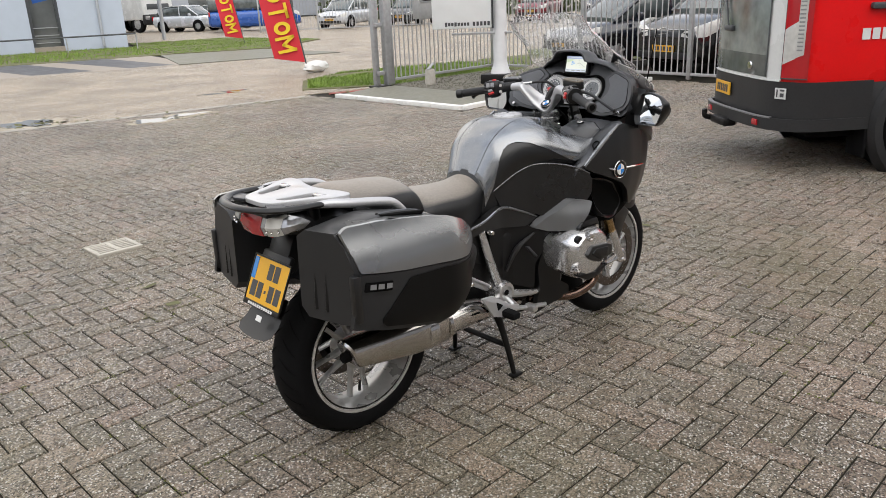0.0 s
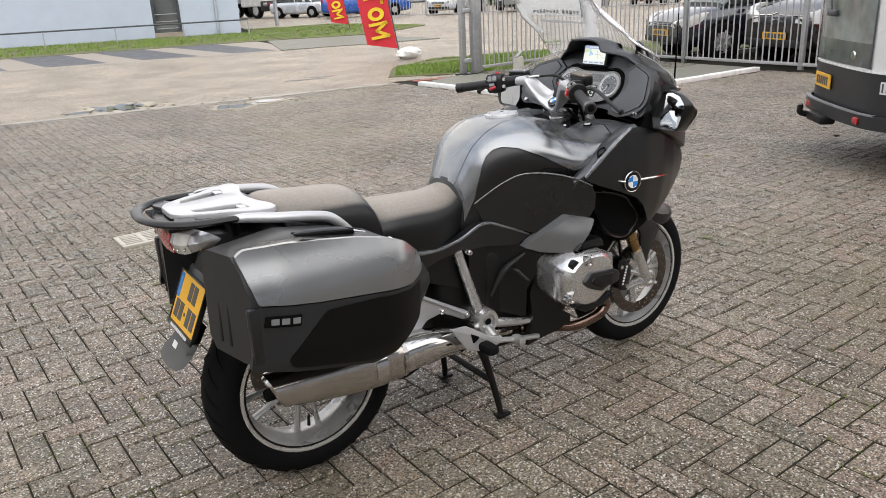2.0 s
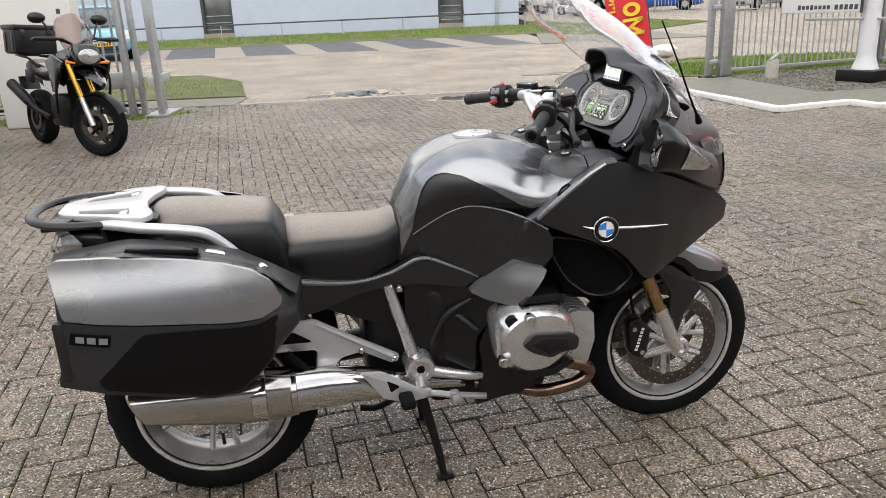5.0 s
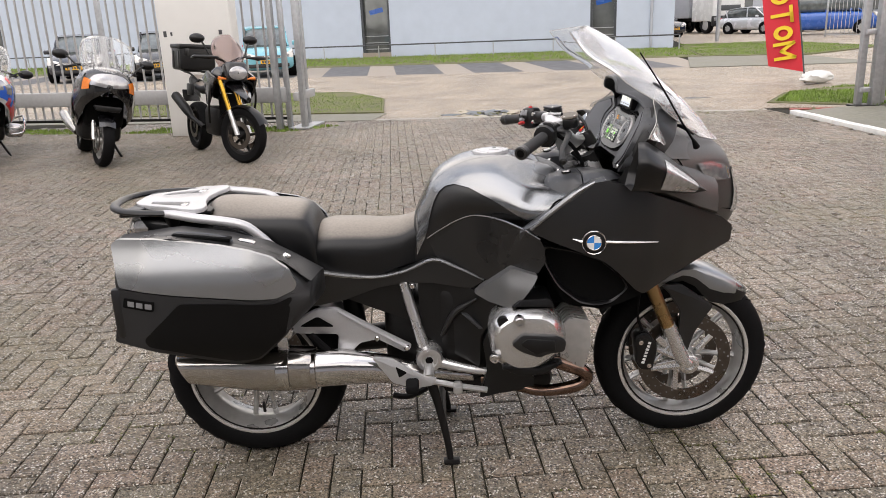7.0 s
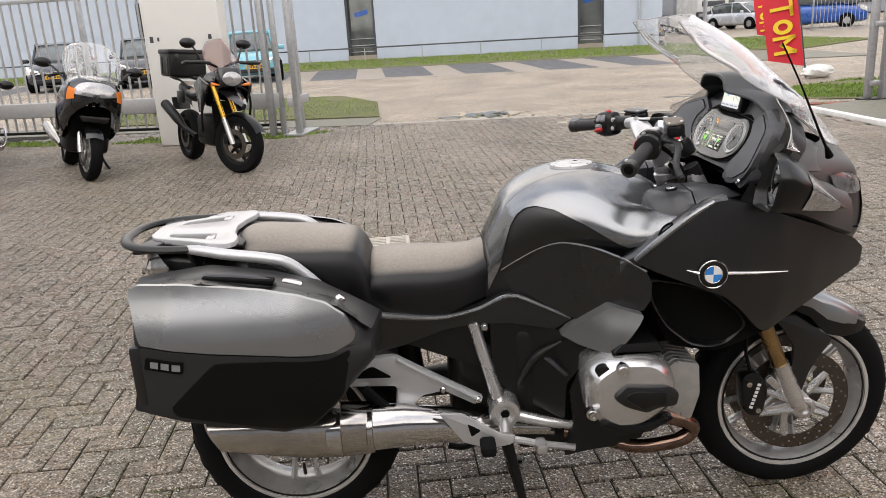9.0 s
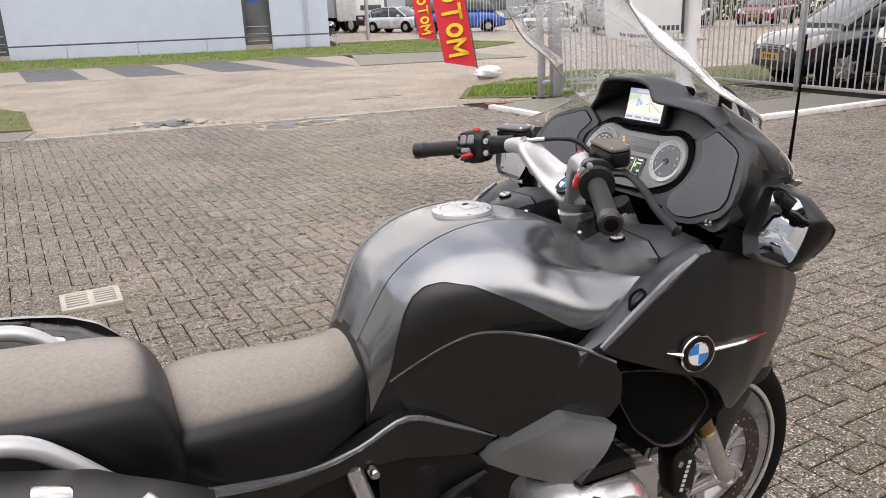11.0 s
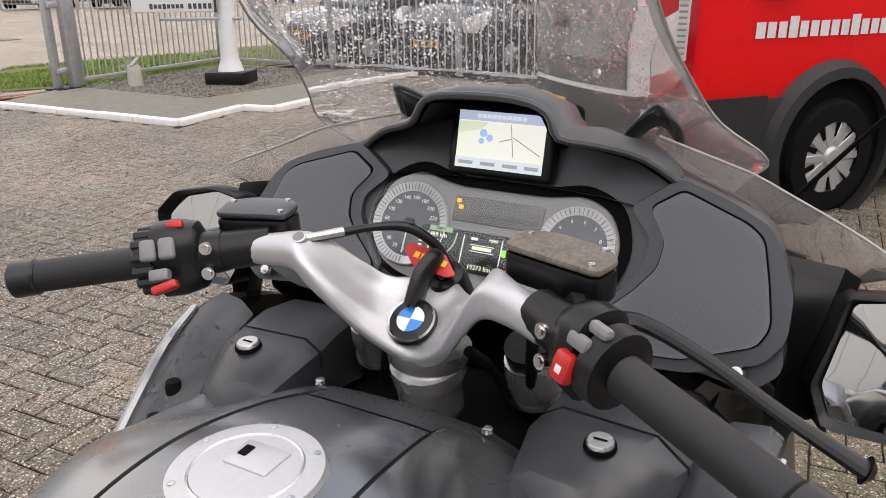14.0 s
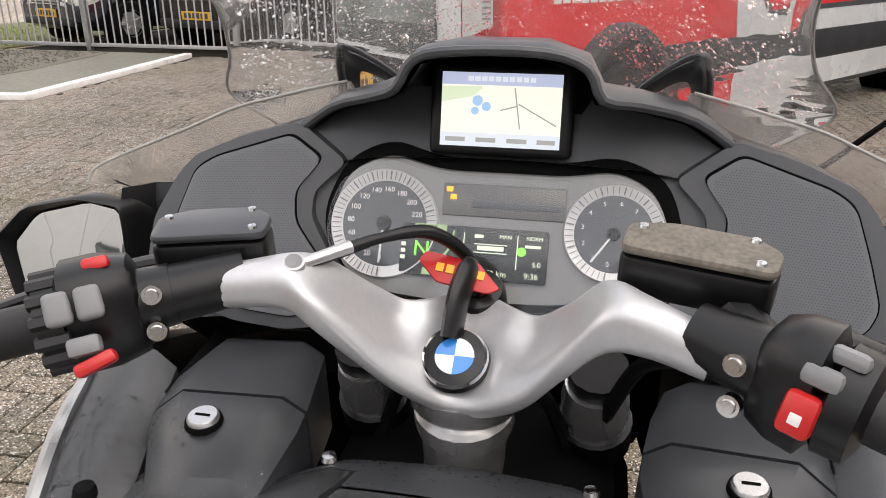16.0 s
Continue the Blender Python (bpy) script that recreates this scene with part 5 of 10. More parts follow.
    for i in range(17):
        part("lens_rib", sheet([(x, s * y) for x, y in edge], lambda f, i=i: 0.975 + 0.030 * i, lambda f, i=i: 0.987 + 0.030 * i, 0.020, 0.54, 0.74, 6), M["key_grey"], lamp)
    part("lamp_seal", sheet([(x, s * y) for x, y in edge], lambda f: 0.757, lambda f: 0.767, 0.013), M["frame_dk"], lamp)
    part("lamp_seal", sheet([(x, s * y) for x, y in edge], lambda f: 0.765, lambda f: 1.78, 0.0135, 0.0, 0.025, 4), M["frame_dk"], lamp)
    part("side_window", prism(round_outline([(5.05, 1.25), (5.85, 1.25), (5.55, 1.9), (5.05, 1.95)], 0.05), s * (VH - 0.04), s * (VH + 0.012), "y", 0.004), M["car_glass"], van)
    part("door_mirror", rbox((5.8, s * (VH + 0.2), 1.4), (0.16, 0.22, 0.4), 0.05), M["van_trim"], van)
    part("handle", rbox((0.52, s * (VH + 0.02), 1.29), (0.22, 0.05, 0.05), 0.015), M["frame_dk"], van)
    part("mudflap", rbox((0.50, s * (VH - 0.1), 0.27), (0.03, 0.24, 0.3), 0.01), M["rubber"], van)
# lettering on the side as plain bars
bars(face_frame((1.05, -(VH + 0.006), 1.085), (1, 0, 0), (0, 0, 1)), [(-0.645 + 0.0785 * i, (0.012 if i in (3, 9, 16) else 0), 0.060 if i % 3 else 0.066, 0.115 if i in (3, 9, 16) else 0.085) for i in range(17)], M["van_white"], van, "side_lettering")
# rear end: curved doors, broad window, dark lower half
REAR = [(-0.150, -0.600), (-0.178, -0.52), (-0.200, -0.40), (-0.212, -0.20), (-0.216, 0.0), (-0.212, 0.20), (-0.200, 0.40), (-0.178, 0.52), (-0.150, 0.600)]
tg = part("rear_door", sheet(REAR, lambda f: 0.745, lambda f: 2.34, 0.004), M["van_white"], van, "dirty pale rear doors with a broad window")
part("door_glass", sheet(REAR, lambda f: 0.76, lambda f: 2.0, 0.009, 0.13, 0.97), M["van_glass"], tg, "dusty grey rear window with pale reflections in its colour")
# the darker reflection at the foot is put into the glass colour
part("lower_glass", sheet(REAR, lambda f: 0.765, lambda f: 0.93, 0.011, 0.145, 0.965), mat("dark_reflection_glass", (0.085, 0.098, 0.095), 0.14, 0, var=0.4, scale=8, big=3, spec=0.7), tg, "foot of the glass with a darker reflection in its colour")
part("window_seal", sheet(REAR, lambda f: 0.76, lambda f: 2.0, 0.012, 0.125, 0.14), M["frame_dk"], tg)
part("door_trim", sheet([(0.50, -0.775), (0.06, -0.772), (-0.02, -0.755), (-0.09, -0.69)] + REAR + [(-0.09, 0.69), (-0.02, 0.755), (0.06, 0.772), (0.50, 0.775)], lambda f: 0.40, lambda f: 0.735, 0.012), M["van_trim"], van, "dark grey lower rear")
part("trim_edge", sheet(REAR, lambda f: 0.735, lambda f: 0.745, 0.016), M["van_white"], van)
part("rear_bumper", sheet([(0.50, -0.772), (0.04, -0.782), (-0.06, -0.755), (-0.15, -0.68)] + [(x - 0.05, y) for x, y in REAR] + [(-0.15, 0.68), (-0.06, 0.755), (0.04, 0.782), (0.50, 0.772)], lambda f: 0.355, lambda f: 0.45, 0.02), M["van_trim"], van, "dark bumper with a highlight painted along its top edge")
# grey strip paints the highlight on the bumper's top crease
part("bumper_edge", sheet([(x - 0.05, y) for x, y in REAR], lambda f: 0.448, lambda f: 0.458, 0.024), M["key_grey"], van)
part("door_catch", rbox((-0.235, 0.22, 1.12), (0.04, 0.16, 0.05), 0.015), M["frame_dk"], van)
part("wiper", tube([(-0.24, 0.22, 1.11), (-0.235, 0.30, 1.30), (-0.22, 0.40, 1.50)], 0.008, 6), M["frame_dk"], van)
part("brand_oval", lathe([(0.0, -0.232), (0.030, -0.232), (0.036, -0.220)], 20, "x", (0, -0.20, 0.835)), M["chrome"], van)
vp = part("plate", rbox((-0.233, 0.27, 0.605), (0.012, 0.34, 0.11), 0.003, rot=(0, 0, -4)), M["yellow"], van, smooth=False)
bars(face_frame((-0.2405, 0.27, 0.605), (-0.07, -0.9975, 0), (0, 0, 1)), [(-0.11 + 0.044 * i, 0, 0.030, 0.065) for i in range(6)], M["txt"], vp)
for s in (-1, 1):
    part("reflector", rbox((-0.262, s * 0.42, 0.40), (0.012, 0.13, 0.05), 0.005), M["lens_red"], van)
part("tow_bar", tube([(0.2, 0.3, 0.33), (-0.32, 0.3, 0.33), (-0.38, 0.3, 0.41)], 0.025, 8), M["iron"], van)
part("socket_box", rbox((-0.28, 0.12, 0.33), (0.12, 0.30, 0.07), 0.02), M["iron"], van)
st_ = part("white_sticker", rbox((-0.158, -0.625, 0.645), (0.006, 0.10, 0.085), 0, rot=(0, 0, 24)), M["van_white"], van, smooth=False)
bars(face_frame((-0.163, -0.627, 0.645), (0.41, -0.91, 0), (0, 0, 1)), [(-0.028, 0.0, 0.012, 0.06), (0.018, -0.012, 0.035, 0.03), (0.02, 0.025, 0.04, 0.014)], M["txt"], st_)
# near-black box stands for the shade under the van
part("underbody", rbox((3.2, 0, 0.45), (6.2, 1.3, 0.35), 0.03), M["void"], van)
part("bonnet_grille", rbox((6.66, 0, 0.8), (0.08, 0.9, 0.22), 0.03), M["frame_dk"], van)
for s in (-1, 1):
    part("headlight", rbox((6.45, s * 0.58, 0.92), (0.25, 0.2, 0.28), 0.05), M["lens_clear"], van)
part("windscreen", prism([(-0.64, 1.6), (0.64, 1.6), (0.58, 2.25), (-0.58, 2.25)], 5.62, 5.66, "x", 0.01), M["car_glass"], van)

# ---- the motorcycle ----
bike = thing("motorcycle", "graphite grey touring motorcycle with panniers on its centre stand", "motorcycle")
RA, FA = Vector((-0.024, 0, 0.314)), Vector((1.452, 0, 0.299))


def bike_wheel(name, c, R, tw, rim_r, rim_w, front):
    """A road wheel: tyre with rounded tread, cast rim with double spokes."""
    tyre = []
    for k in range(15):
        a = math.pi * (k / 14)
        x = -math.cos(a)
        tyre.append((R - (1 - math.sin(a) ** 0.75) * (R - rim_r) * 0.82, x * tw / 2 * (0.9 + 0.1 * math.sin(a))))
    prof = [(rim_r, -rim_w / 2)] + tyre + [(rim_r, rim_w / 2), (rim_r - 0.004, 0)]
    w = part(name, lathe(prof, 72, "y", c, True), M["rubber"], bike, "black road tyre on a silver cast rim", sharp=60)
    h = rim_w / 2
    rim = [(rim_r + 0.006, -h - 0.004), (rim_r + 0.008, -h + 0.004), (rim_r - 0.012, -h + 0.012), (rim_r - 0.014, -h * 0.55), (rim_r - 0.016, -h * 0.30), (rim_r - 0.016, h * 0.30), (rim_r - 0.014, h * 0.55), (rim_r - 0.012, h - 0.012), (rim_r + 0.008, h - 0.004), (rim_r + 0.006, h + 0.004),
           (rim_r - 0.012, h + 0.002), (rim_r - 0.018, h * 0.6), (rim_r - 0.027, h * 0.25), (rim_r - 0.027, -h * 0.25), (rim_r - 0.018, -h * 0.6), (rim_r - 0.012, -h - 0.002)]
    part("rim", lathe(rim, 72, "y", c, True), M["rim"], w)
    for s in (-1, 1):
        part("rim_lip", lathe([(rim_r + 0.0075, s * (h + 0.002)), (rim_r + 0.006, s * (h + 0.0065)), (rim_r + 0.001, s * (h + 0.0075)), (rim_r - 0.004, s * (h + 0.006)), (rim_r - 0.005, s * (h + 0.002))], 72, "y", c, True), M["lip"], w, "bright rim lip")
        part("rim_groove", lathe([(rim_r - 0.006, s * (h + 0.0030)), (rim_r - 0.010, s * (h + 0.0038)), (rim_r - 0.0125, s * (h + 0.0030)), (rim_r - 0.010, s * (h + 0.0)), ], 72, "y", c, True), M["iron"], w)
    hub_r, hw = (0.045, 0.05) if front else (0.075, 0.05)
    part("hub", lathe([(0.018, -hw - 0.012), (hub_r * 0.7, -hw - 0.01), (hub_r, -hw + 0.008), (hub_r * 0.8, 0), (hub_r, hw - 0.008), (hub_r * 0.7, hw + 0.01), (0.018, hw + 0.012)], 28, "y", c, True), M["rim"], w)
    for k in range(5):
        for d in (-11, 11):
            a = radians(72 * k + 54)
            b = a + radians(d)
            p0 = c + Vector((math.cos(a + radians(d * 1.6)) * hub_r * 0.8, 0, math.sin(a + radians(d * 1.6)) * hub_r * 0.8))
            p1 = c + Vector((math.cos(b) * (rim_r - 0.022), 0, math.sin(b) * (rim_r - 0.022)))
            part("spoke", tube([p0, p0.lerp(p1, 0.5), p1], [0.013, 0.008, 0.010], 8, 3, 1.5, (0, 1, 0)), M["rim"], w)
    part("valve", tube([c + Vector((0.0, -0.012, -(rim_r - 0.045))), c + Vector((0, -0.02, -(rim_r - 0.085)))], [0.006, 0.0045], 8, 1), M["iron"], w)
    # tread grooves as shallow dark cuts
    for k in range(30):
        a = 2 * math.pi * k / 30
        for s in (-1, 1):
            pts = []
            for i in range(5):
                f = i / 4
                yy = s * tw * (0.06 + 0.34 * f)
                rr = R - (1 - math.sqrt(max(0, 1 - (yy / (tw / 2)) ** 2)) ** 0.75) * (R - rim_r) * 0.82 + 0.0004
                t = a + 0.16 * f + (0.1 if s > 0 else 0)
                pts.append(c + Vector((math.cos(t) * rr, yy, math.sin(t) * rr)))
            if k % 3 == 0 or not front:
                part("tread_groove", tube(pts, [0.0008, 0.0022, 0.0026, 0.002, 0.0008], 5, 2), M["void"], w)
    return w


rw = bike_wheel("rear_wheel", RA, 0.314, 0.182, 0.222, 0.140, False)
fw = bike_wheel("front_wheel", FA, 0.299, 0.122, 0.221, 0.094, True)


def brake_disc(c, y, r, parent):
    b = lathe([(r - 0.042, y - 0.0022), (r, y - 0.0022), (r, y + 0.0022), (r - 0.042, y + 0.0022)], 60, "y", (c.x, 0, c.z), True)
    d = part("brake_disc", b, M["disc"], parent, "drilled steel brake disc")
    dots = []
    for k in range(54):
        a = 2 * math.pi * k / 54
        rr = r - 0.008 - 0.013 * (k % 3)
        dots.append(lathe([(0, y - 0.0028), (0.0032, y - 0.0028), (0.0032, y + 0.0028), (0, y + 0.0028)], 8, "y", (c.x + rr * math.cos(a), 0, c.z + rr * math.sin(a))))
    tagged(part("drilling", join_bm(*dots), M["key_grey"], d), kind="stuff")
    for k in range(5):
        a = 2 * math.pi * (k + 0.3) / 5
        p0, p1 = Vector((c.x + 0.045 * math.cos(a), y * 0.8, c.z + 0.045 * math.sin(a))), Vector((c.x + (r - 0.04) * math.cos(a + 0.35), y, c.z + (r - 0.04) * math.sin(a + 0.35)))
        part("carrier_arm", tube([p0, p1], [0.012, 0.009], 6, 1), M["alu"], d)
    return d


for s in (-1, 1):
    brake_disc(FA, s * 0.062, 0.160, fw)
brake_disc(RA, 0.085, 0.138, rw)

# chassis, engine, exhaust and stand


def mirrored(name, bm, material, label="", sharp=38):
    return both(name, bm, material, bike, label, sharp)


# front forks and brakes
for s in (-1, 1):
    leg = part("fork_leg", tube([(1.285, s * 0.102, 0.66), (1.405, s * 0.102, 0.375)], 0.0225, 16, 1), M["gold"], bike, "gold anodised fork tube")
    part("fork_foot", tube([(1.378, s * 0.102, 0.44), (1.425, s * 0.104, 0.33), (1.452, s * 0.106, 0.299)], [0.026, 0.028, 0.024], 14), M["alu"], leg, "cast aluminium fork foot")
    part("axle_clamp", lathe([(0.0, s * 0.075), (0.034, s * 0.075), (0.034, s * 0.118), (0.026, s * 0.124), (0.018, s * 0.124), (0.018, s * 0.116), (0, s * 0.116)], 24, "y", (FA.x, 0, FA.z)), M["alu"], leg)
    for z0 in ((1.40, 0.365), (1.375, 0.285)):
        part("caliper_arm", tube([(FA.x - 0.01, s * 0.108, FA.z + (z0[1] - 0.3) * 0.2), (1.325, s * 0.105, z0[1])], [0.014, 0.010], 8, 1), M["alu"], leg)
    part("caliper_carrier", prism(round_outline([(1.478, 0.285), (1.470, 0.322), (1.432, 0.338), (1.352, 0.408), (1.335, 0.392), (1.392, 0.336), (1.410, 0.318), (1.340, 0.306), (1.338, 0.288), (1.430, 0.280)], 0.006), s * 0.098, s * 0.112, "y", 0.004), M["alu"], leg, "cast caliper carrier")
    part("caliper_strut", tube([(1.40, s * 0.108, 0.385), (1.325, s * 0.105, 0.30)], 0.008, 8, 1), M["alu"], leg)
    cal = part("brake_caliper", prism(round_outline([(1.262, 0.415), (1.305, 0.432), (1.345, 0.375), (1.330, 0.283), (1.278, 0.290)], 0.022), s * 0.066, s * 0.122, "y", 0.008), M["black"], bike, "black four-piston brake caliper")
    if s < 0:
        bars(face_frame((1.304, -0.1225, 0.352), (0.28, 0, 0.96), (-0.96, 0, 0.28)), [(-0.036 + 0.012 * i, 0, 0.008, 0.010) for i in range(7)], M["white"], cal)
    for q in ((1.285, 0.39), (1.315, 0.305)):
        part("bolt", lathe([(0, s * 0.126), (0.008, s * 0.126), (0.009, s * 0.12)], 10, "y", (q[0], 0, q[1])), M["chrome"], cal)
    part("brake_hose", tube([(1.29, s * 0.11, 0.43), (1.27, s * 0.12, 0.50), (1.285, s * 0.10, 0.60)], 0.005, 6), M["rubber"], bike)
part("axle", tube([FA + Vector((0, -0.115, 0)), FA + Vector((0, 0.115, 0))], 0.014, 12, 1), M["alu"], bike)

# front mudguard: painted top, black skirts
rings = []
for x, zt, w, drop in ((1.350, 0.575, 0.062, 0.020), (1.385, 0.607, 0.070, 0.026), (1.43, 0.632, 0.074, 0.034), (1.47, 0.640, 0.076, 0.062), (1.52, 0.626, 0.077, 0.104), (1.57, 0.602, 0.074, 0.094), (1.62, 0.572, 0.066, 0.062), (1.655, 0.545, 0.048, 0.034), (1.672, 0.528, 0.022, 0.014)):
    ring = []
    for a, y, q in ((-1, 1.0, 1.0), (-0.9, 1.02, 0.62), (-0.8, 1.0, 0.26), (-0.68, 0.86, 0.10), (-0.4, 0.5, 0.03), (0, 0, 0), (0.4, 0.5, 0.03), (0.68, 0.86, 0.10), (0.8, 1.0, 0.26), (0.9, 1.02, 0.62), (1, 1.0, 1.0)):
        ring.append(Vector((x - 0.012 * q * (x > 1.6), math.copysign(w * y, a) if a else 0.0, zt - drop * q)))
    rings.append(ring)
fen = part("front_mudguard", skin(rings, cap=False, closed=False), M["lid_paint"], bike, "painted front mudguard with black skirts")
inner = [[p - Vector((0.0, 0, 0.012)) for p in r] for r in rings]
part("liner", skin(inner, cap=False, closed=False), M["black"], fen)
for s in (-1, 1):
    part("skirt", prism(round_outline([(1.352, 0.580), (1.42, 0.582), (1.533, 0.500), (1.505, 0.46), (1.472, 0.405), (1.452, 0.335), (1.418, 0.375), (1.420, 0.485), (1.385, 0.545)], 0.012), s * 0.082, s * 0.096, "y", 0.004), M["satin"], fen, "dark mudguard skirt")
part("rear_half", skin([[Vector((FA.x + math.cos(a) * 0.335, y, FA.z + math.sin(a) * 0.335)) for y in (-0.07, -0.05, 0, 0.05, 0.07)] for a in (radians(105 + 11 * k) for k in range(5))], cap=False, closed=False), M["rubber"], fen)

# engine
part("engine_block", rbox((0.80, 0, 0.46), (0.40, 0.30, 0.36), 0.05, 3), M["iron"], bike, "dark engine casing")
part("gearbox", rbox((0.55, 0, 0.44), (0.24, 0.24, 0.26), 0.05, 3), M["iron"], bike)
part("front_cover", lathe([(0, 0.06), (0.09, 0.06), (0.12, 0.03), (0.13, -0.05)], 28, "x", (1.0, 0, 0.47)), M["iron"], bike)
part("sump", rbox((0.80, 0, 0.27), (0.38, 0.26, 0.08), 0.03), M["iron"], bike)
cyl_out = [(0.760, 0.545), (0.768, 0.578), (0.815, 0.612), (0.872, 0.620), (0.937, 0.614), (0.978, 0.588), (1.000, 0.536), (0.996, 0.478), (0.950, 0.440), (0.905, 0.412), (0.832, 0.409), (0.772, 0.450)]
CC = Vector((0.88, 0.53))
for s in (-1, 1):
    outl = round_outline(cyl_out, 0.02, 3)
    rr = []
    for y, k in ((0.17, 0.86), (0.235, 0.9), (0.27, 0.98), (0.312, 1.0), (0.340, 0.97), (0.366, 0.875), (0.378, 0.76), (0.382, 0.5)):
        rr.append([Vector((CC.x + (a - CC.x) * k, s * y, CC.y + (b - CC.y) * k)) for a, b in outl])
    cyl = part("cylinder_head", skin(rr), M["alu"], bike, "silver cylinder head cover", sharp=30)
    part("cover_insert", prism(round_outline([(0.825, 0.521), (0.858, 0.552), (0.962, 0.542), (0.99, 0.526), (0.984, 0.491), (0.935, 0.487), (0.91, 0.474), (0.852, 0.497)], 0.012), s * 0.374, s * 0.394, "y", 0.005), M["satin"], cyl, "dark cover insert")
    part("insert_step", prism(round_outline([(0.85, 0.523), (0.872, 0.540), (0.955, 0.532), (0.955, 0.497), (0.925, 0.497), (0.90, 0.487)], 0.008), s * 0.38, s * 0.400, "y", 0.004), M["black"], cyl)
    part("lower_trim", prism(round_outline([(0.795, 0.440), (0.830, 0.448), (0.905, 0.432), (0.965, 0.452), (0.985, 0.448), (0.925, 0.414), (0.850, 0.410)], 0.008), s * 0.340, s * 0.378, "y", 0.004), M["black"], cyl)
    for q, r in (((0.852, 0.587), 0.014), ((0.776, 0.475), 0.011)):
        part("bolt", lathe([(0, s * 0.388), (r * 0.5, s * 0.388), (r * 0.5, s * 0.392), (r, s * 0.392), (r, s * 0.38), (r * 1.4, s * 0.378), (r * 1.4, s * 0.36)], 16, "y", (q[0], 0, q[1])), M["chrome"], cyl)
    part("oil_cap", lathe([(0, s * 0.372), (0.017, s * 0.372), (0.019, s * 0.355)], 16, "y", (0.806, 0, 0.583)), M["black"], cyl)
    part("spark_cover", prism(round_outline([(0.83, 0.615), (0.86, 0.645), (0.95, 0.645), (0.965, 0.61)], 0.012), s * 0.22, s * 0.345, "y", 0.008), M["black"], cyl)
    for k in range(7):
        part("fin", prism(round_outline([(0.990, 0.40), (1.066, 0.376), (1.088, 0.45), (1.083, 0.538), (1.02, 0.550), (0.990, 0.52)], 0.01), s * (0.12 + 0.022 * k), s * (0.134 + 0.022 * k), "y", 0.002), M["rim"], cyl, "bright cooling fin")
    part("intake_pipe", tube([(0.75, s * 0.16, 0.62), (0.80, s * 0.22, 0.62), (0.83, s * 0.27, 0.60)], 0.028, 12), M["rubber"], bike)
    part("exhaust_header", tube([(0.96, s * 0.27, 0.41), (1.02, s * 0.255, 0.380), (1.066, s * 0.245, 0.356), (1.082, s * 0.235, 0.328), (1.056, s * 0.235, 0.303), (1.0, s * 0.238, 0.292), (0.93, s * 0.232, 0.286), (0.86, s * 0.200, 0.290), (0.75, s * 0.15, 0.30)], [0.021, 0.021, 0.021, 0.021, 0.021, 0.020, 0.019, 0.018, 0.018], 14), M["header"], bike, "heat-tinted exhaust header pipe")
    part("belly_fairing", panel(round_outline([(0.735, 0.252), (0.763, 0.354), (0.752, 0.45), (0.79, 0.55), (0.84, 0.57), (0.88, 0.45), (0.862, 0.37), (0.913, 0.337), (0.912, 0.298), (0.80, 0.272)], 0.012), lambda a, b, s=s: s * (0.20 + 0.035 * smoothstep(0.70, 0.95, a)), 0.02, 0.03), M["black"], bike)
    part("side_casing", panel(round_outline([(0.55, 0.66), (0.645, 0.662), (0.72, 0.628), (0.84, 0.575), (0.79, 0.545), (0.745, 0.47), (0.74, 0.36), (0.64, 0.40), (0.56, 0.46), (0.55, 0.55)], 0.015), lambda a, b, s=s: s * (0.135 + 0.10 * smoothstep(0.6, 0.85, a)), 0.03, 0.025), M["black"], bike)
    part("casing_rib", tube([(0.62, s * 0.155, 0.46), (0.665, s * 0.172, 0.545), (0.735, s * 0.20, 0.60)], [0.006, 0.012, 0.004], 8), M["satin"], bike)
    part("casing_vent", prism([(0.686, 0.553), (0.704, 0.55), (0.752, 0.500), (0.742, 0.497)], s * 0.19, s * 0.205, "y", 0.002), M["grain"], bike)
    part("under_seat_casing", panel(round_outline([(0.30, 0.60), (0.49, 0.64), (0.53, 0.63), (0.535, 0.50), (0.40, 0.555)], 0.015), lambda a, b, s=s: s * 0.125, 0.03, 0.03), M["black"], bike)
# near-black blocks fill the radiator and steering space with painted shade
part("engine_front_shade", rbox((1.06, 0, 0.66), (0.22, 0.36, 0.22), 0.05), M["void"], bike, "near-black block painting the shade of the radiator space")
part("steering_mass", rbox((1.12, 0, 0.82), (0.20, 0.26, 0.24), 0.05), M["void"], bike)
part("telelever", tube([(1.02, 0, 0.50), (1.20, 0, 0.56), (1.27, 0, 0.60)], 0.035, 12), M["iron"], bike)
part("fork_bridge", rbox((1.282, 0, 0.635), (0.06, 0.26, 0.05), 0.015, rot=(0, -22, 0)), M["iron"], bike)
for s in (-1, 1):
    part("upper_fork_tube", tube([(1.285, s * 0.102, 0.64), (1.10, s * 0.095, 1.03)], 0.024, 14, 1), M["iron"], bike)

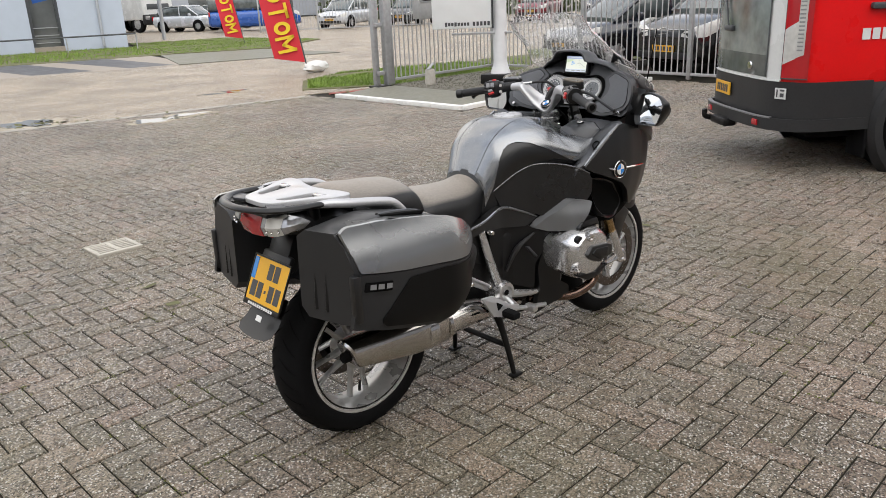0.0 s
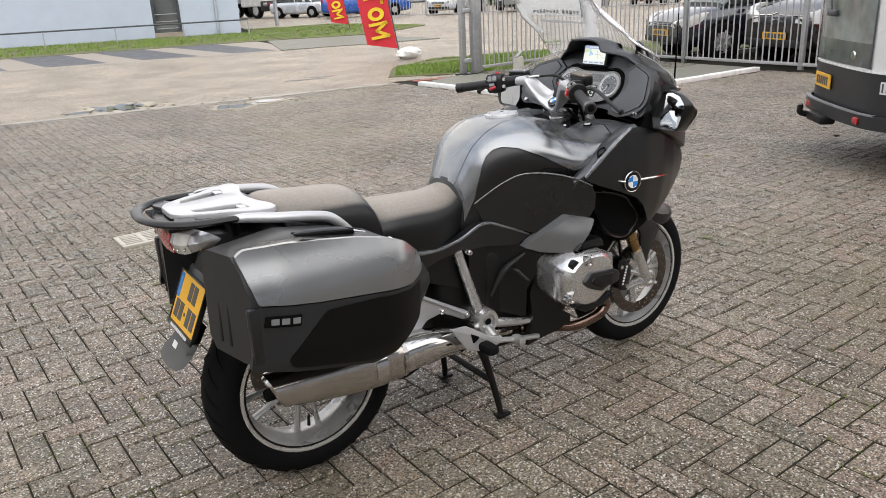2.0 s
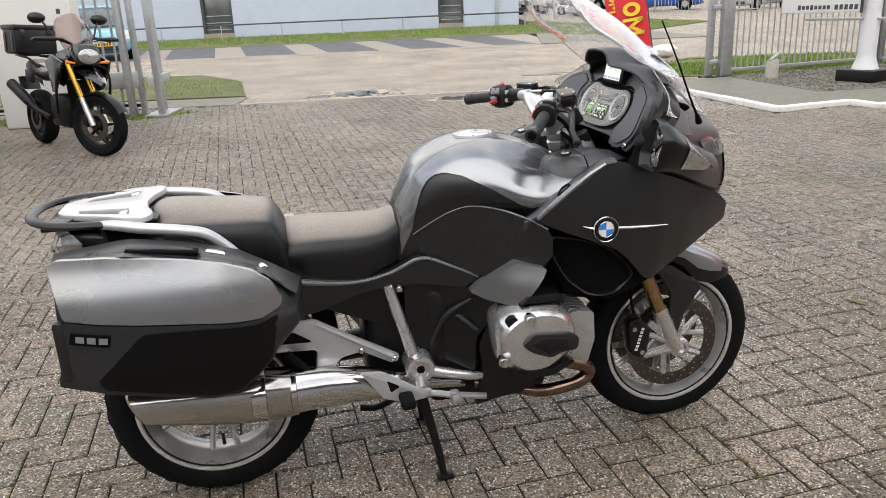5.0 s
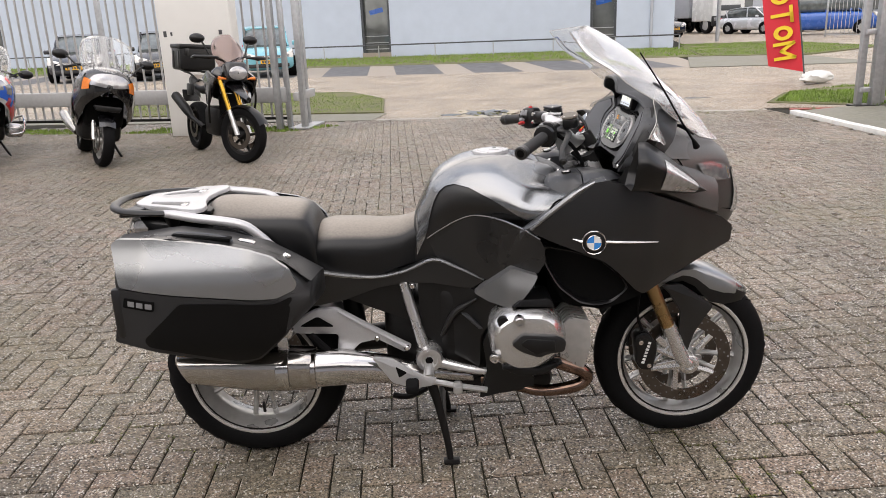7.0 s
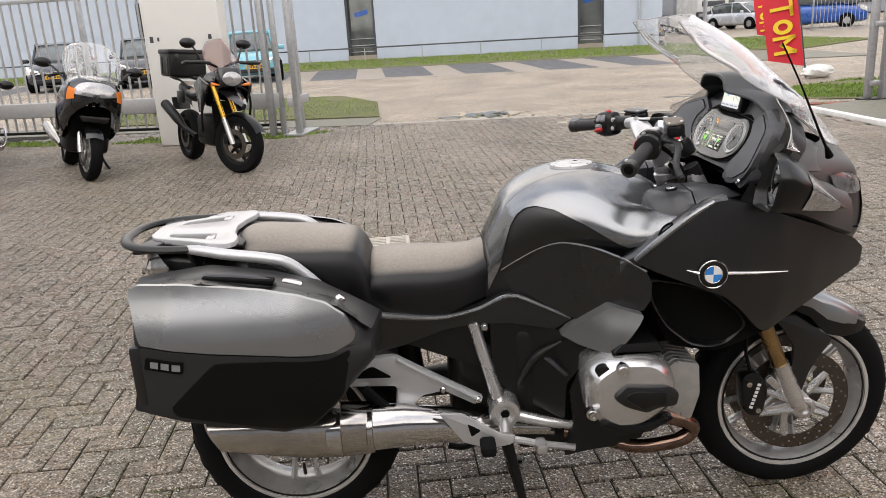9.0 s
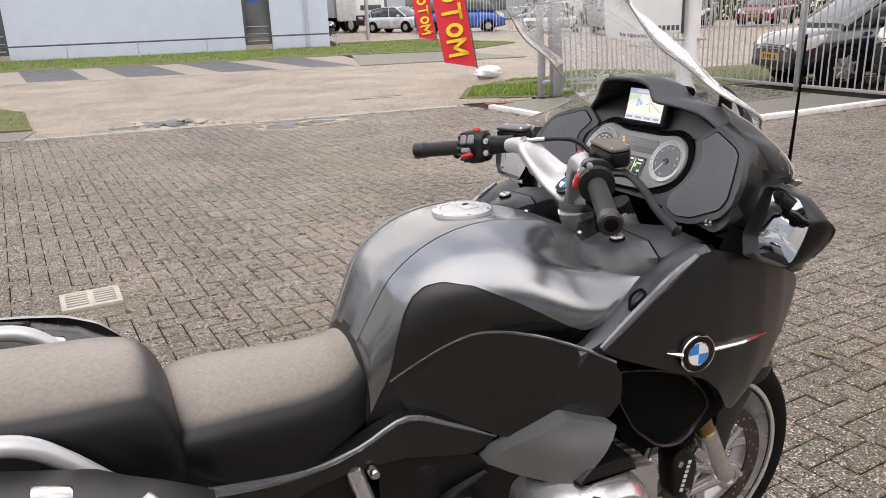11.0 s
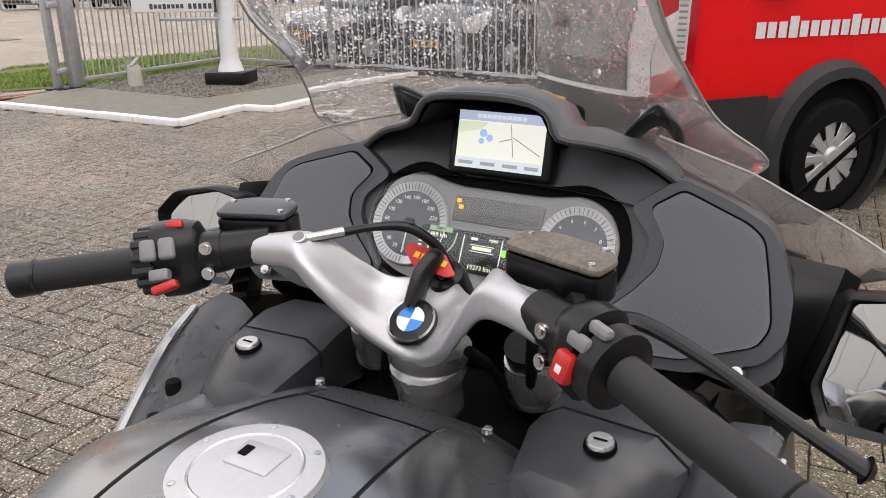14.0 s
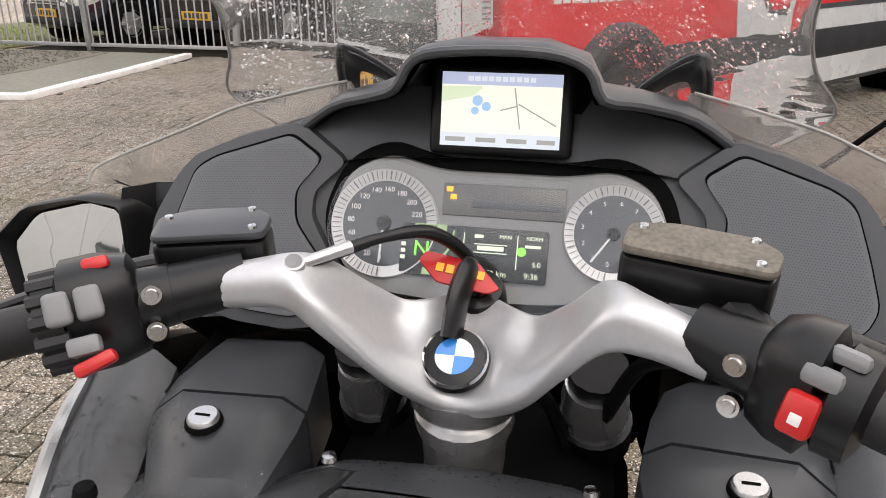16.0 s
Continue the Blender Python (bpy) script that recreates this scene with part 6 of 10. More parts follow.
# rear frame and suspension
for s in (-1, 1):
    fr = part("passenger_bracket", prism(round_outline([(0.115, 0.520), (0.216, 0.574), (0.285, 0.577), (0.352, 0.534), (0.523, 0.432), (0.498, 0.412), (0.412, 0.462), (0.352, 0.452), (0.316, 0.412), (0.294, 0.358), (0.268, 0.366), (0.285, 0.486), (0.150, 0.494)], 0.012), s * 0.146, s * 0.172, "y", 0.006), M["silver"], bike, "silver painted passenger footrest bracket")
    part("opening", prism(round_outline([(0.160, 0.520), (0.222, 0.553), (0.276, 0.515)], 0.012), s * 0.14, s * 0.1745, "y"), M["void"], fr, "dark triangular opening")
    part("edge_bead", tube([(0.290, s * 0.176, 0.570), (0.36, s * 0.176, 0.524), (0.50, s * 0.176, 0.436)], 0.006, 8, 1), M["silver"], fr)
    for q in ((0.41, 0.468), (0.505, 0.43)):
        part("bolt", lathe([(0, s * 0.182), (0.006, s * 0.182), (0.0095, s * 0.178), (0.0095, s * 0.16)], 12, "y", (q[0], 0, q[1])), M["chrome"], fr)
    part("frame_strut", tube([(0.503, s * 0.135, 0.645), (0.535, s * 0.150, 0.52), (0.560, s * 0.162, 0.43)], [0.016, 0.017, 0.020], 12, 3), M["alu"], bike, "aluminium frame strut")
    part("pivot_boss", lathe([(0, s * 0.196), (0.012, s * 0.196), (0.014, s * 0.188), (0.026, s * 0.188), (0.028, s * 0.20), (0.040, s * 0.198), (0.044, s * 0.185), (0.044, s * 0.12)], 28, "y", (0.576, 0, 0.392)), M["alu"], bike)
    part("pivot_dark", lathe([(0, s * 0.1975), (0.012, s * 0.1975), (0.013, s * 0.19)], 16, "y", (0.576, 0, 0.392)), M["void"], bike)
    hs = part("footrest_bracket", prism(round_outline([(0.394, 0.432), (0.456, 0.426), (0.516, 0.386), (0.556, 0.360), (0.600, 0.350), (0.585, 0.325), (0.523, 0.317), (0.456, 0.341), (0.425, 0.386)], 0.008), s * 0.232, s * 0.244, "y", 0.003), M["silver"], bike, "silver heel guard plate")
    part("opening", prism(round_outline([(0.468, 0.398), (0.505, 0.375), (0.478, 0.358)], 0.006), s * 0.228, s * 0.2455, "y"), M["void"], hs)
    part("bracket_link", tube([(0.576, s * 0.17, 0.375), (0.572, s * 0.238, 0.348)], 0.018, 10, 1), M["alu"], hs)
    part("lower_arm", tube([(0.60, s * 0.17, 0.375), (0.70, s * 0.185, 0.352), (0.78, s * 0.19, 0.338)], [0.018, 0.015, 0.012], 10), M["alu"], bike)
    part("brake_pedal", tube([(0.49, s * 0.20, 0.325), (0.60, s * 0.215, 0.322), (0.66, s * 0.23, 0.315), (0.76, s * 0.235, 0.298)], 0.010, 8), M["alu"], bike)
    part("pedal_tip", rbox((0.665, s * 0.245, 0.316), (0.03, 0.05, 0.03), 0.008), M["alu"], bike)
    pg = part("footpeg", tube([(0.525, s * 0.185, 0.328), (0.520, s * 0.29, 0.335)], 0.012, 10, 1), M["iron"], bike)
    part("peg_rubber", rbox((0.520, s * 0.262, 0.340), (0.042, 0.085, 0.03), 0.01), M["rubber"], pg)
    part("passenger_peg", tube([(0.275, s * 0.175, 0.372), (0.27, s * 0.20, 0.42), (0.20, s * 0.20, 0.50)], [0.014, 0.012, 0.012], 8), M["rubber"], bike)
    part("footrest_clamp", rbox((0.285, s * 0.178, 0.362), (0.04, 0.04, 0.03), 0.008), M["chrome"], bike)
    part("seat_rail", tube([(0.52, s * 0.11, 0.64), (0.25, s * 0.12, 0.72), (-0.10, s * 0.11, 0.82)], 0.016, 8), M["iron"], bike)
part("shaft_drive", tube([(0.50, 0.10, 0.37), (0.25, 0.13, 0.34), (0.05, 0.14, 0.32)], [0.05, 0.045, 0.05], 16), M["iron"], bike)
part("final_drive", lathe([(0.0, 0.19), (0.06, 0.185), (0.085, 0.16), (0.09, 0.12), (0.07, 0.10)], 28, "y", (RA.x, 0, RA.z)), M["iron"], bike)
part("rear_axle_cover", lathe([(0.0, -0.075), (0.03, -0.075), (0.05, -0.066), (0.055, -0.05)], 24, "y", (RA.x, 0, RA.z)), M["iron"], bike)
part("rear_shock", tube([(0.30, 0.02, 0.66), (0.33, 0.0, 0.42)], 0.035, 12, 1), M["iron"], bike)
part("rear_hugger", skin([[Vector((RA.x + math.cos(a) * 0.345, y, RA.z + math.sin(a) * 0.345)) for y in (-0.095, -0.06, 0, 0.06, 0.095)] for a in (radians(25 + 12 * k) for k in range(9))], cap=False, closed=False), M["black"], bike)

# exhaust silencer
rings = []
for x, zc, hh, w, y in ((-0.205, 0.420, 0.044, 0.042, 0.230), (-0.198, 0.420, 0.050, 0.050, 0.230), (-0.08, 0.415, 0.058, 0.058, 0.234), (0.04, 0.408, 0.068, 0.066, 0.234), (0.12, 0.402, 0.070, 0.067, 0.226), (0.20, 0.394, 0.066, 0.063, 0.216), (0.212, 0.393, 0.060, 0.058, 0.215)):
    rings.append([Vector((x - 0.02 * ((z - zc) / hh if x < -0.15 else 0), -y - w * cy, z)) for cy, z in ((math.copysign(abs(math.cos(t)) ** 0.75, math.cos(t)), zc + hh * math.copysign(abs(math.sin(t)) ** 0.75, math.sin(t))) for t in (2 * math.pi * k / 28 for k in range(28)))])
muf = part("silencer", skin(rings), M["steel"], bike, "brushed steel exhaust silencer")
rings = []
for x, zc, hh, w, y in ((0.214, 0.392, 0.063, 0.061, 0.214), (0.30, 0.384, 0.060, 0.056, 0.198), (0.40, 0.368, 0.052, 0.048, 0.180), (0.47, 0.350, 0.046, 0.042, 0.168), (0.52, 0.342, 0.034, 0.034, 0.158), (0.60, 0.325, 0.026, 0.026, 0.14), (0.72, 0.30, 0.024, 0.024, 0.12)):
    rings.append([Vector((x, -y - w * math.cos(t), zc + hh * math.sin(t))) for t in (2 * math.pi * k / 28 for k in range(28))])
part("link_pipe", skin(rings), M["chrome"], muf, "polished link pipe")
part("clamp_ring", skin([[Vector((x, -0.2155 - r * math.cos(t), 0.393 + r * math.sin(t))) for t in (2 * math.pi * k / 28 for k in range(28))] for x, r in ((0.200, 0.065), (0.202, 0.0685), (0.216, 0.0685), (0.218, 0.065))]), M["steel"], muf)
part("outlet", lathe([(0, -0.222), (0.013, -0.222), (0.016, -0.227), (0.018, -0.224), (0.018, -0.20)], 20, "x", (0.006, -0.222, 0.408)), M["void"], muf, "dark outlet")
part("hanger_band", skin([[Vector((x, -0.227 - r * math.cos(t), 0.4025 + r * math.sin(t))) for t in (2 * math.pi * k / 28 for k in range(28))] for x, r in ((0.095, 0.069), (0.097, 0.0725), (0.135, 0.0725), (0.137, 0.069))]), M["chrome"], muf)
part("hanger_bracket", rbox((0.118, -0.235, 0.492), (0.035, 0.02, 0.05), 0.006), M["alu"], muf)
part("hanger_bolt", lathe([(0, -0.25), (0.010, -0.25), (0.012, -0.245), (0.024, -0.242), (0.026, -0.225)], 20, "y", (0.128, 0, 0.530)), M["alu"], muf)

# centre stand, down
cs = part("centre_stand", tube([(0.575, -0.15, 0.30), (0.575, 0.15, 0.30)], 0.018, 12, 1), M["iron"], bike, "black steel centre stand, folded down")
for s in (-1, 1):
    part("stand_leg", tube([(0.572, s * 0.135, 0.305), (0.60, s * 0.15, 0.20), (0.625, s * 0.168, 0.07), (0.632, s * 0.178, 0.012)], [0.020, 0.014, 0.012, 0.011], 12, 4, 0.8, (0, 1, 0)), M["iron"], cs)
    part("stand_foot", rbox((0.636, s * 0.182, 0.009), (0.055, 0.035, 0.014), 0.005), M["iron"], cs)
part("cross_brace", tube([(0.612, -0.155, 0.14), (0.612, 0.155, 0.14)], 0.012, 10, 1), M["iron"], cs)
part("kick_lever", tube([(0.60, 0.15, 0.18), (0.56, 0.20, 0.10), (0.48, 0.215, 0.055), (0.42, 0.22, 0.06)], 0.012, 8), M["iron"], cs)
ss = part("side_stand", tube([(0.62, 0.13, 0.29), (0.50, 0.17, 0.24), (0.40, 0.19, 0.21)], [0.016, 0.014, 0.012], 10), M["iron"], bike)
part("side_stand_foot", rbox((0.392, 0.192, 0.205), (0.06, 0.05, 0.012), 0.005), M["iron"], ss)

# bodywork
TANK = ((0.545, ((0, 0.835), (0.045, 0.83), (0.078, 0.815), (0.098, 0.785), (0.105, 0.74), (0.10, 0.68))),
        (0.58, ((0, 0.905), (0.055, 0.90), (0.098, 0.875), (0.117, 0.83), (0.118, 0.775), (0.11, 0.69))),
        (0.62, ((0, 0.972), (0.068, 0.965), (0.122, 0.935), (0.145, 0.88), (0.138, 0.81), (0.12, 0.70))),
        (0.70, ((0, 1.018), (0.082, 1.012), (0.156, 0.982), (0.188, 0.92), (0.172, 0.85), (0.14, 0.71))),
        (0.80, ((0, 1.032), (0.094, 1.027), (0.186, 0.992), (0.232, 0.92), (0.215, 0.85), (0.16, 0.71))),
        (0.90, ((0, 1.018), (0.100, 1.012), (0.205, 0.970), (0.272, 0.905), (0.262, 0.85), (0.18, 0.72))),
        (1.00, ((0, 0.985), (0.100, 0.980), (0.200, 0.955), (0.268, 0.918), (0.272, 0.86), (0.2, 0.72))),
        (1.05, ((0, 0.955), (0.095, 0.950), (0.195, 0.950), (0.262, 0.938), (0.268, 0.87), (0.2, 0.72))))
COLS = [smooth_path([Vector((x, *c[k])) for x, c in TANK], 8) for k in range(6)]


def tank_pt(x, t, off=0.0):
    """A point of the tank's right half: x along, t from 0 (top middle) to 5 (foot of the side)."""
    sec = []
    for col in COLS:
        xs = [p.x for p in col]
        sec.append(Vector((np.interp(x, xs, [p.y for p in col]), np.interp(x, xs, [p.z for p in col]))))
    ext = [Vector((-sec[1].x, sec[1].y))] + sec + [sec[-1] * 2 - sec[-2]]
    i = min(int(t), 4)
    f = t - i
    a, b, c, d = ext[i:i + 4]
    p = 0.5 * ((2 * b) + (c - a) * f + (2 * a - 5 * b + 4 * c - d) * f * f + (3 * b - a - 3 * c + d) * f ** 3)
    if off:
        q = 0.5 * ((c - a) + 2 * (2 * a - 5 * b + 4 * c - d) * f + 3 * (3 * b - a - 3 * c + d) * f * f)
        n = Vector((-q.y, q.x)).normalized()
        if n.dot(Vector((p.x, p.y - 0.85))) < 0:
            n = -n
        p = p + n * off
    # a hollow before the shoulder, deeper towards the front
    p.y -= 0.017 * smoothstep(0.80, 0.97, x) * smoothstep(0.8, 1.45, t) * (1 - smoothstep(1.85, 2.2, t))
    return Vector((x, -p.x, p.y))


def t_of_z(x, z):
    lo, hi = 0.0, 5.0
    for _ in range(30):
        m = (lo + hi) / 2
        if tank_pt(x, m).z > z:
            lo = m
        else:
            hi = m
    return lo


def patch(xs, t0, t1, off, n=12, rim=0.008):
    """A skin over the tank between two lines t0(x), t1(x), with edges turned in."""
    rings = []
    for i, x in enumerate(xs):
        a, b = t0(x), t1(x)
        ring = [tank_pt(x, a, -rim)] + [tank_pt(x, a + (b - a) * k / n, off) for k in range(n + 1)] + [tank_pt(x, b, -rim)]
        rings.append(ring)
    first = [tank_pt(xs[0], t0(xs[0]) + (t1(xs[0]) - t0(xs[0])) * min(max(k - 1, 0), n) / n, -rim) for k in range(n + 3)]
    last = [tank_pt(xs[-1], t0(xs[-1]) + (t1(xs[-1]) - t0(xs[-1])) * min(max(k - 1, 0), n) / n, -rim) for k in range(n + 3)]
    return skin([first] + rings + [last], cap=False, closed=False)


xs_all = [0.545 + 0.505 * k / 30 for k in range(31)]
half = [[tank_pt(x, 5 * k / 30) for k in range(31)] for x in xs_all]
full = [[Vector((p.x, -p.y, p.z)) for p in reversed(r)] + r[1:] for r in half]
part("fuel_tank", skin(full, cap=False, closed=False), M["satin"], bike, "dark satin tank shell")
zcurve = ((0.54, 0.572, 0.586, 0.598, 0.612, 0.630, 0.652, 0.679, 0.722, 0.79, 0.858, 0.890, 0.94, 0.98, 1.035), (0.70, 0.770, 0.800, 0.858, 0.905, 0.936, 0.955, 0.963, 0.957, 0.925, 0.886, 0.872, 0.884, 0.905, 0.942))
seam = lambda x: float(np.interp(x, (0.54, 0.60, 0.66, 0.74, 0.84, 0.92, 0.97), (1.35, 1.25, 1.1, 0.95, 0.82, 0.72, 0.65)))
front_t = lambda x: float(np.interp(x, (0.955, 0.985, 1.010, 1.030), (0.0, 0.55, 1.55, 2.45)))
mirrored("tank_panel", patch([0.552 + 0.476 * k / 54 for k in range(55)], lambda x: max(seam(x) + 0.03, front_t(x)), lambda x: t_of_z(x, float(np.interp(x, *zcurve))), 0.005, 16), M["paint"], "graphite painted tank side", 50)
strip_half = [[tank_pt(x, (seam(x) - 0.015) * k / 10, 0.004) for k in range(11)] + [tank_pt(x, seam(x) - 0.015, -0.006)] for x in [0.552 + 0.40 * k / 40 for k in range(41)]]
strip = [[Vector((p.x, -p.y, p.z)) for p in reversed(r)] + r[1:] for r in strip_half]
part("tank_ridge", skin(strip, cap=False, closed=False), M["paint"], bike, "graphite painted tank ridge", 50)
front_half = [[tank_pt(x, min(2.45, max(front_t(x) - 0.03, 0.66)) * k / 14, 0.004) for k in range(15)] + [tank_pt(x, min(2.45, max(front_t(x) - 0.03, 0.66)), -0.01)] for x in [0.956 + 0.088 * k / 14 for k in range(15)]]
part("tank_front_cover", skin([[Vector((p.x, -p.y, p.z)) for p in reversed(r)] + r[1:] for r in front_half], cap=False, closed=False), M["grain"], bike, "black plastic cover before the tank", 50)
for s in (-1, 1):
    part("cover_screw", lathe([(0, 0.002), (0.005, 0.0015), (0.0065, -0.002)], 14, "z", (1.01, s * 0.095, 0.984)), M["chrome"], bike)

# filler cap
ct = pose(0.803, 0, 1.040, 0, -1.5, 0)
cap = part("fuel_cap", moved(lathe([(0, 0.002), (0.050, 0.0015), (0.057, 0.0005), (0.060, -0.010)], 44, "z"), ct), M["silver"], bike, "brushed silver fuel filler cap")
part("cap_ring", moved(lathe([(0.040, 0.0016), (0.0415, 0.0026), (0.043, 0.0014)], 40, "z"), ct), M["alu"], cap)
part("cap_hinge", moved(rbox((0.012, 0, 0.002), (0.030, 0.040, 0.003), 0.0012), ct), M["silver"], cap)
part("keyhole_flap", moved(rbox((0.014, 0.012, 0.0035), (0.012, 0.008, 0.0018), 0.0008), ct), M["void"], cap)
for k in range(6):
    a = 2 * math.pi * k / 6 + 0.3
    part("screw", moved(lathe([(0, 0.0024), (0.003, 0.0022), (0.0036, 0.0)], 8, "z", (0.0515 * math.cos(a), 0.0515 * math.sin(a), 0)), ct), M["chrome"], cap)

# knee panels, side panels, light wedge
kx, ky = (0.55, 0.585, 0.66, 0.735, 0.80, 0.88, 0.93, 1.0), (0.108, 0.120, 0.152, 0.192, 0.244, 0.305, 0.325, 0.335)
kd = lambda a, b: -float(np.interp(a, kx, ky)) + 0.10 * max(0, 0.74 - b) ** 1.2
mirrored("knee_panel", panel(round_outline([(0.588, 0.783), (0.630, 0.814), (0.680, 0.847), (0.728, 0.868), (0.772, 0.872), (0.822, 0.865), (0.877, 0.846), (0.922, 0.821), (0.935, 0.793), (0.934, 0.749), (0.916, 0.716), (0.843, 0.725), (0.782, 0.673), (0.768, 0.666), (0.702, 0.692), (0.614, 0.724)], 0.006, 2), kd, 0.02, 0.018, 0.003), M["satin"], "dark satin knee panel")
mirrored("knee_trim", tube([Vector((a, kd(a, b) - 0.002, b)) for a, b in ((0.588, 0.785), (0.630, 0.816), (0.680, 0.849), (0.728, 0.870), (0.772, 0.874), (0.822, 0.867), (0.877, 0.848), (0.922, 0.822))], 0.0028, 8, 4), M["paint"])
wd = lambda a, b: -float(np.interp(a, (0.72, 0.77, 0.829, 0.913, 0.95), (0.190, 0.225, 0.292, 0.332, 0.338))) - 0.004
mirrored("wedge_panel", panel(round_outline([(0.728, 0.622), (0.782, 0.679), (0.838, 0.732), (0.912, 0.717), (0.902, 0.696), (0.846, 0.613), (0.769, 0.606)], 0.006, 2), lambda a, b: wd(a, b) - 0.008 - 0.02 * smoothstep(0.74, 0.82, a) * smoothstep(0.73, 0.66, b), 0.035, 0.016, 0.003), M["wedge"], "grey painted wedge panel above the cylinder")
sx, sy = (-0.1, 0.1, 0.3, 0.45, 0.6, 0.77, 0.83), (0.19, 0.175, 0.155, 0.145, 0.15, 0.195, 0.25)
sdp = lambda a, b: -float(np.interp(a, sx, sy)) + 0.25 * max(0, 0.66 - b) ** 1.3
mirrored("side_panel", panel(round_outline([(0.15, 0.735), (0.196, 0.712), (0.316, 0.685), (0.423, 0.673), (0.515, 0.690), (0.600, 0.723), (0.625, 0.721), (0.765, 0.661), (0.72, 0.627), (0.603, 0.641), (0.503, 0.643), (0.421, 0.632), (0.309, 0.595), (0.189, 0.578), (0.13, 0.62)], 0.008, 2), sdp, 0.03, 0.018, 0.006), M["satin"], "dark side panel under the seat")
mirrored("side_panel_edge", tube([Vector((a, sdp(a, b) - 0.001, b)) for a, b in ((0.20, 0.708), (0.316, 0.682), (0.423, 0.670), (0.515, 0.687), (0.604, 0.721), (0.68, 0.697), (0.760, 0.661))], [0.010, 0.009, 0.006, 0.005, 0.006, 0.0045, 0.003], 8, 4), M["paint"], "grey painted upper edge")
mirrored("side_bolt", lathe([(0, -0.172), (0.007, -0.172), (0.010, -0.168), (0.010, -0.15)], 14, "y", (0.533, 0, 0.640)), M["chrome"])


# seats
def cushion(rows, n=9):
    """Rings along x; rows of (x, top, foot, half width)."""
    side_ = []
    for x, zt, zb, w in rows:
        t = [Vector((x, y * w, zt - 0.012 - 0.034 * abs(y / 0.86) ** 2.2)) for y in [0.86 * (2 * k / (n * 2 - 2) - 1) for k in range(2 * n - 1)]]
        h = max(zt - zb, 0.06)
        sd = []
        for k in range(7):
            f = k / 6
            sd.append(Vector((x, -w * (0.86 + 0.14 * math.sin(min(f * 2.2, 1) * math.pi / 2) - 0.10 * max(0, f - 0.5)), zt - 0.046 - (h - 0.046) * f ** 1.25)))
        side_.append(list(reversed(sd)) + [Vector((p.x, p.y, p.z)) for p in t[1:-1]] + [Vector((p.x, -p.y, p.z)) for p in sd])
    return side_


def interp_rows(rows, n):
    pts = smooth_path([Vector(r[:3]) for r in rows], n)
    ws = smooth_path([Vector((r[0], r[3], 0)) for r in rows], n)
    return [(p.x, p.y, p.z, w.y) for p, w in zip(pts, ws)]


rider = interp_rows([(0.215, 0.800, 0.720, 0.110), (0.226, 0.832, 0.705, 0.136), (0.260, 0.843, 0.690, 0.151), (0.30, 0.845, 0.676, 0.156), (0.365, 0.842, 0.662, 0.154), (0.432, 0.838, 0.674, 0.147), (0.50, 0.840, 0.695, 0.128), (0.545, 0.852, 0.708, 0.108), (0.572, 0.852, 0.716, 0.098)], 4)
rings = cushion(rider)
part("rider_seat", skin(rings), M["seat"], bike, "black vinyl rider seat, top paled for dust and sky sheen", 60)
pil = interp_rows([(-0.135, 0.895, 0.870, 0.085), (-0.112, 0.924, 0.860, 0.112), (-0.07, 0.936, 0.845, 0.138), (0.02, 0.928, 0.800, 0.152), (0.09, 0.921, 0.755, 0.158), (0.15, 0.915, 0.715, 0.157), (0.196, 0.902, 0.695, 0.152), (0.226, 0.866, 0.682, 0.144), (0.248, 0.795, 0.674, 0.126), (0.284, 0.715, 0.668, 0.090)], 4)
rings = cushion(pil)
part("passenger_seat", skin(rings), M["seat"], bike, "black vinyl passenger seat, top paled for dust and sky sheen", 60)
part("seat_base", rbox((0.25, 0, 0.69), (0.62, 0.20, 0.08), 0.03), M["black"], bike)

# tail, rack and rails
tail = []
for x, zt, zb, w in ((0.06, 0.83, 0.72, 0.15), (-0.08, 0.865, 0.77, 0.15), (-0.22, 0.885, 0.80, 0.14), (-0.31, 0.895, 0.825, 0.125), (-0.345, 0.89, 0.84, 0.10)):
    tail.append([Vector((x, y * w, z)) for y, z in ((-1, zb + 0.03), (-0.8, zb), (0.8, zb), (1, zb + 0.03), (0.96, zt - 0.02), (0.75, zt), (-0.75, zt), (-0.96, zt - 0.02))])
part("tail_section", skin(tail), M["black"], bike, "black tail section")
mirrored("tail_panel", panel(round_outline([(-0.085, 0.885), (0.10, 0.80), (0.06, 0.775), (-0.06, 0.815)], 0.008), lambda a, b: -0.165, 0.02, 0.02), M["paint"], "grey painted tail side")
rack = part("luggage_rack", tube([(-0.185, -0.172, 0.912), (-0.28, -0.168, 0.915), (-0.345, -0.150, 0.917), (-0.392, -0.108, 0.919), (-0.416, -0.05, 0.920), (-0.421, 0.0, 0.920), (-0.416, 0.05, 0.920), (-0.392, 0.108, 0.919), (-0.345, 0.150, 0.917), (-0.28, 0.168, 0.915), (-0.185, 0.172, 0.912)], 0.016, 12, 6, 0.60), M["black"], bike, "luggage rack with a black rear bar and a silver plate")
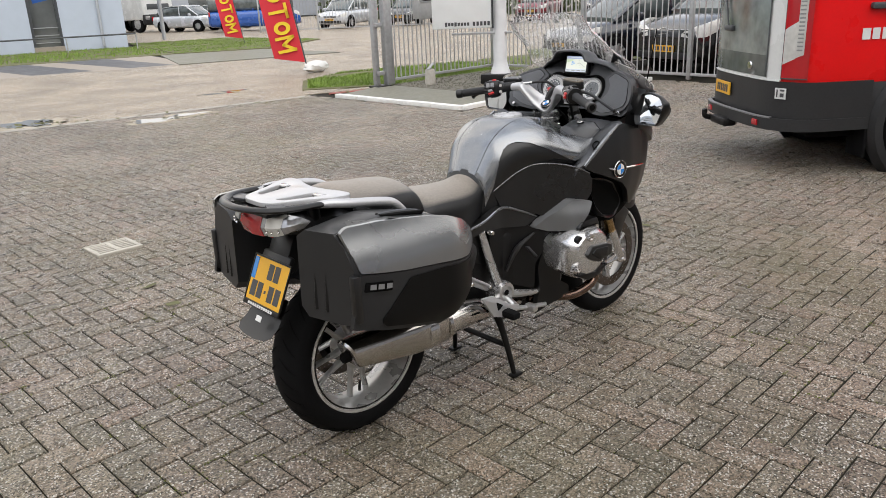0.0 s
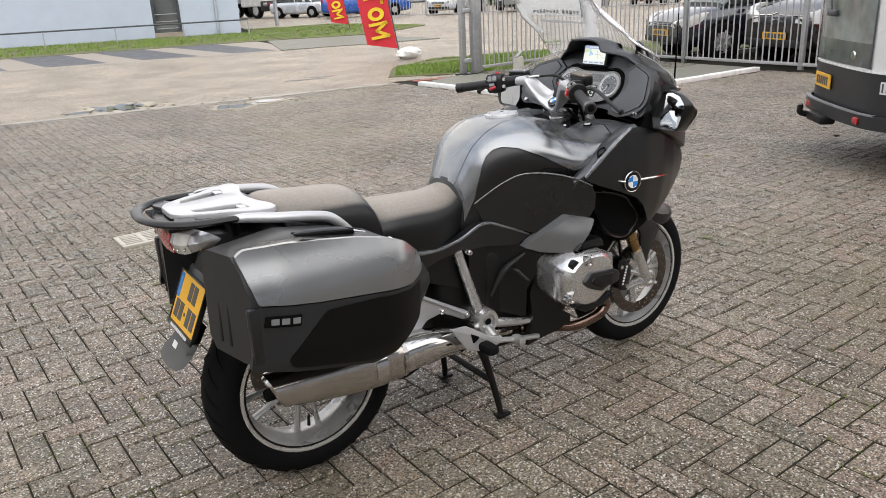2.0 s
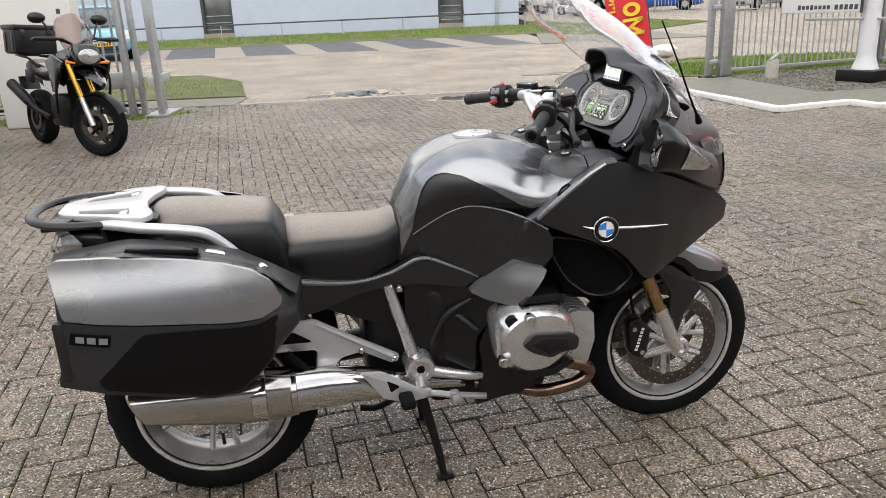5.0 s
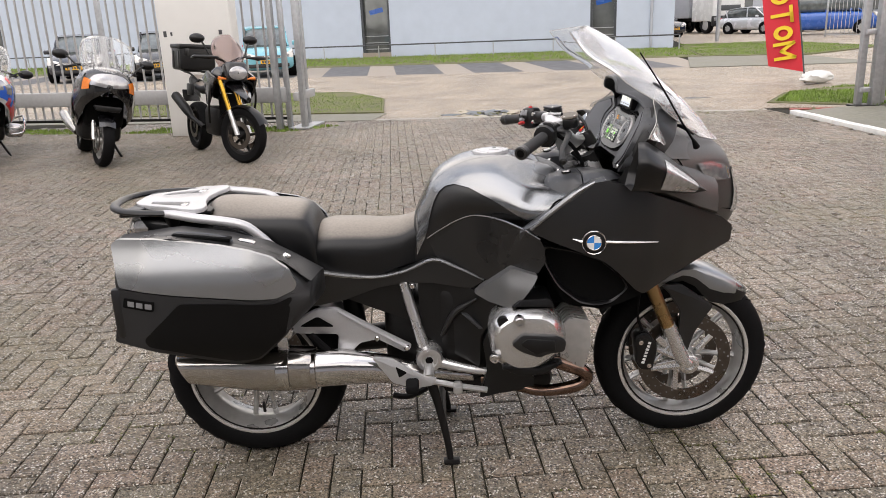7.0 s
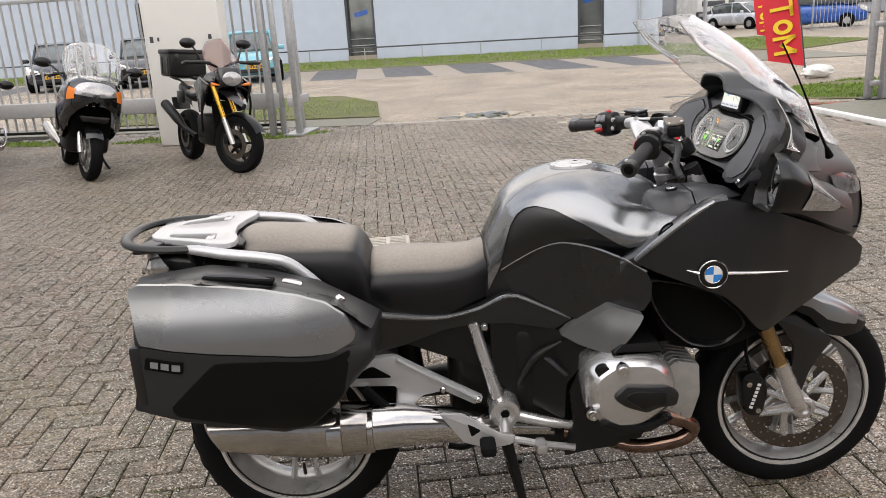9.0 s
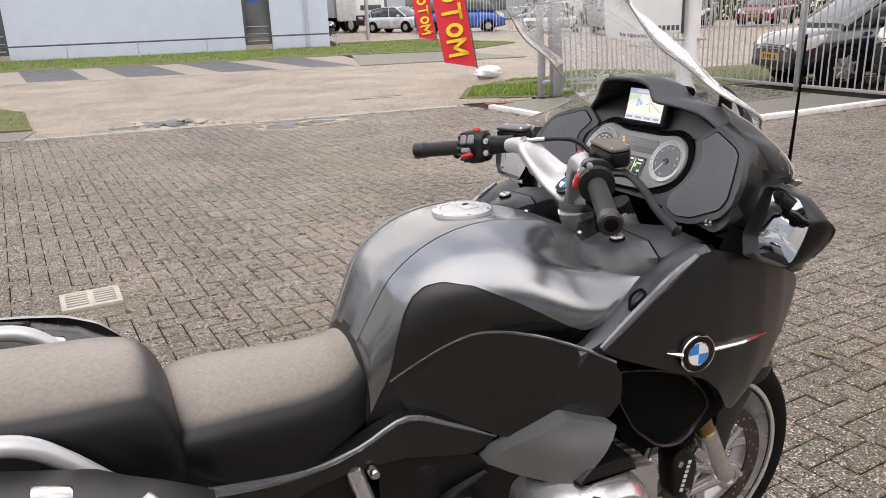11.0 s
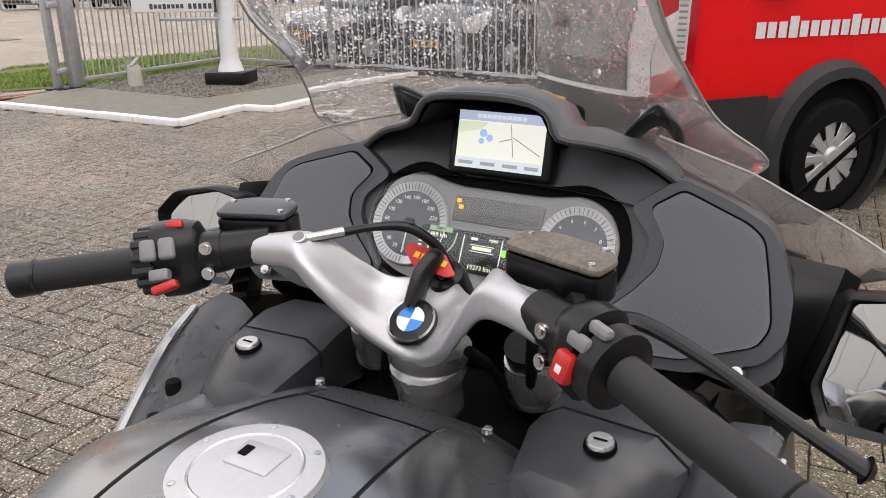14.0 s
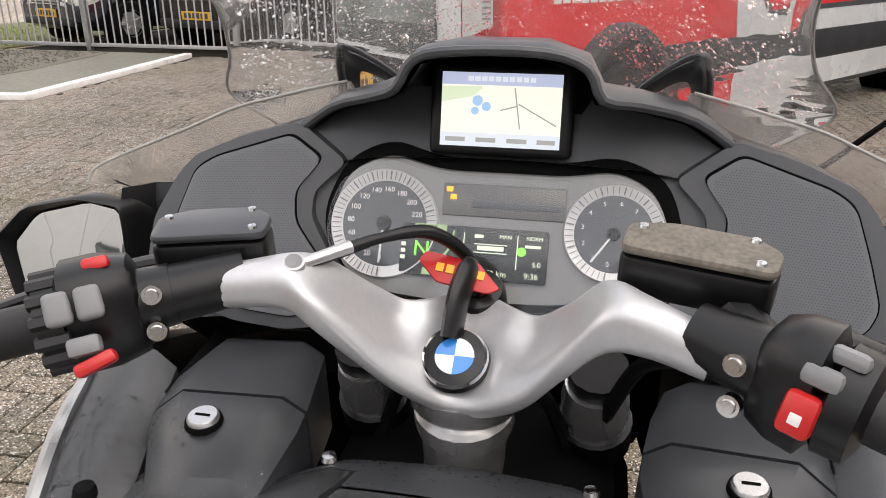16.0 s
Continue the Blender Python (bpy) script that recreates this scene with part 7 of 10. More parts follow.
part("rack_plate", holed_plate([(-0.352, -0.045), (-0.335, -0.078), (-0.285, -0.105), (-0.225, -0.132), (-0.165, -0.172), (-0.118, -0.186), (-0.098, -0.165), (-0.100, -0.120), (-0.118, -0.070), (-0.128, 0.0), (-0.118, 0.070), (-0.100, 0.120), (-0.098, 0.165), (-0.118, 0.186), (-0.165, 0.172), (-0.225, 0.132), (-0.285, 0.105), (-0.335, 0.078), (-0.352, 0.045)],
                               [[(-0.298, s * 0.046), (-0.168, s * 0.070), (-0.160, s * 0.128), (-0.222, s * 0.106), (-0.290, s * 0.078)] for s in (-1, 1)], 0.912, 0.926, 0.012), M["silver"], rack, "silver cast rack plate with two slots")
for s in (-1, 1):
    part("slot_block", rbox((-0.176, s * 0.103, 0.921), (0.022, 0.046, 0.010), 0.003), M["alu"], rack)
    part("grab_rail", tube([(-0.245, s * 0.160, 0.912), (-0.19, s * 0.180, 0.911), (-0.12, s * 0.200, 0.902), (-0.02, s * 0.210, 0.888), (0.035, s * 0.209, 0.872), (0.080, s * 0.203, 0.833), (0.125, s * 0.194, 0.782), (0.160, s * 0.186, 0.745)], [0.010, 0.016, 0.017, 0.017, 0.017, 0.016, 0.014, 0.009], 14, 5, 0.85), M["silver"], rack, "silver passenger grab rail")
    part("rear_web", prism(round_outline([(-0.345, s * 0.060), (-0.300, s * 0.098), (-0.318, s * 0.150), (-0.350, s * 0.138), (-0.362, s * 0.110)], 0.006), 0.908, 0.919, "z", 0.003), M["grain"], rack)
    part("rack_mount", tube([(-0.22, s * 0.13, 0.905), (-0.21, s * 0.12, 0.86)], 0.020, 10, 1), M["black"], rack)
part("tail_top", rbox((-0.235, 0, 0.899), (0.29, 0.25, 0.012), 0.005), M["black"], bike)

# tail lamp, plate holder and plate
LAMP = ((-0.190, 0.876, 0.062, 0.10), (-0.165, 0.868, 0.042, 0.75), (-0.12, 0.862, 0.018, 1.05), (-0.06, 0.858, 0.004, 1.15), (0, 0.857, 0.0, 1.2), (0.06, 0.858, 0.004, 1.15), (0.12, 0.862, 0.018, 1.05), (0.165, 0.868, 0.042, 0.75), (0.190, 0.876, 0.062, 0.10))


def lamp_row(y, lift=0.0):
    """A section of the tail lamp's lens, pointed towards the ends."""
    zc, dx, k = (float(np.interp(y, [r[0] for r in LAMP], [r[j] for r in LAMP])) for j in (1, 2, 3))
    return [Vector((x + dx - lift, y, zc + z * k + math.copysign(lift, z))) for x, z in ((-0.335, 0.030), (-0.362, 0.022), (-0.374, -0.004), (-0.364, -0.030), (-0.33, -0.032))]


lamp = part("tail_lamp", skin([lamp_row(-0.19 + 0.019 * k) for k in range(21)]), M["lens_clear"], bike, "wide tail lamp with a red centre and clear ends")
part("red_lens", skin([lamp_row(-0.062 + 0.0155 * k, 0.0015) for k in range(9)]), M["lens_red"], lamp, "red centre lens")
for s in (-1, 1):
    part("indicator_lens", skin([lamp_row(s * (0.082 + 0.012 * k), 0.0012)[:4] for k in range(6)], cap=False, closed=False), M["lens_white"], lamp, "clear indicator lens")
    for k in range(3):
        part("lamp_bulb", lathe([(0, 0.003), (0.004, 0.001), (0.006, -0.003)], 10, "x", lamp_row(s * (0.095 + 0.022 * k))[2] + Vector((-0.004, 0, -0.012))), M["chrome"], lamp)
part("reflector", rbox((-0.312, 0, 0.814), (0.02, 0.075, 0.026), 0.006, rot=(0, -14, 0)), M["lens_red"], bike, "red reflector")
PT = face_frame((-0.334, 0, 0.645), (0, -1, 0), (0.41, 0, 0.91))
part("plate_bracket", moved(rbox((0, 0.005, -0.014), (0.17, 0.20, 0.022), 0.01), PT), M["black"], bike)
part("plate_stem", moved(rbox((0, 0.13, -0.03), (0.13, 0.16, 0.05), 0.015), PT), M["black"], bike)
plate = part("number_plate", moved(rbox((0, 0, 0), (0.212, 0.147, 0.004), 0.002), PT), M["yellow"], bike, "yellow number plate with a blue strip", smooth=False)
part("blue_strip", moved(rbox((-0.092, 0.034, 0.0012), (0.024, 0.072, 0.004), 0), PT), M["blue"], plate, smooth=False)
bars(PT @ Matrix.Translation((0, 0, 0.0022)), [(0.005, 0.036, 0.030, 0.052), (0.043, 0.036, 0.030, 0.052), (-0.072, -0.032, 0.032, 0.052), (-0.033, -0.032, 0.03, 0.052), (0.0, -0.032, 0.010, 0.010), (0.034, -0.032, 0.03, 0.052), (0.073, -0.032, 0.03, 0.052)], M["txt"], plate, "plate_bar")
part("plate_frame", moved(join_bm(rbox((0, -0.082, 0.002), (0.222, 0.018, 0.008), 0.003), rbox((0, 0.077, 0.001), (0.222, 0.006, 0.007), 0.002), rbox((-0.109, 0, 0.001), (0.006, 0.155, 0.007), 0.002), rbox((0.109, 0, 0.001), (0.006, 0.155, 0.007), 0.002)), PT), M["black"], plate)
bars(PT @ Matrix.Translation((0, -0.082, 0.0062)), [(-0.07 + 0.014 * i, 0, 0.010, 0.009) for i in range(11)], M["white"], plate, "dealer_bar")
part("rear_spray_guard", skin([[Vector((x, y, z)) for y in (-w, -w * 0.6, 0, w * 0.6, w)] for x, z, w in ((-0.315, 0.60, 0.088), (-0.340, 0.560, 0.090), (-0.370, 0.525, 0.098), (-0.398, 0.502, 0.100), (-0.416, 0.493, 0.080), (-0.424, 0.489, 0.035))], cap=False, closed=False), M["black"], bike, "black plastic spray guard")
part("guard_sticker", moved(rbox((0, 0, 0), (0.03, 0.018, 0.002), 0), face_frame((-0.392, -0.02, 0.545), (0, -1, 0), (0.5, 0, 0.86))), M["white"], bike, smooth=False)


# panniers
def pan_y(x, z):
    return 0.454 - 0.052 * smoothstep(0.76, 0.92, z) - 0.10 * min(1, max(0, (x - 0.05) / 0.2)) ** 2 - 0.03 * min(1, max(0, (0.62 - z) / 0.1)) ** 2 - 0.02 * min(1, max(0, (-0.2 - x) / 0.1))


for s in (-1, 1):
    rings = []
    for f in [k / 16 for k in range(17)]:
        zt = float(np.interp(f, (0, 0.3, 0.55, 0.75, 0.9, 1), (0.876, 0.896, 0.872, 0.838, 0.785, 0.735)))
        zb = float(np.interp(f, (0, 0.62, 0.75, 0.9, 1), (0.597, 0.514, 0.528, 0.600, 0.655)))
        xm = -0.31 + 0.53 * f
        q = min(1.0, (zt - zb) / 0.26)
        yo = pan_y(xm, 0.66)
        prof = [(0.205, zb + 0.03 * q), (0.235, zb), (yo - 0.06, zb + 0.004 * q), (pan_y(xm, 0.60) - 0.02, zb + 0.012 * q), (yo - 0.004, zb + 0.06 * q), (pan_y(xm, 0.72) - 0.003, 0.5 * (zb + zt) - 0.01 * q), (pan_y(xm, 0.78) - 0.003, zt - 0.10 * q), (pan_y(xm, 0.86) - 0.004, zt - 0.035 * q), (pan_y(xm, 0.90) - 0.022, zt - 0.006 * q), (min(0.36, yo - 0.03), zt), (0.24, zt - 0.006 * q), (0.205, zt - 0.03 * q)]
        ring = []
        for y, z in prof:
            xr, xf = -0.330 + 0.18 * (y - 0.21) - 0.05 * max(0, 0.75 - z), 0.262 - 0.12 * (y - 0.21)
            ring.append(Vector((xr + (xf - xr) * f, s * y, z)))
        rings.append(ring)
    pan = part("pannier", skin(rings), M["shell"], bike, "hard pannier with a grey lid and black shell", 45)
    if s > 0:
        pan.matrix_basis = Matrix.Translation((0, 0, -0.030))  # the far case hangs a little lower
    dep = lambda a, b, s=s: s * (pan_y(a, b) + 0.004)
    part("upper_lid", panel(round_outline([(-0.302, 0.883), (-0.281, 0.896), (-0.185, 0.896), (-0.088, 0.885), (0.008, 0.872), (0.088, 0.855), (0.148, 0.830), (0.191, 0.791), (0.211, 0.744), (0.205, 0.726), (0.157, 0.712), (0.039, 0.726), (-0.118, 0.743), (-0.276, 0.768)], 0.008, 2), dep, 0.012, 0.018, 0.0022), M["lid_paint"], pan, "graphite painted pannier lid")
    part("lower_lid", panel(round_outline([(-0.277, 0.764), (-0.118, 0.739), (0.039, 0.722), (0.155, 0.707), (0.206, 0.720), (0.213, 0.701), (0.180, 0.603), (0.094, 0.528), (0.023, 0.515), (-0.314, 0.604), (-0.294, 0.689)], 0.008, 2), dep, 0.012, 0.018, 0.005), M["shell"], pan, "dark lower pannier lid")
    part("dark_inlay", panel(round_outline([(-0.110, 0.718), (0.038, 0.712), (0.153, 0.698), (0.198, 0.711), (0.173, 0.603), (0.088, 0.533), (0.025, 0.528), (-0.215, 0.592), (-0.223, 0.614)], 0.012), lambda a, b, s=s: s * (pan_y(a, b) + 0.0075), 0.006, 0.02, 0.003), M["inlay"], pan, "black lid inlay")
    bd = part("badge", panel(round_outline([(-0.265, 0.739), (-0.178, 0.727), (-0.184, 0.699), (-0.272, 0.712)], 0.003, 2), lambda a, b, s=s: s * (pan_y(a, b) + 0.0085), 0.004, 0.015, 0.002), M["void"], pan, "black badge plate")
    if s < 0:
        for dx in (-0.025, 0.0, 0.026):
            x = -0.2205 + dx
            bars(face_frame((x, -(pan_y(x, 0.72) + 0.0100), 0.7195 - 0.135 * dx), (1, -0.20 if x < -0.2 else -0.04, -0.135), (0.13, 0, 0.98)), [(0, 0, 0.019, 0.015)], M["key_grey"], bd)
    lid = [[Vector((x, s * y, z)) for y, z in ((0.235, zt - 0.020), (0.30, zt - 0.004), (0.36, zt + 0.001), (pan_y(x, 0.89) - 0.006, zt + 0.001), (pan_y(x, 0.89) - 0.004, zt - 0.012), (0.30, zt - 0.03))] for x, zt in ((-0.295, 0.872), (-0.22, 0.888), (-0.13, 0.892), (-0.04, 0.874), (0.04, 0.858), (0.11, 0.836), (0.17, 0.802), (0.21, 0.768), (0.235, 0.735))]
    part("top_shell", skin(lid), M["black"], pan, "black top shell with water beads")
    part("handle_recess", rbox((-0.055, s * 0.352, 0.8815), (0.165, 0.034, 0.012), 0.004, rot=(0, 7, 0)), M["void"], pan)
    part("carry_handle", tube([(-0.135, s * 0.352, 0.889), (-0.12, s * 0.352, 0.894), (-0.05, s * 0.352, 0.888), (0.01, s * 0.352, 0.875), (0.03, s * 0.352, 0.862)], 0.0065, 8), M["grain"], pan)
    lk = part("lock", lathe([(0, 0.006), (0.010, 0.005), (0.013, 0.0), (0.013, -0.01)], 18, "z", (0, 0, 0)), M["chrome"], pan)
    lk.matrix_basis = pose(0.172, s * 0.300, 0.800, 0, 40, 0) @ Matrix.Identity(4)
    part("release_catch", rbox((0.060, s * 0.305, 0.848), (0.05, 0.035, 0.014), 0.005, rot=(0, 16, 0)), M["chrome"], pan)
    for y in (0.27, 0.315):
        part("shell_rib", tube([(-0.318 + 0.18 * (y - 0.21), s * y, 0.86), (-0.322 + 0.18 * (y - 0.21) - 0.003, s * y, 0.75), (-0.327 + 0.18 * (y - 0.21) - 0.006, s * y, 0.63)], 0.008, 8, 1), M["black"], pan)
    part("rear_catch", rbox((-0.290, s * 0.43, 0.69), (0.03, 0.03, 0.15), 0.01), M["satin"], pan)


# fairing sides
fx, fy = (0.87, 1.0, 1.07, 1.15, 1.25, 1.35, 1.45, 1.55, 1.6), (0.312, 0.342, 0.352, 0.355, 0.338, 0.295, 0.235, 0.170, 0.13)


def fair_y(a, b):
    return float(np.interp(a, fx, fy)) - (0.6 * (b - 0.83) ** 2 if b > 0.83 else 1.2 * (0.83 - b) ** 2)


mirrored("side_fairing", panel(round_outline([(0.892, 0.848), (0.943, 0.893), (1.022, 0.957), (1.076, 0.988), (1.115, 0.992), (1.194, 0.968), (1.351, 0.903), (1.496, 0.838), (1.544, 0.799), (1.542, 0.747), (1.447, 0.724), (1.333, 0.684), (1.240, 0.627), (1.212, 0.645), (1.153, 0.712), (1.110, 0.751), (1.053, 0.777), (0.998, 0.799), (0.927, 0.828)], 0.01, 2), lambda a, b: -fair_y(a, b), 0.02, 0.018, 0.006), M["satin"], "dark satin side fairing")
mirrored("fairing_edge", tube([Vector((a, -fair_y(a, b) - 0.0005, b)) for a, b in ((0.895, 0.852), (0.943, 0.896), (1.022, 0.959), (1.076, 0.990))], [0.006, 0.008, 0.008, 0.005], 8, 4), M["paint"])
for s in (-1, 1):
    ledge = []
    for x, z, yo, yi in ((0.865, 0.838, 0.300, 0.265), (0.90, 0.862, 0.314, 0.262), (0.96, 0.906, 0.331, 0.262), (1.02, 0.952, 0.340, 0.262), (1.075, 0.984, 0.338, 0.268), (1.11, 0.992, 0.335, 0.275)):
        ledge.append([Vector((x, s * yo, z + 0.0)), Vector((x, s * (yo * 0.8 + yi * 0.2), z + 0.008)), Vector((x, s * (yo * 0.3 + yi * 0.7), z + 0.004)), Vector((x, s * yi, z - 0.012)), Vector((x, s * yi, z - 0.06)), Vector((x, s * (yo - 0.01), z - 0.04))])
    lg = part("fairing_ledge", skin(ledge), M["grain"], bike, "black fairing ledge with water beads")
    if s < 0:
        part("ledge_plug", tube([(0.952, s * 0.317, 0.911), (0.968, s * 0.300, 0.925), (0.985, s * 0.305, 0.936), (0.978, s * 0.322, 0.931), (0.952, s * 0.317, 0.911)], 0.0028, 6), M["void"], lg)
    # brand roundel drawn as plain quarters, on a chrome spear
    ec = Vector((1.073, s * (fair_y(1.073, 0.816) + 0.004), 0.816))
    em = face_frame(ec, (-1.0, 0.0, 0), (0, 0, 1)) if s > 0 else face_frame(ec, (1, -0.10, 0), (0, 0, 1))
    rd = part("roundel", moved(lathe([(0, 0.004), (0.030, 0.004), (0.034, 0.002), (0.036, -0.004)], 40, "z"), em), M["black"], bike, "round enamel emblem in blue and white quarters")
    part("ring", moved(lathe([(0.0325, 0.0042), (0.0345, 0.0052), (0.036, 0.003)], 40, "z"), em), M["chrome"], rd)
    part("inner_ring", moved(lathe([(0.0205, 0.0046), (0.0215, 0.0052), (0.0225, 0.0046)], 40, "z"), em), M["chrome"], rd)
    for k in range(4):
        pts = [(0, 0)] + [(0.0205 * math.cos(radians(90 * k + 9 * i)), 0.0205 * math.sin(radians(90 * k + 9 * i))) for i in range(11)]
        part("quarter", moved(prism(pts, 0.0035, 0.0048, "z"), em), M["blue" if k % 2 else "white"], rd, smooth=False)
    part("spear", tube([Vector((a, s * (fair_y(a, b) + 0.003), b)) for a, b in ((1.105, 0.818), (1.18, 0.812), (1.265, 0.803))], [0.0095, 0.008, 0.003], 8, 4, 0.6), M["chrome"], rd, "chrome spear")
    part("spear_tip", tube([Vector((a, s * (fair_y(a, b) + 0.003), b)) for a, b in ((1.040, 0.820), (1.028, 0.823), (1.012, 0.827))], [0.010, 0.006, 0.001], 8, 2, 0.6), M["chrome"], rd)

# air inlets below the fairing
inl_o = [(0.921, 0.806), (1.003, 0.790), (1.056, 0.772), (1.112, 0.746), (1.155, 0.706), (1.185, 0.675), (1.205, 0.640), (1.150, 0.598), (1.100, 0.597), (1.038, 0.612), (0.972, 0.668), (0.930, 0.743)]
for s in (-1, 1):
    oc = Vector((1.05, 0.69))
    outl = round_outline(inl_o, 0.02, 3)
    rr = []
    for y, k in ((0.20, 0.9), (0.285, 0.97), (0.308, 0.985), (0.316, 0.95), (0.313, 0.90), (0.30, 0.87), (0.24, 0.80), (0.18, 0.7)):
        rr.append([Vector((oc.x + (a - oc.x) * k, s * (y - 0.035 * smoothstep(1.05, 1.2, a)), oc.y + (b - oc.y) * k)) for a, b in outl])
    ib = skin(rr, cap=False)
    part("inlet_duct", ib, M["black"], bike, "black air inlet duct")
    # black plate and sheet put the duct's inner shade into colour
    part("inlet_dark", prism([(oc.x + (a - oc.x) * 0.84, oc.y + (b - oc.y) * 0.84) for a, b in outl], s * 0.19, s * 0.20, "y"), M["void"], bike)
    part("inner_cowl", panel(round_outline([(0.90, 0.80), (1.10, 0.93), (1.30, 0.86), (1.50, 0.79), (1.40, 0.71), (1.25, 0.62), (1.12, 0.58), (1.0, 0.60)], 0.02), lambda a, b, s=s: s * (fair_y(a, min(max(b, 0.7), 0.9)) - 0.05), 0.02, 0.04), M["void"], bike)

# nose, headlamp and upper fairing
NOSE = ((0.765, 1.560, 1.45, 0.120), (0.790, 1.590, 1.42, 0.165), (0.84, 1.602, 1.40, 0.200), (0.90, 1.592, 1.36, 0.235), (0.96, 1.572, 1.33, 0.262), (1.00, 1.558, 1.31, 0.278), (1.03, 1.535, 1.30, 0.280), (1.06, 1.498, 1.28, 0.272), (1.085, 1.455, 1.26, 0.262))


def nose_at(z, y, lift=0.0):
    """A point on the nose's skin at a height and a distance from the middle."""
    xf, xb, w = (float(np.interp(z, [r[0] for r in NOSE], [r[k] for r in NOSE])) for k in (1, 2, 3))
    a = min(abs(y) / w, 1.0) ** (1 / 0.85)
    return Vector((xf - (xf - xb) * a ** 2.4 + lift, y + math.copysign(lift, y) * (abs(y) > 0.05), z))


nose = []
for k in range(17):
    z = 0.765 + 0.02 * k
    w = float(np.interp(z, [r[0] for r in NOSE], [r[3] for r in NOSE]))
    nose.append([nose_at(z, w * (-1 + 2 * j / 24)) for j in range(25)])
part("nose_fairing", skin(nose, cap=False, closed=False), M["nose"], bike, "graphite painted nose fairing", 60)
# near-black block stands for the shade inside the nose
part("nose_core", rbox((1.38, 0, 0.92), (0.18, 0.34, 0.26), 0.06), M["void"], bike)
part("headlamp", skin([[nose_at(z, y, 0.004) for y in (-0.12, -0.08, -0.04, 0, 0.04, 0.08, 0.12)] for z in (0.83, 0.86, 0.90, 0.94, 0.965)], cap=False, closed=False), M["lens_clear"], bike, "clear headlamp lens")
for s in (-1, 1):
    part("side_lamp", skin([[nose_at(z, s * (y0 + (y1 - y0) * k / 5), 0.004) for k in range(6)] for z, y0, y1 in ((1.012, 0.205, 0.235), (0.995, 0.165, 0.232), (0.975, 0.140, 0.222), (0.955, 0.135, 0.205), (0.945, 0.135, 0.165))], cap=False, closed=False), M["lens_clear"], bike, "clear side lamp lens")
    part("nose_seam", tube([nose_at(z, s * y, 0.001) for z, y in ((1.055, 0.262), (1.02, 0.262), (0.97, 0.250), (0.92, 0.228), (0.87, 0.19), (0.84, 0.12))], 0.0022, 6, 3), M["void"], bike)
    rr = []
    for x, z0, z1, y in ((1.20, 0.955, 1.02, 0.315), (1.26, 0.935, 1.04, 0.312), (1.33, 0.905, 1.03, 0.298), (1.40, 0.872, 1.00, 0.272), (1.47, 0.842, 0.965, 0.235)):
        rr.append([Vector((x, s * (y - 0.05), z1 + 0.0)), Vector((x, s * (y - 0.008), z1 - 0.02)), Vector((x, s * (y + 0.008), (z0 + z1) / 2)), Vector((x, s * (y + 0.006), z0 + 0.02)), Vector((x, s * (y - 0.03), z0))])
    part("upper_fairing", skin(rr, cap=False, closed=False), M["nose"], bike, "matt graphite upper fairing beside the nose", 60)

# cockpit


def cowl_x(y, z):
    return 1.258 - 0.216 * max(0.0, abs(y) - 0.16) + 0.512 * (z - 1.16)




def on_cowl(y, z, lift=0.0):
    """A point on the cowl's face, lifted towards the rider."""
    return Vector((cowl_x(y, z) - lift, y, z))


def cowl_plate(outline, lift, thick=0.012, step=0.018, roll=0.003):
    """A plate lying on the cowl's face, raised towards the rider."""
    bm = panel(outline, lambda a, b: -(3.0 - cowl_x(a, b) + lift), thick, step, roll, plane="yz")
    for v in bm.verts:
        v.co.x += 3.0
    return bm


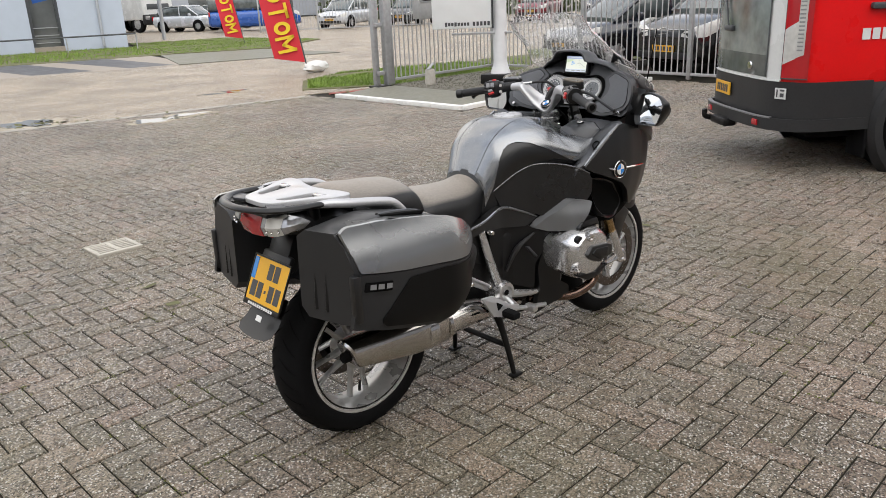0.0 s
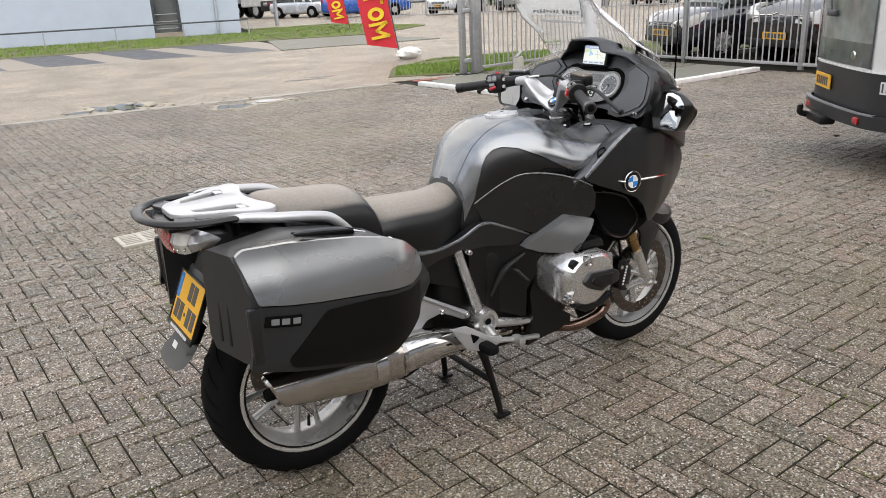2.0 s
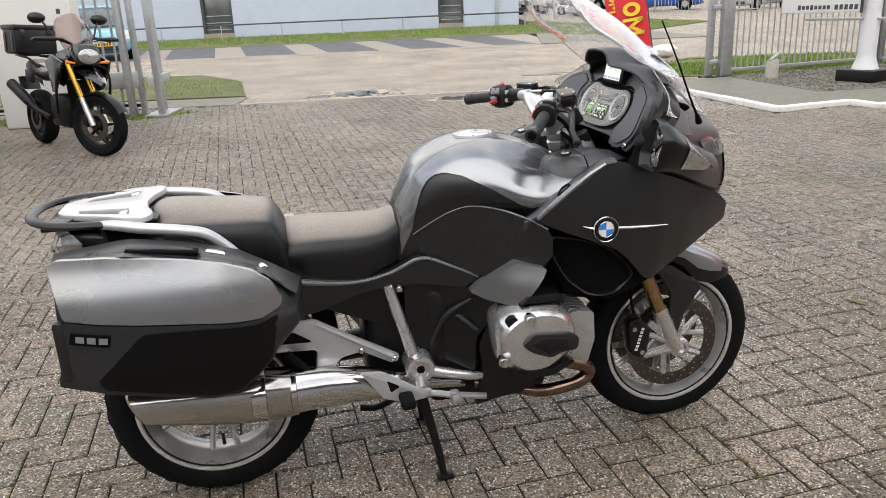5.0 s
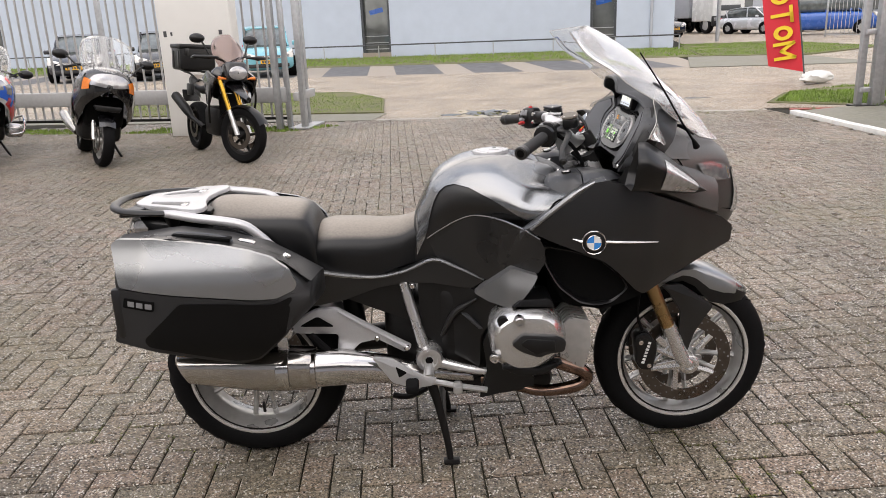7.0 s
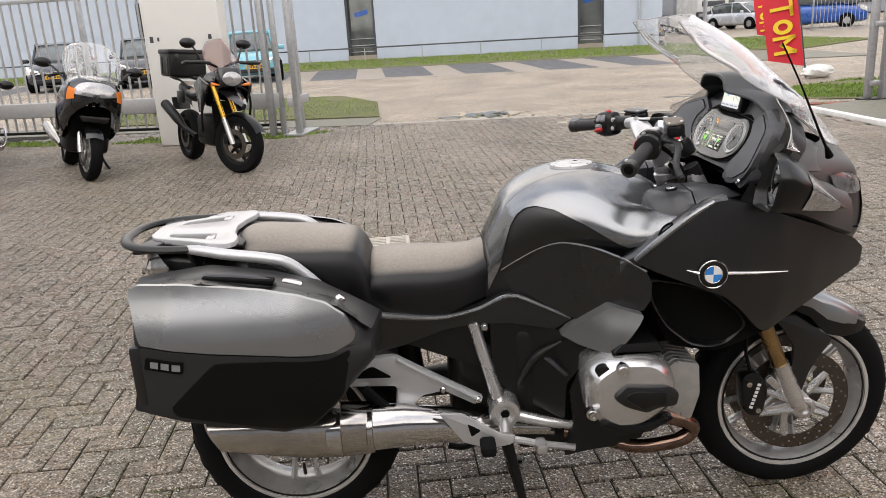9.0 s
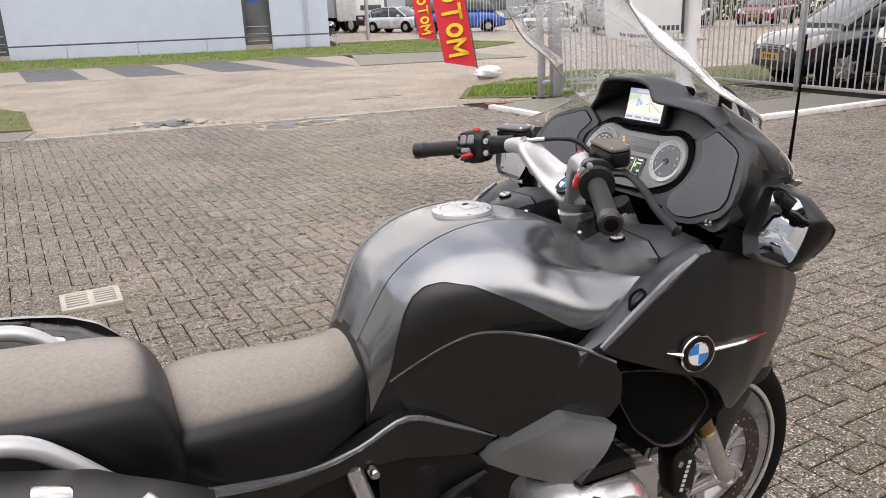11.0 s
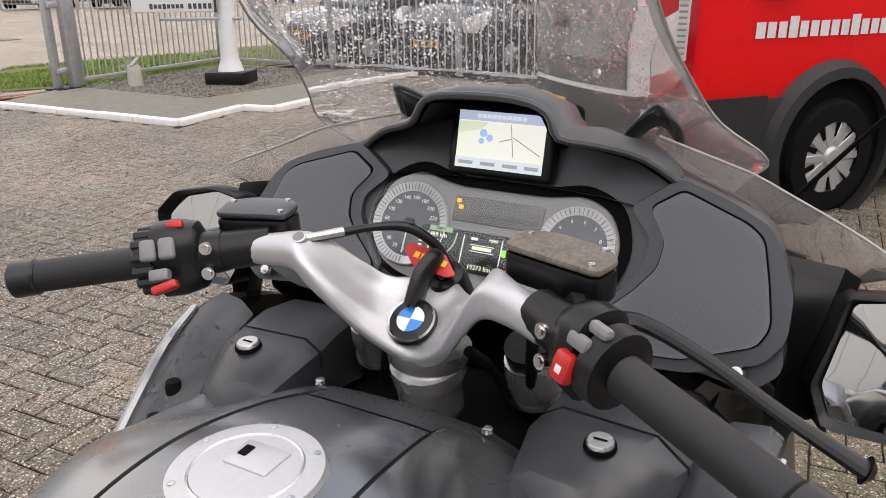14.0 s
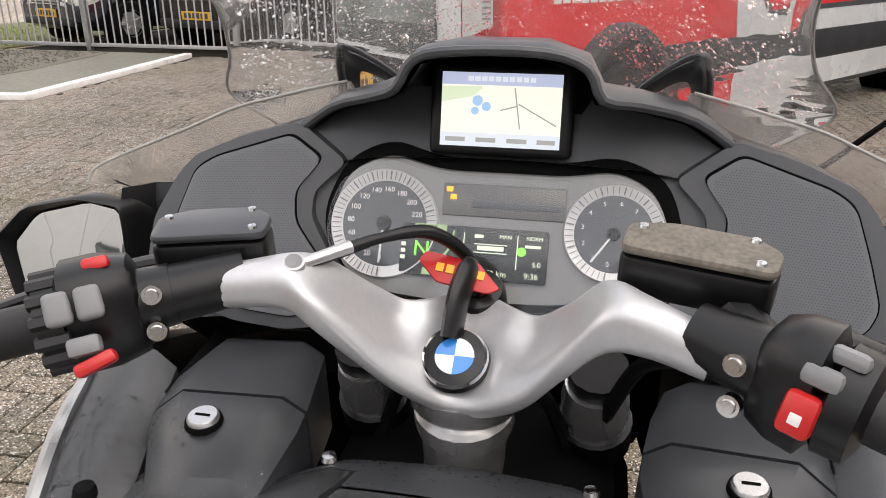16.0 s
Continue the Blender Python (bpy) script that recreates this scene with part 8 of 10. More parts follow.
dash = part("dash_cowl", cowl_plate(round_outline([(-0.325, 1.03), (-0.318, 1.06), (-0.296, 1.141), (-0.270, 1.157), (-0.195, 1.178), (-0.10, 1.21), (0.10, 1.21), (0.195, 1.178), (0.270, 1.157), (0.296, 1.141), (0.318, 1.06), (0.325, 1.03), (0.30, 1.008), (0.16, 1.012), (0.10, 1.02), (-0.10, 1.02), (-0.16, 1.012), (-0.30, 1.008)], 0.012), 0.0, 0.03), M["grain"], bike, "black dashboard cowl with loudspeakers and instruments")
for s in (-1, 1):
    rim_ = round_outline([(s * 0.150, 1.143), (s * 0.198, 1.178), (s * 0.250, 1.166), (s * 0.291, 1.150), (s * 0.306, 1.132), (s * 0.322, 1.097), (s * 0.323, 1.060), (s * 0.306, 1.036), (s * 0.240, 1.010), (s * 0.190, 1.002), (s * 0.140, 1.006), (s * 0.136, 1.044), (s * 0.160, 1.068), (s * 0.178, 1.096), (s * 0.178, 1.118)], 0.008)
    part("speaker_surround", cowl_plate(rim_, 0.010), M["grain"], dash, "grey-black loudspeaker surround")
    c = Vector((s * 0.235, 1.088))
    inner_ = [(s * 0.173, 1.146), (s * 0.204, 1.167), (s * 0.272, 1.148), (s * 0.288, 1.138), (s * 0.299, 1.102), (s * 0.307, 1.068), (s * 0.298, 1.050), (s * 0.232, 1.021), (s * 0.188, 1.014), (s * 0.150, 1.021), (s * 0.146, 1.044), (s * 0.172, 1.068), (s * 0.192, 1.093), (s * 0.195, 1.119)]
    # black sheet, slightly proud, paints the shade of the groove round the cloth
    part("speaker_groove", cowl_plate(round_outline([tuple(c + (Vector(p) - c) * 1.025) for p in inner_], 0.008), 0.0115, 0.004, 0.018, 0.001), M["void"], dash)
    part("speaker_cloth", cowl_plate(round_outline(inner_, 0.008), 0.0135, 0.004, 0.018, 0.002), M["mesh"], dash, "fine black speaker cloth")
    # grid of fine dimples across the cloth
    vs, fs = [], []
    poly = round_outline([tuple(c + (Vector(p) - c) * 0.95) for p in inner_], 0.012)
    for i in range(70):
        for j in range(74):
            y, z = s * (0.16 + 0.0024 * i + 0.0012 * (j % 2)), 1.01 + 0.0021 * j
            if not inside((y, z), poly):
                continue
            k = len(vs)
            for dy, dz in ((-0.00055, 0), (0, -0.00055), (0.00055, 0), (0, 0.00055)):
                p = on_cowl(y + dy, z + dz, 0.0142)
                vs.append(tuple(p))
            fs.append((k, k + 1, k + 2, k + 3))
    me = bpy.data.meshes.new("perforation")
    me.from_pydata(vs, [], fs)
    me.materials.append(M["grain"])
    ob = new("perforation", me)
    ob.parent = dash
    tagged(ob, kind="stuff")
    p = on_cowl(s * 0.285, 1.024, 0.012)
    part("screw", moved(lathe([(0, 0.003), (0.006, 0.002), (0.008, -0.002)], 14, "z"), face_frame(p, (0, -1, 0), (0.456, 0, 0.89))), M["chrome"], dash)
    # outer cheek that joins the cowl to the fairing
    rr = []
    for x, z0, z1, y in ((0.0, 0, 0, 0), (0.02, -0.002, 0.002, 0.006), (0.05, -0.010, -0.012, 0.006), (0.09, -0.03, -0.05, 0.0)):
        rr.append([on_cowl(s * 0.318, 1.045) + Vector((x, s * y, z0 - 0.02)), on_cowl(s * 0.312, 1.09) + Vector((x, s * y, z0)), on_cowl(s * 0.288, 1.140) + Vector((x, s * y * 0.8, z1)), on_cowl(s * 0.262, 1.157) + Vector((x, s * y * 0.5, z1)), on_cowl(s * 0.20, 1.176) + Vector((x, 0, z1)), on_cowl(s * 0.10, 1.21) + Vector((x, 0, z1))])
    part("cowl_cheek", skin(rr, cap=False, closed=False), M["black"], dash)
    part("cowl_underside", skin([[Vector((x, s * y, z)) for y, z in ((0.33, zz + 0.01), (0.28, zz - 0.02), (0.18, zz - 0.015), (0.10, zz))] for x, zz in ((1.175, 1.015), (1.24, 0.985), (1.33, 0.95))], cap=False, closed=False), M["black"], dash)

# hood over the satnav
hood = []
for x, g in ((1.205, 0.0), (1.215, 0.004), (1.25, 0.004), (1.29, -0.006), (1.33, -0.030)):
    pts = [(-0.205, 1.168), (-0.160, 1.199), (-0.113, 1.215), (-0.083, 1.222), (-0.070, 1.246), (-0.035, 1.2575), (0.035, 1.2575), (0.072, 1.250), (0.088, 1.226), (0.113, 1.215), (0.160, 1.199), (0.205, 1.168)]
    hood.append([Vector((x + 0.05 * smoothstep(0.09, 0.2, abs(y)) - (0.0 if abs(y) > 0.1 else 0.012), y, z + g)) for y, z in pts])
hd = part("satnav_hood", skin(hood, cap=False, closed=False), M["grain"], dash, "black hood over the satnav", 60)
inner_h = [[p + Vector((0.0, -0.006 * (1 if p.y > 0 else -1), -0.007)) for p in r] for r in hood[:4]]
part("hood_lining", skin(inner_h, cap=False, closed=False), M["black"], hd, "", 60)
part("hood_lip", tube([p + Vector((0, 0, -0.003)) for p in hood[0]], 0.0045, 8, 3), M["grain"], hd)
# near-black block behind the satnav stands for the recess's shade
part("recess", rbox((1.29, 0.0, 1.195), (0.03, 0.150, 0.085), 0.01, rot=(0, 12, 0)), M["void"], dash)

# satnav
NT = face_frame((1.248, 0.006, 1.1965), (0, -1, 0), (0.23, 0, 0.973))
nav = part("satnav", moved(rbox((0, 0, -0.012), (0.130, 0.082, 0.024), 0.006, 3), NT), M["black"], dash, "satnav with a lit map screen")
W2, H2 = 0.108, 0.0655
part("map", moved(rbox((0, 0, 0.0006), (W2, H2, 0.0015), 0), NT), M["lcd_map"], nav, "yellow map screen", smooth=False)
part("map_bar", moved(rbox((0, H2 / 2 - 0.0055, 0.0014), (W2, 0.011, 0.0012), 0), NT), M["lcd_bar"], nav, smooth=False)
part("map_green", moved(prism(round_outline([(-W2 / 2, 0.006), (-W2 / 2, 0.020), (-0.016, 0.021), (-0.024, 0.012)], 0.003), 0.0008, 0.0018, "z"), NT), M["lcd_green"], nav, smooth=False)
part("map_foot", moved(rbox((0, -H2 / 2 + 0.006, 0.0014), (W2, 0.012, 0.0012), 0), NT), M["lcd"], nav, smooth=False)
for x, y, w in ((-0.021, 0.008, 0.008), (-0.013, 0.003, 0.007), (-0.023, -0.001, 0.006)):
    part("map_lake", moved(lathe([(0, 0.0022), (w * 0.6, 0.0022), (w * 0.6, 0.001)], 10, "z", (x, y, 0)), NT), M["lcd_blue"], nav, smooth=False)
for a, b in (((0.012, 0.02), (0.018, -0.016)), ((0.016, 0.006), (0.050, -0.012)), ((0.0, 0.0), (0.014, 0.004))):
    part("map_road", moved(tube([(*a, 0.0016), (*b, 0.0016)], 0.0006, 4, 1), NT), M["lcd_line"], nav)
bars(NT @ Matrix.Translation((0, H2 / 2 - 0.0055, 0.0022)), [(-0.028 + 0.0062 * i, 0, 0.0046, 0.0042) for i in range(10)], M["lcd"], nav, "title_bar")
bars(NT @ Matrix.Translation((0, -H2 / 2 + 0.006, 0.0022)), [(-0.04, 0, 0.018, 0.004), (-0.012, 0, 0.018, 0.004), (0.016, 0, 0.018, 0.004), (0.042, 0, 0.016, 0.004)], M["lcd_line"], nav, "foot_bar")

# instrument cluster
# near-black sheet round the cluster puts the recess's shade into colour
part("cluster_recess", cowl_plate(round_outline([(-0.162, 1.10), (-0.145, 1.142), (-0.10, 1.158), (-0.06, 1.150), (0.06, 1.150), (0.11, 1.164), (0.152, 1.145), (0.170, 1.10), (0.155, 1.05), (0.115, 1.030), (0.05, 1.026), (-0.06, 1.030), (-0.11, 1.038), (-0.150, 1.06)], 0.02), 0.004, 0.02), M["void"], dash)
cluster = part("instrument_panel", cowl_plate(round_outline([(-0.150, 1.098), (-0.135, 1.132), (-0.10, 1.147), (-0.06, 1.140), (0.06, 1.140), (0.108, 1.153), (0.148, 1.135), (0.160, 1.096), (0.146, 1.055), (0.108, 1.038), (0.05, 1.034), (-0.06, 1.038), (-0.10, 1.048), (-0.138, 1.065)], 0.02), 0.009, 0.01), mat("cluster_grey", (0.24, 0.24, 0.238), 0.4, 0.1, var=0.06), dash, "grey instrument cluster with two round dials")

cover = part("cluster_cover", cowl_plate(round_outline([(-0.151, 1.098), (-0.136, 1.133), (-0.10, 1.148), (-0.06, 1.141), (0.06, 1.141), (0.108, 1.154), (0.149, 1.136), (0.161, 1.096), (0.147, 1.054), (0.108, 1.037), (0.05, 1.033), (-0.06, 1.037), (-0.10, 1.047), (-0.139, 1.064)], 0.02), 0.024, 0.002, 0.03, 0.0005), M["cover"], cluster, "clear instrument cover")
cover.visible_shadow = False


def dial(yc, zc, r, numbers, a0, a1, needle, name):
    m = face_frame(on_cowl(yc, zc, 0.0105), (0, -1, 0), (0.456, 0, 0.89))
    d = part(name, moved(lathe([(0, 0.001), (r * 0.80, 0.001), (r, 0.004), (r * 1.03, 0.001), (r * 1.03, -0.004)], 56, "z"), m), M["dial_ring"], cluster, "round dial with a silver ring")
    part("dial_face", moved(lathe([(0, 0.0018), (r * 0.79, 0.0018), (r * 0.80, 0.001)], 48, "z"), m), M["dial"], d)
    n = len(numbers)
    for k in range((n - 1) * 4 + 1):
        a = radians(a0 + (a1 - a0) * k / ((n - 1) * 4))
        major = k % 4 == 0
        rr = r * 0.90
        part("tick", moved(rbox((math.cos(a) * rr, math.sin(a) * rr, 0.0042), (r * 0.16, 0.0013 if major else 0.0007, 0.0008), 0, 1, (0, -9, math.degrees(a))), m), M["key_grey"], d, smooth=False)
    for k, t in enumerate(numbers):
        a = radians(a0 + (a1 - a0) * k / (n - 1))
        lettering(t, r * 0.135, m @ Matrix.Translation((math.cos(a) * r * 0.64, math.sin(a) * r * 0.64, 0.0022)), M["white"], d, "numeral", 0.0002)
    a = radians(needle)
    part("needle", moved(rbox((math.cos(a) * r * 0.35, math.sin(a) * r * 0.35, 0.0042), (r * 0.78, 0.0018, 0.001), 0, 1, (0, 0, math.degrees(a))), m), M["white"], d)
    part("needle_hub", moved(lathe([(0, 0.0056), (r * 0.13, 0.005), (r * 0.14, 0.002)], 20, "z"), m), M["black"], d)
    return m, d


dial(0.107, 1.094, 0.050, ["0", "20", "40", "60", "80", "100", "120", "140", "160", "180", "200", "220", "240"], 268, -5, 268, "speedometer")
dial(-0.101, 1.098, 0.043, ["0", "1", "2", "3", "4", "5", "6", "7", "8", "9"], 262, -12, 235, "rev_counter")
TM = face_frame(on_cowl(0.022, 1.076, 0.0135), (0, -1, 0), (0.456, 0, 0.89))
tft = part("display", moved(rbox((0, 0, -0.002), (0.135, 0.048, 0.006), 0.004), TM), M["lcd_dark"], cluster, "dark display with green and white readings")
lettering("N", 0.020, TM @ Matrix.Translation((-0.047, 0.000, 0.0016)), M["lcd_n"], tft, "gear_letter")
lettering("1469 km", 0.0075, TM @ Matrix.Translation((-0.044, 0.0135, 0.0016)), M["lcd_text"], tft, "trip_reading")
lettering("19273 km", 0.0075, TM @ Matrix.Translation((0.017, -0.0175, 0.0016)), M["lcd_text"], tft, "odometer_reading")
lettering("9:36", 0.0075, TM @ Matrix.Translation((0.054, -0.0175, 0.0016)), M["lcd_text"], tft, "clock_reading")
lettering("ROAD", 0.0050, TM @ Matrix.Translation((-0.030, -0.0195, 0.0016)), M["lcd_dark"], tft, "mode_reading")
lettering("TRIP 1", 0.0046, TM @ Matrix.Translation((-0.040, 0.0208, 0.0016)), M["lcd_dark"], tft, "trip_label")
lettering("MAN", 0.0050, TM @ Matrix.Translation((0.029, 0.0160, 0.0016)), M["lcd_text"], tft, "tuner_reading")
lettering("NORM", 0.0050, TM @ Matrix.Translation((0.055, 0.0160, 0.0016)), M["lcd_text"], tft, "damping_reading")
part("mode_field", moved(rbox((-0.030, -0.0195, 0.0008), (0.030, 0.0062, 0.0010), 0), TM), M["lcd_sage"], tft, smooth=False)
part("trip_field", moved(rbox((-0.040, 0.0208, 0.0008), (0.030, 0.0058, 0.0010), 0), TM), M["lcd_sage"], tft, smooth=False)
part("fuel_sweep", moved(tube([(-0.018, 0.019, 0.0012), (-0.021, 0.004, 0.0012), (-0.030, -0.008, 0.0012), (-0.042, -0.016, 0.0012)], 0.0011, 6), TM), M["lcd_sage"], tft)
lettering("5.0", 0.0065, TM @ Matrix.Translation((0.058, -0.007, 0.0016)), M["lcd_text"], tft, "temperature_reading")
bars(TM @ Matrix.Translation((0, 0, 0.0012)), [(-0.0085, 0.0, 0.0008, 0.036), (0.040, 0.003, 0.0008, 0.030), (0.016, 0.001, 0.030, 0.0008), (0.016, 0.0085, 0.030, 0.0008), (0.005, 0.0155, 0.008, 0.003), (0.054, 0.009, 0.014, 0.0025)], M["lcd_text"], tft, "reading_bar")
bars(TM @ Matrix.Translation((0, 0, 0.0012)), [(-0.064, 0.004, 0.004, 0.0035), (-0.064, 0.010, 0.004, 0.0035), (-0.064, -0.002, 0.004, 0.0035), (-0.064, -0.008, 0.004, 0.0035), (0.016, 0.005, 0.024, 0.004)], M["lcd_text"], tft, "segment_bar")
part("fuel_mark", moved(lathe([(0, 0.002), (0.0042, 0.002), (0.0042, 0.0008)], 12, "z", (0.044, 0.004, 0)), TM), M["lcd_n"], tft)
WM = face_frame(on_cowl(-0.002, 1.118, 0.0105), (0, -1, 0), (0.456, 0, 0.89))
part("warning_strip", moved(rbox((0, 0, -0.001), (0.112, 0.030, 0.004), 0.004), WM), M["strip_glass"], cluster, "smoked warning lamp strip")
part("strip_band", moved(rbox((0.012, -0.004, 0.0012), (0.080, 0.006, 0.0012), 0.0005), WM), M["dial"], cluster)
for x, y in ((-0.050, 0.009), (-0.046, 0.002)):
    part("warning_light", moved(rbox((x, y, 0.0016), (0.006, 0.005, 0.0012), 0.001), WM), M["lcd_amber"], cluster, smooth=False)

# fork bridge with handlebars
rows = ((-0.152, 0.987, 1.112, 0.0160, 0.0160, 0.0165, 0), (-0.120, 0.997, 1.120, 0.018, 0.018, 0.018, -4), (-0.095, 1.008, 1.121, 0.021, 0.024, 0.0185, -12), (-0.070, 1.030, 1.096, 0.023, 0.036, 0.0165, -22), (-0.040, 1.056, 1.062, 0.030, 0.045, 0.014, -30),
        (0.004, 1.070, 1.038, 0.062, 0.040, 0.012, -36), (0.045, 1.062, 1.062, 0.030, 0.045, 0.014, -30), (0.072, 1.042, 1.090, 0.025, 0.039, 0.0165, -24), (0.098, 1.026, 1.112, 0.023, 0.030, 0.018, -14), (0.118, 1.018, 1.120, 0.020, 0.020, 0.0185, -8), (0.150, 1.008, 1.119, 0.0155, 0.0155, 0.016, -3), (0.180, 1.002, 1.116, 0.0142, 0.0142, 0.0147, 0), (0.198, 0.995, 1.113, 0.0140, 0.0140, 0.0145, 0))
fine = list(zip(smooth_path([Vector(r[:3]) for r in rows], 8), smooth_path([Vector((r[0], r[3], r[4])) for r in rows], 8), smooth_path([Vector((r[0], r[5], r[6])) for r in rows], 8)))
rings = []
for p, e, h in fine:
    t = radians(h.z)
    # cast hollows on both sides of the middle ridge
    ex = 0.95 - 0.50 * (1 - smoothstep(0.085, 0.135, abs(p.x)))
    dip = 0.027 * math.exp(-((abs(p.x - 0.004) - 0.062) / 0.026) ** 2)
    ring = []
    for k in range(40):
        q = 2 * math.pi * k / 40
        u, v = (e.y if math.cos(q) > 0 else e.z) * math.copysign(abs(math.cos(q)) ** ex, math.cos(q)), h.y * math.copysign(abs(math.sin(q)) ** ex, math.sin(q))
        if v > 0:
            v -= 0.8 * dip * max(0.0, 1 - ((u - 0.004) / 0.032) ** 2) ** 1.6
        ring.append(Vector((p.y + u * math.cos(t) + v * math.sin(t), p.x, p.z - u * math.sin(t) + v * math.cos(t))))
    rings.append(ring)
fb_ = part("fork_bridge", skin(rings), M["silver"], bike, "silver cast fork bridge carrying the handlebars", 55)
hm = face_frame((1.0125, 0.112, 1.1365), (0.35, -0.94, 0), (0.80, 0.3, 0.52))
part("boss_rim", moved(lathe([(0.0052, 0.0002), (0.0060, 0.0014), (0.0074, 0.0008), (0.0080, -0.006)], 24, "z"), hm), M["silver"], fb_)
part("boss_hole", moved(lathe([(0, -0.0006), (0.0055, 0.0008)], 20, "z"), hm), M["key_grey"], fb_)
part("bridge_skirt", skin([[Vector((1.078 + r * math.cos(2 * math.pi * k / 24), 0.006 + r * 1.05 * math.sin(2 * math.pi * k / 24), z)) for k in range(24)] for z, r in ((1.018, 0.044), (1.003, 0.041), (0.992, 0.034), (0.93, 0.030))]), M["alu"], fb_)
part("steering_stem", tube([(1.076, 0.006, 1.00), (1.080, 0.006, 0.985), (1.082, 0.006, 0.98), (1.105, 0.006, 0.87)], [0.040, 0.040, 0.032, 0.032], 20, 1), M["alu"], fb_)
BM = face_frame((1.0515, 0.009, 1.0535), (0, -1, 0), (0.81, 0, 0.59))
rd = part("roundel", moved(lathe([(0, 0.003), (0.0215, 0.003), (0.0245, 0.001), (0.026, -0.004)], 40, "z"), BM), M["black"], fb_, "round enamel emblem in blue and white quarters")
part("ring", moved(lathe([(0.0225, 0.0028), (0.0238, 0.0038), (0.025, 0.001)], 40, "z"), BM), M["chrome"], rd)
for k in range(4):
    pts = [(0, 0)] + [(0.0145 * math.cos(radians(90 * k + 9 * i)), 0.0145 * math.sin(radians(90 * k + 9 * i))) for i in range(11)]
    part("quarter", moved(prism(pts, 0.0028, 0.0040, "z"), BM), M["blue" if k % 2 else "white"], rd, smooth=False)
part("ignition_barrel", moved(lathe([(0, 0.012), (0.010, 0.012), (0.011, 0.016), (0.019, 0.014), (0.022, 0.008), (0.023, -0.03)], 26, "z"), face_frame((1.116, 0.002, 1.072), (0, -1, 0), (0.86, 0, 0.50))), M["black"], fb_)
part("lock_face", moved(lathe([(0, 0.0155), (0.009, 0.0155), (0.0095, 0.012)], 20, "z"), face_frame((1.116, 0.002, 1.072), (0, -1, 0), (0.86, 0, 0.50))), M["chrome"], fb_)
key = thing("ignition_key", "black ignition key with a red fob, in the lock", "key")
part("key_head", tube([(1.110, 0.004, 1.094), (1.096, 0.007, 1.104), (1.078, 0.011, 1.092), (1.062, 0.014, 1.064)], [0.006, 0.012, 0.013, 0.012], 10, 4, 0.55, (0, 1, 0)), M["black"], key)
part("key_blade", tube([(1.114, 0.002, 1.080), (1.108, 0.004, 1.096)], 0.004, 8, 1), M["chrome"], key)
KT = face_frame((1.101, 0.015, 1.099), (0, -1, -0.15), (0.75, 0, 0.66))
fob = part("fob", moved(prism(round_outline([(-0.034, 0.004), (-0.030, 0.013), (0.012, 0.012), (0.033, -0.006), (0.024, -0.012), (-0.016, -0.011)], 0.003), -0.0015, 0.0015, "z", 0.0008), KT), M["red"], key, "red fob with yellow print")
bars(KT @ Matrix.Translation((0, 0, 0.0017)), [(-0.016 + 0.008 * i, 0.001, 0.006, 0.007) for i in range(5)], M["yellow"], fob, "fob_bar")

